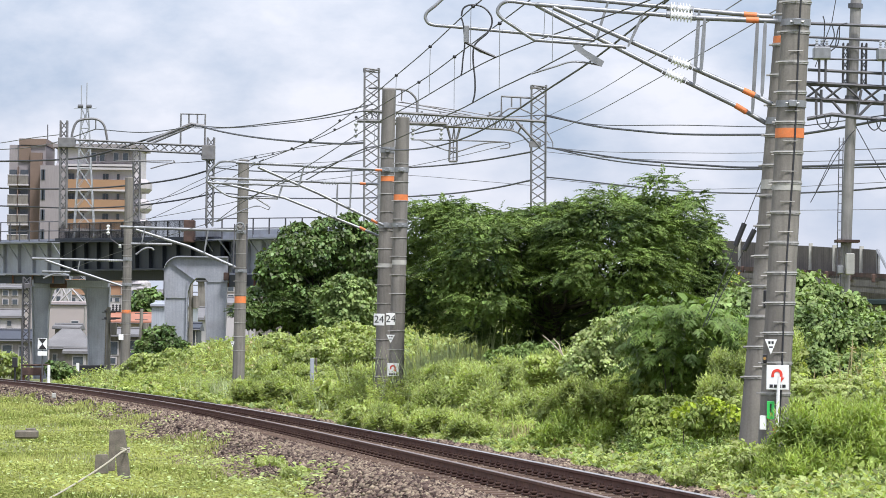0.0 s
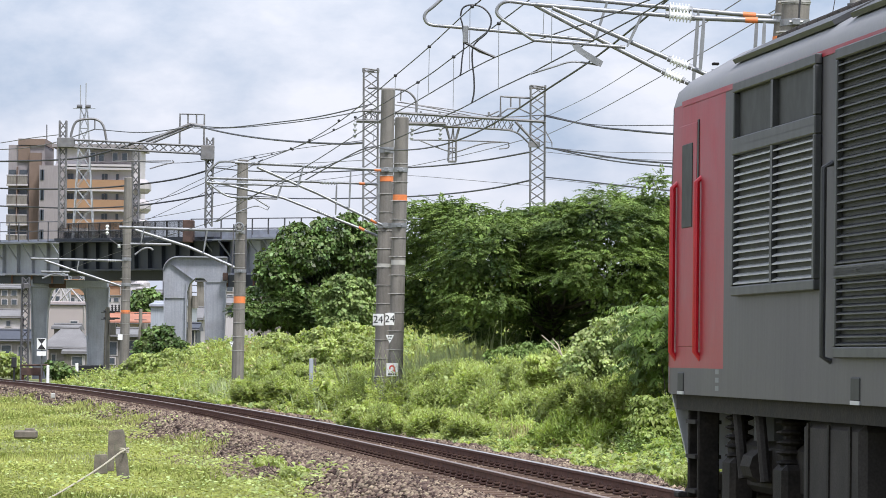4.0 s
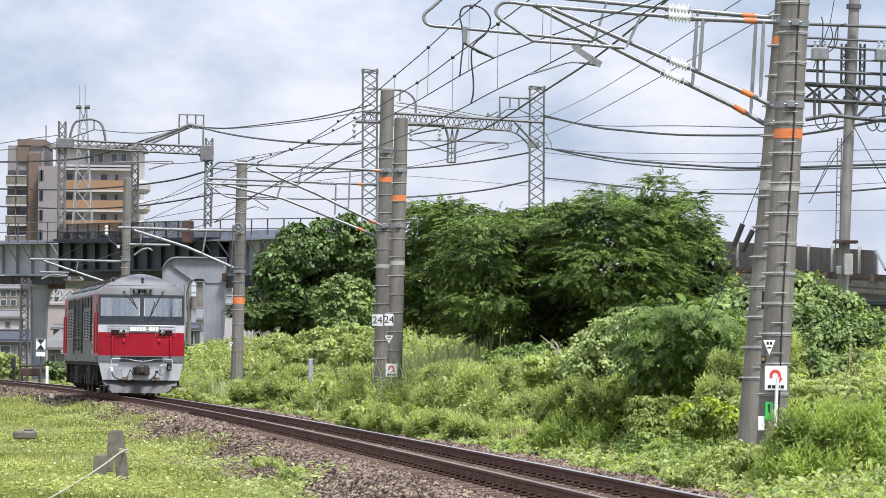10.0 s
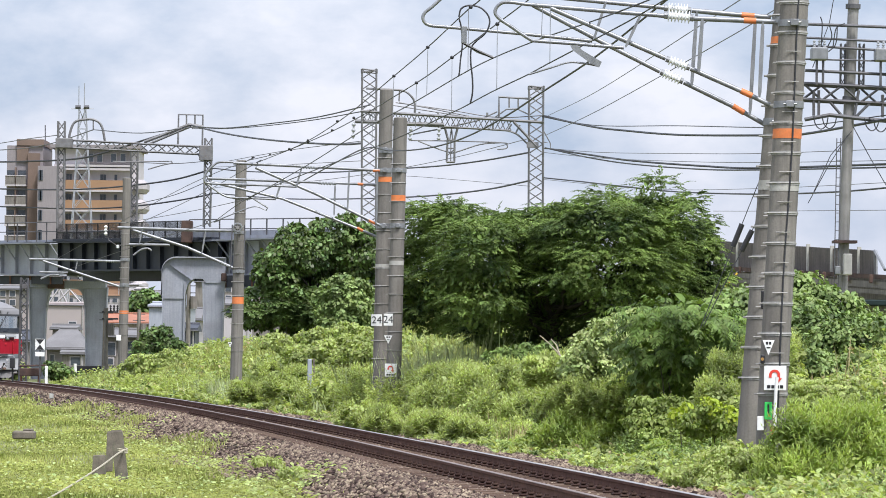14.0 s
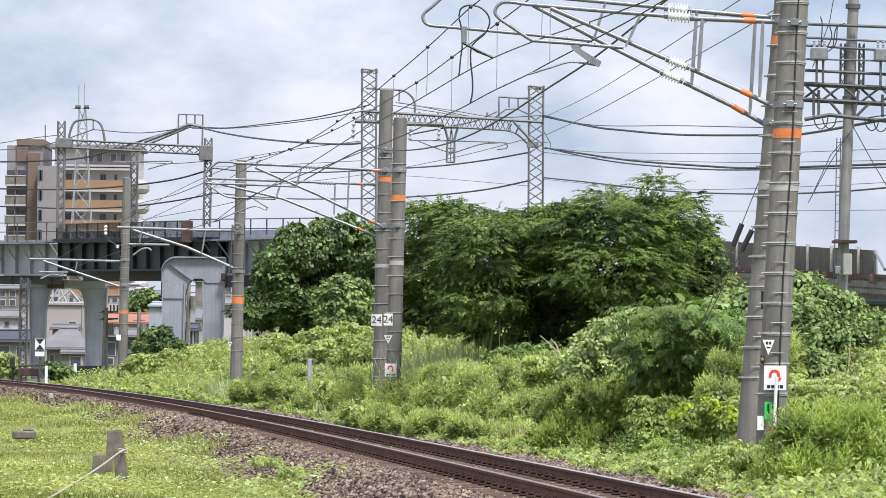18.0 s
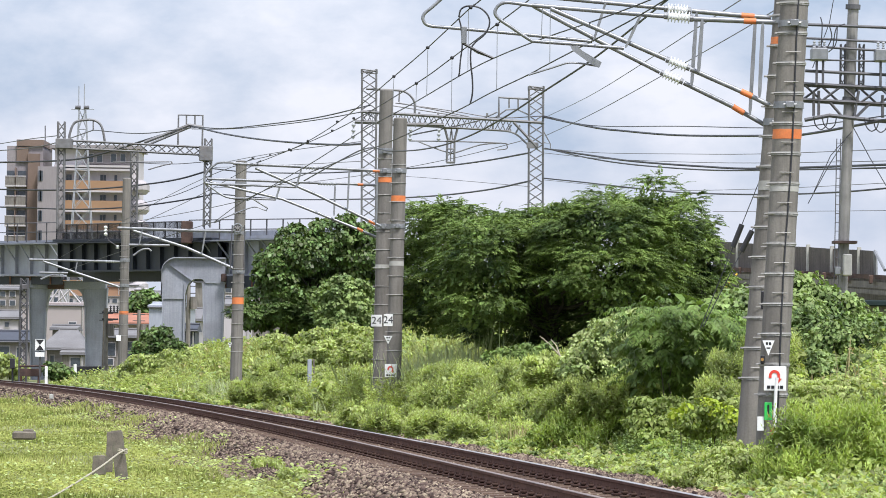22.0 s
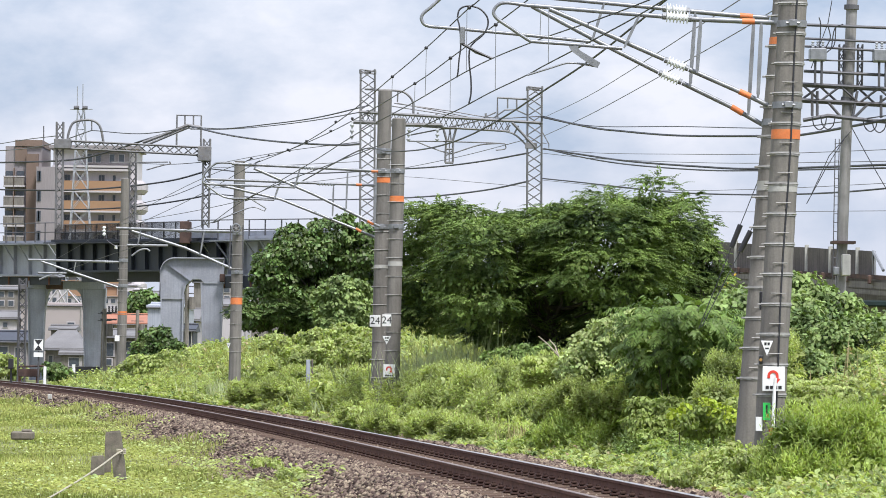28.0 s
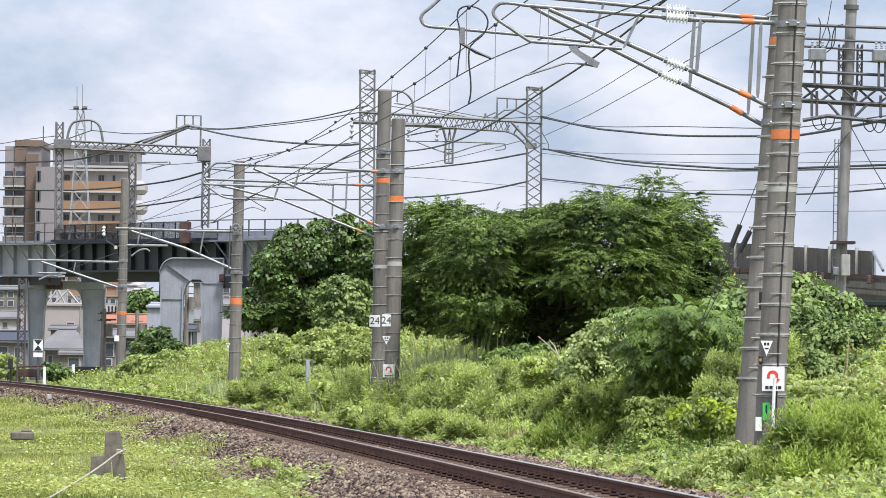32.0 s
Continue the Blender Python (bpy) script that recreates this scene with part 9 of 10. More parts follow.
plant("vine_mound", "bright green vines heaped below the round bush", "vines", (-13.0, 190, -0.3),
    [(-12.66, 189, 0.94, 0.83, 0.52, 0.39), (-13.39, 189, 0.69, 0.49, 0.31, 0.24), (-11.52, 188, 1.03, 0.63, 0.5, 0.53), (-10.76, 187, 1.09, 0.6, 0.44, 0.44)],
    "shingle", 110, (0.14, 0.32), 46, 0.13, 0.75, M_LEAF_WEED, 30, flat=0.8, stems=3, low=-1.1, inner=25)
plant("shrub", "feathery dark green bush rising from the weeds", "shrub", (3.696, 68, 0.2),
    [(3.38, 68, 1.83, 0.4, 0.5, 0.28), (3.88, 67.5, 1.77, 0.49, 0.5, 0.37), (3.65, 68, 1.35, 0.55, 0.5, 0.35), (4.41, 69, 1.72, 0.29, 0.5, 0.37), (3.65, 68.8, 0.89, 0.43, 0.5, 0.3), (4.16, 68.5, 1.18, 0.35, 0.5, 0.35)],
    "arch", 40, (0.36, 0.52), 12, 0.15, 0.25, M_LEAF_SUMAC, 16, flat=0.40, stems=3, low=-0.4, inner=14)
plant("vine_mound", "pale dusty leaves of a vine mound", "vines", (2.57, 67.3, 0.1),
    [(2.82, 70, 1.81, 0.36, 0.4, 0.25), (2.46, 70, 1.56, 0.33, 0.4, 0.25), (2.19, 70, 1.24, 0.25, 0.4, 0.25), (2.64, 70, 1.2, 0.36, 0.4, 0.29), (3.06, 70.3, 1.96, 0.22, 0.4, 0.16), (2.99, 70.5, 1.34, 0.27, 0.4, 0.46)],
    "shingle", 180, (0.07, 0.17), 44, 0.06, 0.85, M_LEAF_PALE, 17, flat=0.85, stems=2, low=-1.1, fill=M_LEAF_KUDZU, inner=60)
plant("shrub", "yellow-green low shrub by the pole", "shrub", (3.638, 61, 0.0),
    [(3.67, 61, 0.69, 0.3, 0.3, 0.12), (3.44, 61, 0.58, 0.19, 0.3, 0.11), (3.97, 61, 0.56, 0.17, 0.3, 0.14), (3.65, 61.3, 0.47, 0.33, 0.3, 0.13)],
    "shingle", 22, (0.06, 0.14), 26, 0.062, 0.8, M_LEAF_YELLOW, 18, flat=0.7, stems=3, low=0.0, fill=M_LEAF_FERN, inner=30)
# both kudzu banks: darker vine leaf inside, painting the shade between leaves
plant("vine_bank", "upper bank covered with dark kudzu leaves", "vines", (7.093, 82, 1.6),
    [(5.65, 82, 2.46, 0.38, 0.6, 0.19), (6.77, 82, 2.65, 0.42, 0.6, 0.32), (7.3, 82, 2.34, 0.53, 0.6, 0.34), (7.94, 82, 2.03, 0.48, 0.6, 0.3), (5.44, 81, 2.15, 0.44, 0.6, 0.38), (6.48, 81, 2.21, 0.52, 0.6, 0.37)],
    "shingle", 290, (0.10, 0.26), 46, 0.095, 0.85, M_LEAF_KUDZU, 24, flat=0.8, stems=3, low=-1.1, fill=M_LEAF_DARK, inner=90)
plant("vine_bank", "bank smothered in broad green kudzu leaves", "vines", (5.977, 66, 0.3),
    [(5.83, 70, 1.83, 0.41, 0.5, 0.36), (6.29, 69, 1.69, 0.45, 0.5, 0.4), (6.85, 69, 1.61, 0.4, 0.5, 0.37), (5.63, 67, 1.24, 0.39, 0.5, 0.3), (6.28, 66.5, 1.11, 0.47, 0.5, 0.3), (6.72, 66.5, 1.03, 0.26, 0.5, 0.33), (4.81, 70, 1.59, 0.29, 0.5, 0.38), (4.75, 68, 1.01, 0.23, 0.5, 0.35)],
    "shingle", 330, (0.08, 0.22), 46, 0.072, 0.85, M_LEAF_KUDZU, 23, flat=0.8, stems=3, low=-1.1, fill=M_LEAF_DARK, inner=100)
plant("weed_clump", "tangled brambles on the bank beside the pole", "weeds", (5.218, 63, 0.2),
    [(5.12, 62, 0.85, 0.3, 0.35, 0.18), (5.7, 62, 0.83, 0.4, 0.35, 0.19), (6.22, 62, 0.81, 0.26, 0.35, 0.19), (4.45, 62.5, 0.6, 0.19, 0.35, 0.19)],
    "arch", 70, (0.14, 0.28), 12, 0.065, 0.5, M_LEAF_WEED, 56, stems=16, inner=40)
plant("weed_clump", "leafy weeds on the bank beyond the bush", "weeds", (2.379, 80, 0.4),
    [(2.38, 80, 1.32, 0.41, 0.27, 0.23), (1.91, 80, 1.22, 0.36, 0.24, 0.21), (2.89, 80, 1.64, 0.31, 0.24, 0.26)],
    "shoot", 50, (0.12, 0.26), 26, 0.12, 0.26, M_LEAF_WEED, 25, stems=3, low=-1.1, inner=20)
plant("vine_mound", "green vines over the bank under the dark tree", "vines", (-3.027, 130, 0.9),
    [(-3.08, 132, 2.04, 0.85, 0.49, 0.29), (-3.77, 132, 1.9, 0.51, 0.32, 0.24), (-2.4, 132, 1.95, 0.48, 0.32, 0.27), (-4.82, 133, 1.78, 0.69, 0.39, 0.24), (-3.05, 131, 1.53, 1.05, 0.58, 0.3), (-4.07, 131, 1.41, 0.88, 0.48, 0.24), (-2.11, 130, 1.54, 0.5, 0.34, 0.3)],
    "shingle", 170, (0.12, 0.26), 46, 0.10, 0.8, M_LEAF_WEED, 26, stems=3, low=-1.1, inner=30)
plant("shrub", "dark shrub hung with vines below the broad tree", "shrub", (0.567, 88, 0.6),
    [(1.26, 88.6, 1.4, 0.3, 0.18, 0.13), (1.72, 89, 1.5, 0.23, 0.18, 0.18), (2.1, 89.5, 1.52, 0.28, 0.19, 0.16)],
    "shingle", 60, (0.08, 0.18), 34, 0.085, 0.7, M_LEAF_TREE, 28, stems=4, low=-1.1, inner=40)
plant("weed_clump", "dark feathery weed clump beside the ballast", "weeds", (2.531, 69.5, -0.2),
    [(2.44, 69.5, 0.24, 0.52, 0.4, 0.36), (2.88, 69.3, 0.13, 0.39, 0.4, 0.34), (2.06, 69.6, 0.12, 0.34, 0.4, 0.31), (2.51, 69, -0.11, 0.64, 0.4, 0.2)],
    "shoot", 70, (0.16, 0.30), 30, 0.125, 0.22, M_LEAF_BRIGHT, 51, flat=1.1, stems=3, low=-0.3, inner=30)
plant("weed_clump", "rounded leafy weed clump before the double pole", "weeds", (-2.478, 107, 0.0),
    [(-2.48, 107, 0.56, 0.44, 0.5, 0.3), (-1.93, 107, 0.63, 0.55, 0.5, 0.33), (-1.23, 106.5, 0.55, 0.52, 0.5, 0.3), (-0.75, 106, 0.52, 0.41, 0.5, 0.27)],
    "shoot", 60, (0.20, 0.38), 26, 0.16, 0.27, M_LEAF_WEED, 52, flat=1.0, stems=3, low=-0.8, inner=25)
plant("weed_clump", "rounded mass of tall weeds below the tree", "weeds", (0.986, 84, 0.0),
    [(0.55, 84, 0.74, 0.52, 0.5, 0.26), (1.21, 84.5, 0.89, 0.6, 0.5, 0.33), (1.85, 84, 0.84, 0.52, 0.5, 0.33), (2.37, 83, 0.66, 0.43, 0.5, 0.3), (0.97, 83, 0.43, 0.75, 0.5, 0.24), (1.92, 82, 0.39, 0.64, 0.5, 0.28)],
    "shoot", 85, (0.20, 0.38), 36, 0.14, 0.24, M_LEAF_WEED, 53, flat=0.9, stems=3, low=-0.3, inner=60)
plant("weed_clump", "bright tall weeds with willow-like leaves by the track", "weeds", (4.674, 51.5, -0.2),
    [(4.2, 50.5, 0.36, 0.31, 0.35, 0.31), (4.61, 50.8, 0.49, 0.32, 0.35, 0.29), (4.97, 50.6, 0.41, 0.27, 0.35, 0.31), (4.3, 50.2, -0.02, 0.45, 0.35, 0.26), (4.83, 50.2, -0.02, 0.39, 0.35, 0.31), (3.95, 50.6, 0.03, 0.22, 0.35, 0.2)],
    "shoot", 75, (0.16, 0.30), 32, 0.125, 0.18, M_LEAF_BRIGHT, 54, flat=1.1, stems=3, low=-0.3, inner=60)
plant("weed_clump", "low green weeds round the foot of the poles", "weeds", (3.748, 51.6, -0.2),
    [(3.49, 51.6, 0.25, 0.25, 0.35, 0.15), (3.77, 51.5, 0.18, 0.23, 0.35, 0.16), (3.22, 51.7, 0.13, 0.25, 0.35, 0.13), (2.93, 51.8, 0.03, 0.23, 0.35, 0.11), (3.7, 51.4, -0.07, 0.35, 0.35, 0.15), (3.34, 51.4, -0.04, 0.27, 0.35, 0.12)],
    "shingle", 150, (0.05, 0.13), 40, 0.05, 0.62, M_LEAF_WEED, 55, stems=3, low=-0.8, inner=40)
plant("weed_clump", "small dark weed clump among paler weeds", "weeds", (3.24, 64, -0.1),
    [(3.2, 65, 0.34, 0.29, 0.19, 0.17), (3.51, 65.3, 0.55, 0.3, 0.24, 0.25), (3.09, 65.4, 0.54, 0.29, 0.23, 0.25), (3.37, 65, 0.21, 0.37, 0.24, 0.2), (3.72, 63, 0.13, 0.28, 0.2, 0.2)],
    "shingle", 120, (0.06, 0.16), 34, 0.07, 0.6, M_LEAF_FERN, 57, stems=2, inner=25)
plant("weed_clump", "broad-leaved creeping weeds below the pale vine mound", "weeds", (2.397, 66, 0.0),
    [(3.24, 64, 0.03, 0.28, 0.35, 0.15), (2.89, 63.5, -0.17, 0.33, 0.35, 0.13), (3.51, 63, 0.13, 0.24, 0.35, 0.15), (1.73, 70, 0.15, 0.31, 0.35, 0.14), (1.39, 71, -0.06, 0.37, 0.35, 0.15)],
    "shingle", 90, (0.06, 0.15), 34, 0.07, 0.7, M_LEAF_BRIGHT, 71, stems=3, inner=20)
plant("shrub", "small green bush by the rusty cabinet", "shrub", (-18.804, 214, -0.4),
    [(-18.81, 214, 0.56, 0.55, 0.4, 0.39), (-18.36, 214, 0.37, 0.39, 0.27, 0.25)],
    "shingle", 40, (0.14, 0.3), 30, 0.18, 0.7, M_LEAF_DARK, 61, stems=4, inner=10)
plant("shrub", "light green bush at the edge of the track", "shrub", (-22.089, 222, -0.4),
    [(-21.81, 222, 0.7, 0.63, 0.49, 0.52), (-22.56, 222, 0.78, 0.63, 0.51, 0.57), (-21.4, 222, 0.36, 0.4, 0.29, 0.29)],
    "shingle", 60, (0.16, 0.34), 30, 0.17, 0.7, M_LEAF_WEED, 62, stems=4, inner=12)
plant("tree", "small green tree among the distant houses", "tree", (-27.337, 400, -0.5),
    [(-27.18, 400, 6.52, 0.83, 0.66, 0.72), (-27.48, 400, 5.79, 0.83, 0.62, 0.62), (-26.65, 400, 5.8, 0.72, 0.57, 0.62)],
    "shingle", 60, (0.4, 0.8), 30, 0.45, 0.8, M_LEAF_DARK, 63, stems=5, trunk=0.2, inner=15)
plant("weed_clump", "patch of leafy green weeds creeping over the ballast", "weeds", (-1.7, 62, -0.5),
    [(-1.7, 62, -0.44, 0.27, 0.5, 0.08), (-2.1, 63, -0.33, 0.21, 0.5, 0.07), (-1.34, 60, -0.5, 0.29, 0.5, 0.07), (-2.58, 66, -0.24, 0.22, 0.5, 0.05)],
    "shingle", 70, (0.05, 0.11), 34, 0.055, 0.6, M_LEAF_WEED, 81, stems=3, inner=10)
plant("weed_clump", "broad mounds of fresh weeds along the ballast", "weeds", (0.2, 78, -0.1),
    [(-0.86, 84, 0.14, 0.48, 0.5, 0.2), (-0.09, 82, 0.11, 0.49, 0.5, 0.19), (0.63, 79, 0.06, 0.45, 0.5, 0.2), (1.24, 76, 0.02, 0.43, 0.5, 0.22), (1.71, 73, -0.09, 0.38, 0.5, 0.19), (-1.58, 88, 0.19, 0.46, 0.5, 0.18)],
    "shoot", 110, (0.14, 0.28), 26, 0.12, 0.26, M_LEAF_WEED, 82, flat=0.8, stems=3, low=-0.2, inner=40)
plant("weed_clump", "leafy weeds on the slope below the dark tree", "weeds", (-3.4, 118, 0.3),
    [(-4.33, 120, 0.44, 0.62, 0.6, 0.25), (-3.7, 122, 0.72, 0.63, 0.6, 0.28), (-5.37, 126, 0.38, 0.65, 0.6, 0.23), (-3.23, 114, 0.28, 0.59, 0.6, 0.21), (-5.12, 132, 0.85, 0.58, 0.6, 0.2)],
    "shoot", 90, (0.16, 0.34), 22, 0.16, 0.28, M_LEAF_WEED, 83, flat=0.8, stems=3, low=-0.2, inner=30)
plant("weed_clump", "tall mixed weeds between the bush and the poles", "weeds", (4.2, 62, 0.0),
    [(4.35, 66, 1.19, 0.27, 0.4, 0.26), (4.76, 67, 1.36, 0.19, 0.4, 0.35), (4.06, 64, 0.86, 0.25, 0.4, 0.18), (5.16, 66, 1.37, 0.26, 0.4, 0.43), (4.97, 63, 0.72, 0.21, 0.4, 0.33)],
    "shoot", 80, (0.12, 0.24), 26, 0.10, 0.24, M_LEAF_WEED, 84, flat=1.0, stems=3, low=-0.3, inner=40)
plant("weed_clump", "fresh green weeds at the foot of the pale vines", "weeds", (2.4, 69, 0.0),
    [(2.65, 69.4, 0.73, 0.41, 0.4, 0.25), (2.21, 69.6, 0.75, 0.32, 0.4, 0.25), (3.14, 69.2, 0.76, 0.3, 0.4, 0.29), (1.84, 71, 0.59, 0.31, 0.4, 0.22)],
    "shoot", 80, (0.12, 0.24), 24, 0.10, 0.26, M_LEAF_WEED, 85, flat=0.9, stems=3, low=-0.3, inner=30)
plant("weed_clump", "green weeds standing before the tall pale grass", "weeds", (-0.11, 95, 0.36),
    [(-0.39, 95, 0.74, 0.27, 0.5, 0.25), (0.03, 94, 0.85, 0.32, 0.5, 0.24), (0.39, 93, 0.95, 0.29, 0.5, 0.19), (-0.11, 92, 0.48, 0.4, 0.5, 0.19), (0.72, 92, 0.92, 0.24, 0.5, 0.17)],
    "shoot", 80, (0.18, 0.34), 28, 0.13, 0.24, M_LEAF_WEED, 86, flat=0.9, stems=3, low=-0.4, inner=40)
weed_stand("weed_clump", "leafy green weed clump before the poles", (-2.547, 110, 0.0), [(-2.887, 112, 0.8, 1.2, 1.0), (-1.873, 104, 0.9, 1.2, 0.95), (-1.132, 98, 0.7, 1.0, 0.9)], 620, 0.9, 1.5, 0.12, 0.38, M_LEAF_WEED, 20)
weed_stand("weed_clump", "long grassy weeds along the lower bank", (-9.191, 158, 0.2), [(-12.195, 178, 1.4, 4, 0.8), (-9.514, 160, 1.4, 5, 0.9), (-7.461, 148, 1.4, 5, 0.8), (-5.45, 136, 1.4, 5, 0.9), (-4.07, 126, 1.2, 4, 0.8)], 1000, 0.6, 1.15, 0.17, 0.38, M_LEAF_WEED, 27, per=20)
weed_stand("weed_clump", "green weeds between the vine mound and the ballast", (3.157, 64, -0.2), [(3.206, 65, 0.6, 0.8, 0.6), (3.58, 60, 0.6, 0.8, 0.55), (3.917, 57, 0.5, 0.7, 0.55), (3.506, 66, 0.8, 0.9, 0.85), (4.169, 54.5, 0.4, 0.5, 0.5)], 860, 0.5, 1.05, 0.09, 0.42, M_LEAF_KUDZU, 41)
weed_stand("weed_clump", "mixed weeds on the bank around the marker", (-3.777, 122, 0.1), [(-4.159, 124, 1.0, 3, 0.8), (-2.626, 113, 1.0, 3, 0.9), (-5.536, 134, 1.0, 3, 0.8), (-1.813, 108, 0.8, 2, 0.9)], 900, 0.5, 1.0, 0.13, 0.5, M_LEAF_WEED, 43, per=20)
t = thing("dead_branch", "bare bleached dead branch leaning out of the weeds", "branch", (2.26, 76, 1.227))
for path in ([(2.279, 76, 1.227), (2.061, 76, 1.441), (1.882, 76, 1.635), (1.713, 76, 1.771)], [(2.061, 76, 1.441), (2.01, 76, 1.598), (1.91, 76, 1.714)], [(2.279, 76, 1.227), (2.336, 76, 1.474), (2.235, 76, 1.669)]):
    part("twig", Mesh().tube(path, 0.02, 6, r1=0.007), M_DEAD, t)


# ---- ground cover: uncounted small plants ----
def scatter(rng, n, y0, y1, d0, d1, power=1.5):
    """Places by distance along and beside the track, denser where near."""
    u = rng.rand(n)
    e = 1 - power
    y = (y0 ** e + u * (y1 ** e - y0 ** e)) ** (1 / e)
    d = rng.uniform(d0, d1, n)
    x = TX(y) + d
    return x, y, d, ground_z(x, y)


def cover_weeds():
    rng = np.random.RandomState(31)
    x, y, d, z = scatter(rng, 48000, 44, 215, 1.3, 11.5, 1.7)
    edge = 1.95 + 0.16 * np.sin(y * 0.6) + 0.14 * np.sin(y * 1.7) + rng.normal(size=len(y)) * 0.1
    keep = d > edge
    x, y, d, z = x[keep], y[keep], d[keep], z[keep]
    n, per = len(x), 10
    h = rng.uniform(0.2, 0.62, n) * (0.22 + 0.78 * smooth01(1.9, 3.4, d)) * (1 + 0.35 * np.sin(x * 1.3 + y * 0.7)) * (0.62 + 0.38 * smooth01(95, 125, y))
    f = rng.rand(n, per) ** 0.8
    lean = rng.normal(size=(n, 1, 2)) * 0.12
    a = rng.uniform(0, 6.28, (n, per))
    base = np.stack([np.repeat(x[:, None], per, 1), np.repeat(y[:, None], per, 1), z[:, None] + h[:, None] * f], -1)
    base[..., :2] += lean * f[..., None]
    dr = np.stack([np.cos(a), np.sin(a), rng.uniform(0.0, 1.3, (n, per))], -1)
    L = rng.uniform(0.05, 0.115, (n, per)) * (1 + 1.0 * smooth01(70, 150, y))[:, None]
    nrm = np.stack([rng.normal(size=(n, per)) * 0.3, rng.normal(size=(n, per)) * 0.3 - 0.2, np.ones((n, per))], -1)
    w = L * rng.choice([0.28, 0.45, 0.8], (n, 1), p=[0.4, 0.3, 0.3])
    kind = rng.rand(n)
    for lab, name, sel, m in (("fresh green mixed weeds along the track", "weeds", kind < 0.80, M_LEAF_WEED), ("broad pale green leaves among the weeds", "creeping_weeds", (kind >= 0.80) & (kind < 0.97), M_LEAF_KUDZU), ("dry yellow stalks among the weeds", "dry_weeds", kind >= 0.97, M_STRAW)):
        g = lambda q: q[sel].reshape(-1, *q.shape[2:])
        me = leaf_mesh(name, g(base), g(dr), g(nrm), g(L), g(w), m)
        tagged(new(name, me), lab, "weeds", kind="stuff")


def blades(name, label, material, x, y, z, h, w, rng, lean=0.45):
    n = len(x)
    a = rng.uniform(0, 6.28, n)
    s = rng.uniform(0, 6.28, n)
    tip = np.stack([x + np.cos(a) * h * lean * rng.rand(n), y + np.sin(a) * h * lean * rng.rand(n), z + h], -1)
    base = np.stack([x, y, z - 0.02], -1)
    side = np.stack([np.cos(s), np.sin(s) * 0.5, np.zeros(n)], -1) * w[:, None] * 0.5
    midp = base * 0.45 + tip * 0.55
    midp[:, 2] += h * 0.14
    v = np.stack([base - side, base + side, midp + side * 0.8, tip, midp - side * 0.8], 1).reshape(-1, 3)
    f = np.arange(n * 5).reshape(-1, 5)
    tagged(new(name, wide(name, v, f, material)), label, "grass", kind="stuff")


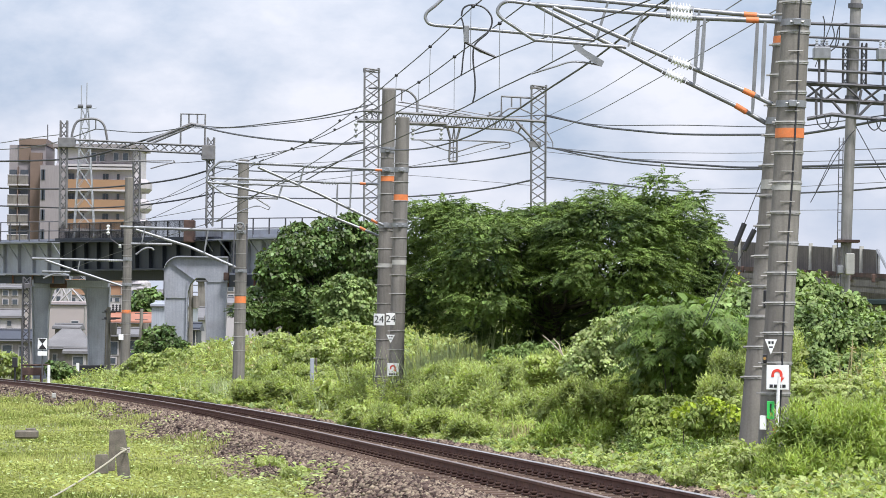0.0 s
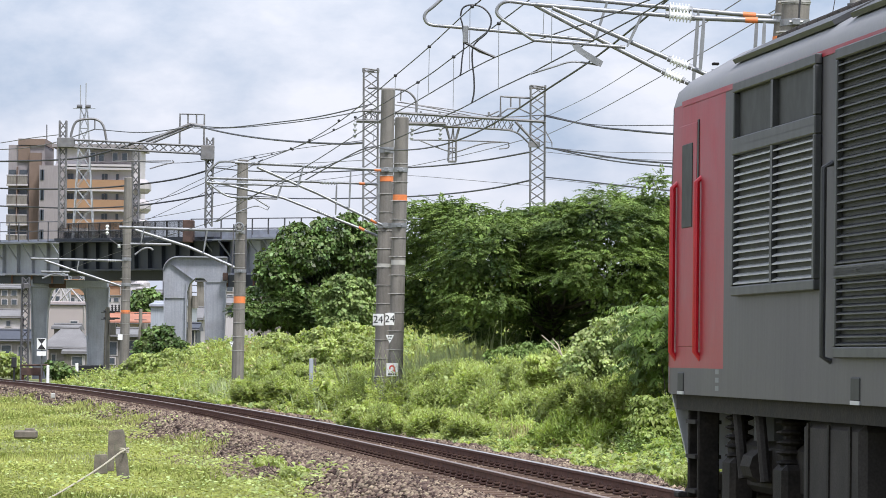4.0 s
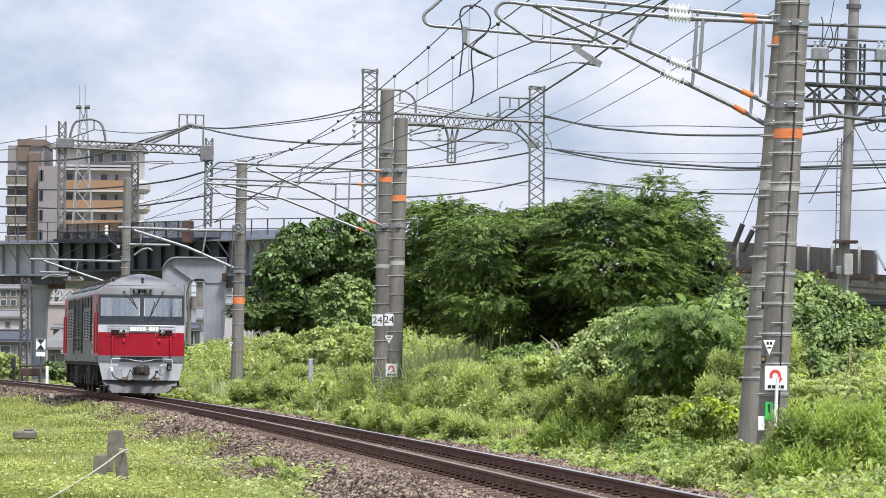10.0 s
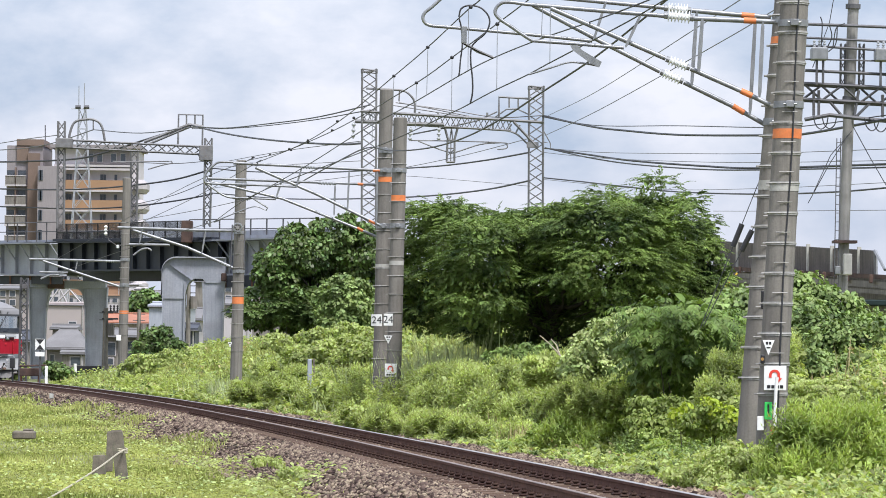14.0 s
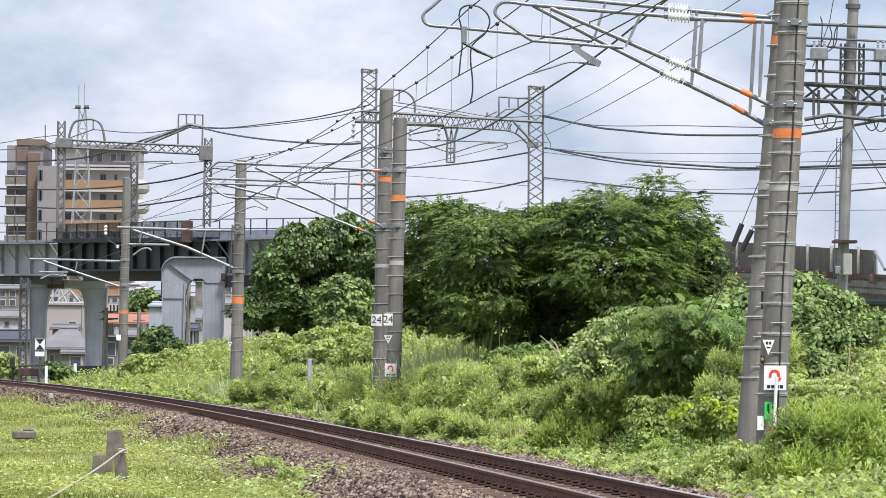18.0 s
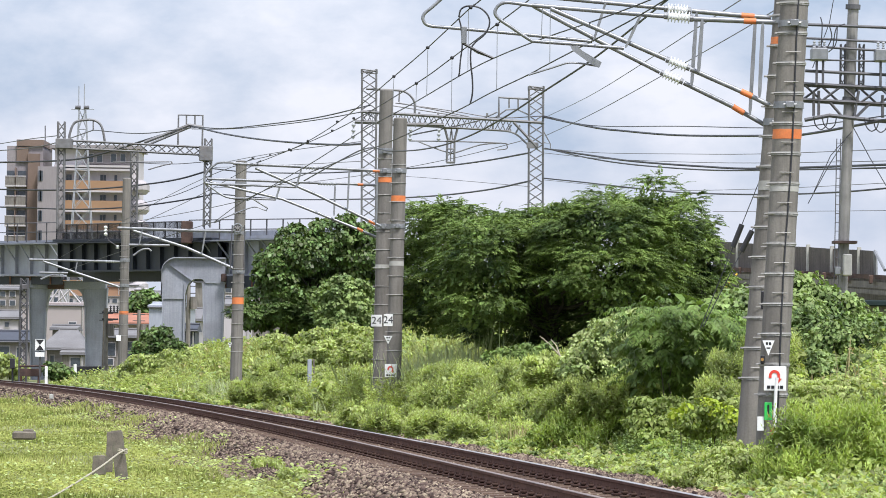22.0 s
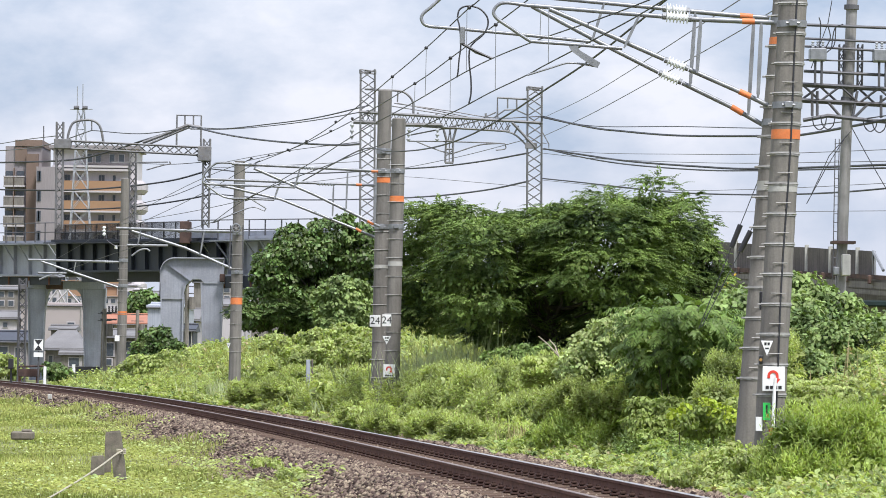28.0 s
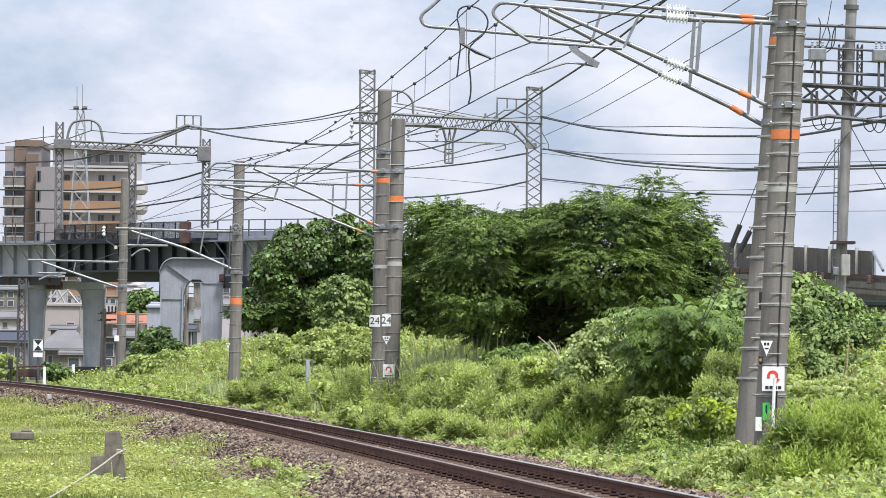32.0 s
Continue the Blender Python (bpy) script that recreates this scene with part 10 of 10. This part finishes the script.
def cover_grass():
    rng = np.random.RandomState(32)
    x, y, d, z = scatter(rng, 190000, 44, 225, -13, -1.6, 1.9)
    edge = -2.6 + 0.55 * smooth01(70, 100, y) + 1.0 * np.exp(-((y - 130) / 7) ** 2) + 0.3 * np.sin(y * 0.21 + 2.2) + 0.2 * np.sin(y * 0.63) + rng.normal(size=len(y)) * 0.12
    keep = (d < edge) & (x > -0.112 * y - 0.6)
    x, y, z = x[keep], y[keep], z[keep]
    n = len(x)
    h = rng.uniform(0.04, 0.12, n) * (1 + 0.5 * np.sin(x * 0.8 + y * 0.35)) * (1 + 0.3 * smooth01(90, 160, y))
    blades("grass", "short yellow-green mown grass beside the track", M_GRASS, x, y, z, h, rng.uniform(0.012, 0.03, n) * (1 + smooth01(80, 160, y)), rng, 0.9)
    # flat rosettes and clover between the blades
    x, y, d, z = scatter(rng, 85000, 44, 200, -13, -1.7, 1.9)
    keep = (d < -2.4) & (x > -0.112 * y - 0.6) & (np.sin(x * 1.1 + 0.4 * y) + np.sin(0.7 * y - x) + rng.normal(size=len(x)) * 0.6 > -0.4)
    x, y, z = x[keep], y[keep], z[keep]
    n = len(x)
    a = rng.uniform(0, 6.28, n)
    L = rng.uniform(0.03, 0.08, n)
    me = leaf_mesh("clover", np.stack([x, y, z + rng.uniform(0.02, 0.14, n)], -1), np.stack([np.cos(a), np.sin(a), rng.uniform(0, 0.5, n)], -1), np.stack([np.zeros(n), np.full(n, -0.3), np.ones(n)], -1), L, L * 0.75, M_CLOVER)
    tagged(new("clover", me), "broad-leaved low plants in the grass", "weeds", kind="stuff")
    # pale specks: clover heads and dry leaves
    x, y, d, z = scatter(rng, 4500, 44, 190, -13, -1.9, 1.9)
    keep = (d < -2.5) & (x > -0.112 * y - 0.6) & (np.sin(x * 0.9 + 0.3 * y) + np.sin(0.9 * y + x) > -0.2)
    x, y, z = x[keep], y[keep], z[keep]
    n = len(x)
    a = rng.uniform(0, 6.28, n)
    L = rng.uniform(0.03, 0.075, n)
    me = leaf_mesh("pale_leaves", np.stack([x, y, z + rng.uniform(0.05, 0.2, n)], -1), np.stack([np.cos(a), np.sin(a), rng.uniform(0, 0.6, n)], -1), np.stack([np.zeros(n), np.full(n, -0.5), np.ones(n)], -1), L, L * 0.9, M_LEAF_PALE)
    tagged(new("pale_leaves", me), "pale clover heads and leaves in the grass", "weeds", kind="stuff")
    # tufts creeping over the ballast edge
    x, y, d, z = scatter(rng, 9000, 44, 150, -3.1, -1.6, 1.6)
    keep = np.sin(y * 0.45 + 1.3 * np.sin(y * 0.17)) + 0.8 * (-d - 2.3) + rng.normal(size=len(x)) * 0.35 > 0.75
    x, y, z = x[keep], y[keep], z[keep]
    n = len(x)
    a = rng.uniform(0, 6.28, n)
    L = rng.uniform(0.04, 0.11, n)
    me = leaf_mesh("ballast_weeds", np.stack([x, y, z + rng.uniform(0.02, 0.16, n)], -1), np.stack([np.cos(a), np.sin(a), rng.uniform(0, 0.8, n)], -1), np.stack([np.zeros(n), np.full(n, -0.3), np.ones(n)], -1), L, L * 0.6, M_LEAF_WEED)
    tagged(new("ballast_weeds", me), "small green weeds creeping over the ballast", "weeds", kind="stuff")


def cover_reeds():
    rng = np.random.RandomState(33)
    X, Y = [], []
    for cx, cy, sx, sy, n in ((-5.441, 140, 1.6, 6, 1700), (-2.322, 112, 0.9, 3, 1500), (0.1, 98.5, 0.55, 0.7, 620), (-0.5, 99.5, 0.35, 0.7, 420), (-3.927, 124, 0.3, 1, 260), (-6.618, 146, 1.6, 6, 1300), (-4.827, 138, 1.2, 5, 2000), (-7.371, 150, 1.2, 6, 350)):
        X.append(rng.normal(size=n) * sx + cx)
        Y.append(rng.normal(size=n) * sy + cy)
    x, y = np.concatenate(X), np.concatenate(Y)
    keep = x - TX(y) > 2.3
    x, y = x[keep], y[keep]
    z = ground_z(x, y)
    n = len(x)
    h = np.where(y > 106, rng.uniform(0.35, 0.85, n), rng.uniform(1.1, 1.9, n))
    blades("reeds", "tall pale silver grass on the bank", M_REED, x, y, z, h, np.where(y > 106, rng.uniform(0.018, 0.042, n), rng.uniform(0.012, 0.024, n)), rng, 0.5)


def cover_straw():
    """Dry grass and bare stalks left from last year."""
    rng = np.random.RandomState(36)
    X, Y, H = [], [], []
    for cx, cy, sx, sy, n, h in ((1.62, 75.5, 0.22, 1.2, 520, 0.5), (5.75, 63.5, 0.55, 0.8, 45, 0.9), (5.1, 64, 0.3, 0.8, 20, 0.9), (0.75, 84, 0.5, 1.5, 130, 0.8), (2.5, 70.6, 0.25, 0.4, 60, 1.3), (-4.4, 128, 0.8, 3, 220, 0.7)):
        X.append(rng.normal(size=n) * sx + cx)
        Y.append(rng.normal(size=n) * sy + cy)
        H.append(rng.uniform(0.5, 1.0, n) * h)
    x, y, h = np.concatenate(X), np.concatenate(Y), np.concatenate(H)
    keep = x - TX(y) > 2.1
    x, y, h = x[keep], y[keep], h[keep]
    blades("dry_stalks", "dry straw-coloured stalks standing in the weeds", M_STRAW, x, y, ground_z(x, y), h, rng.uniform(0.010, 0.022, len(x)), rng, 0.35)


def cover_bank():
    """Long grass on the slope between the poles and the bridge."""
    rng = np.random.RandomState(34)
    x, y, d, z = scatter(rng, 52000, 106, 212, 2.0, 9.5, 1.4)
    keep = np.sin(x * 0.9 + y * 0.23) + np.sin(y * 0.37 - x * 0.6) + rng.normal(size=len(x)) * 0.6 > -0.5
    x, y, d, z = x[keep], y[keep], d[keep], z[keep]
    n = len(x)
    h = rng.uniform(0.25, 0.75, n) * (0.3 + 0.7 * smooth01(2.0, 3.6, d))
    blades("bank_grass", "long yellow-green grass on the sunny bank", M_GRASS, x, y, z, h, rng.uniform(0.02, 0.05, n), rng, 0.8)


cover_weeds()
cover_straw()
cover_bank()
cover_grass()
cover_reeds()


# ---- what moves ----
def motions():
    walk(loco, [(0.5 * i, loco_pose(0.5 * i)) for i in range(65)])
    for ax in wheelsets:
        base = ax.location.copy()
        rate = SPEED / 0.46
        walk(ax, [(i / FPS, Matrix.Translation(base) @ Matrix.Rotation(-rate * i / FPS, 4, "X")) for i in range(32 * FPS + 1)])


motions()
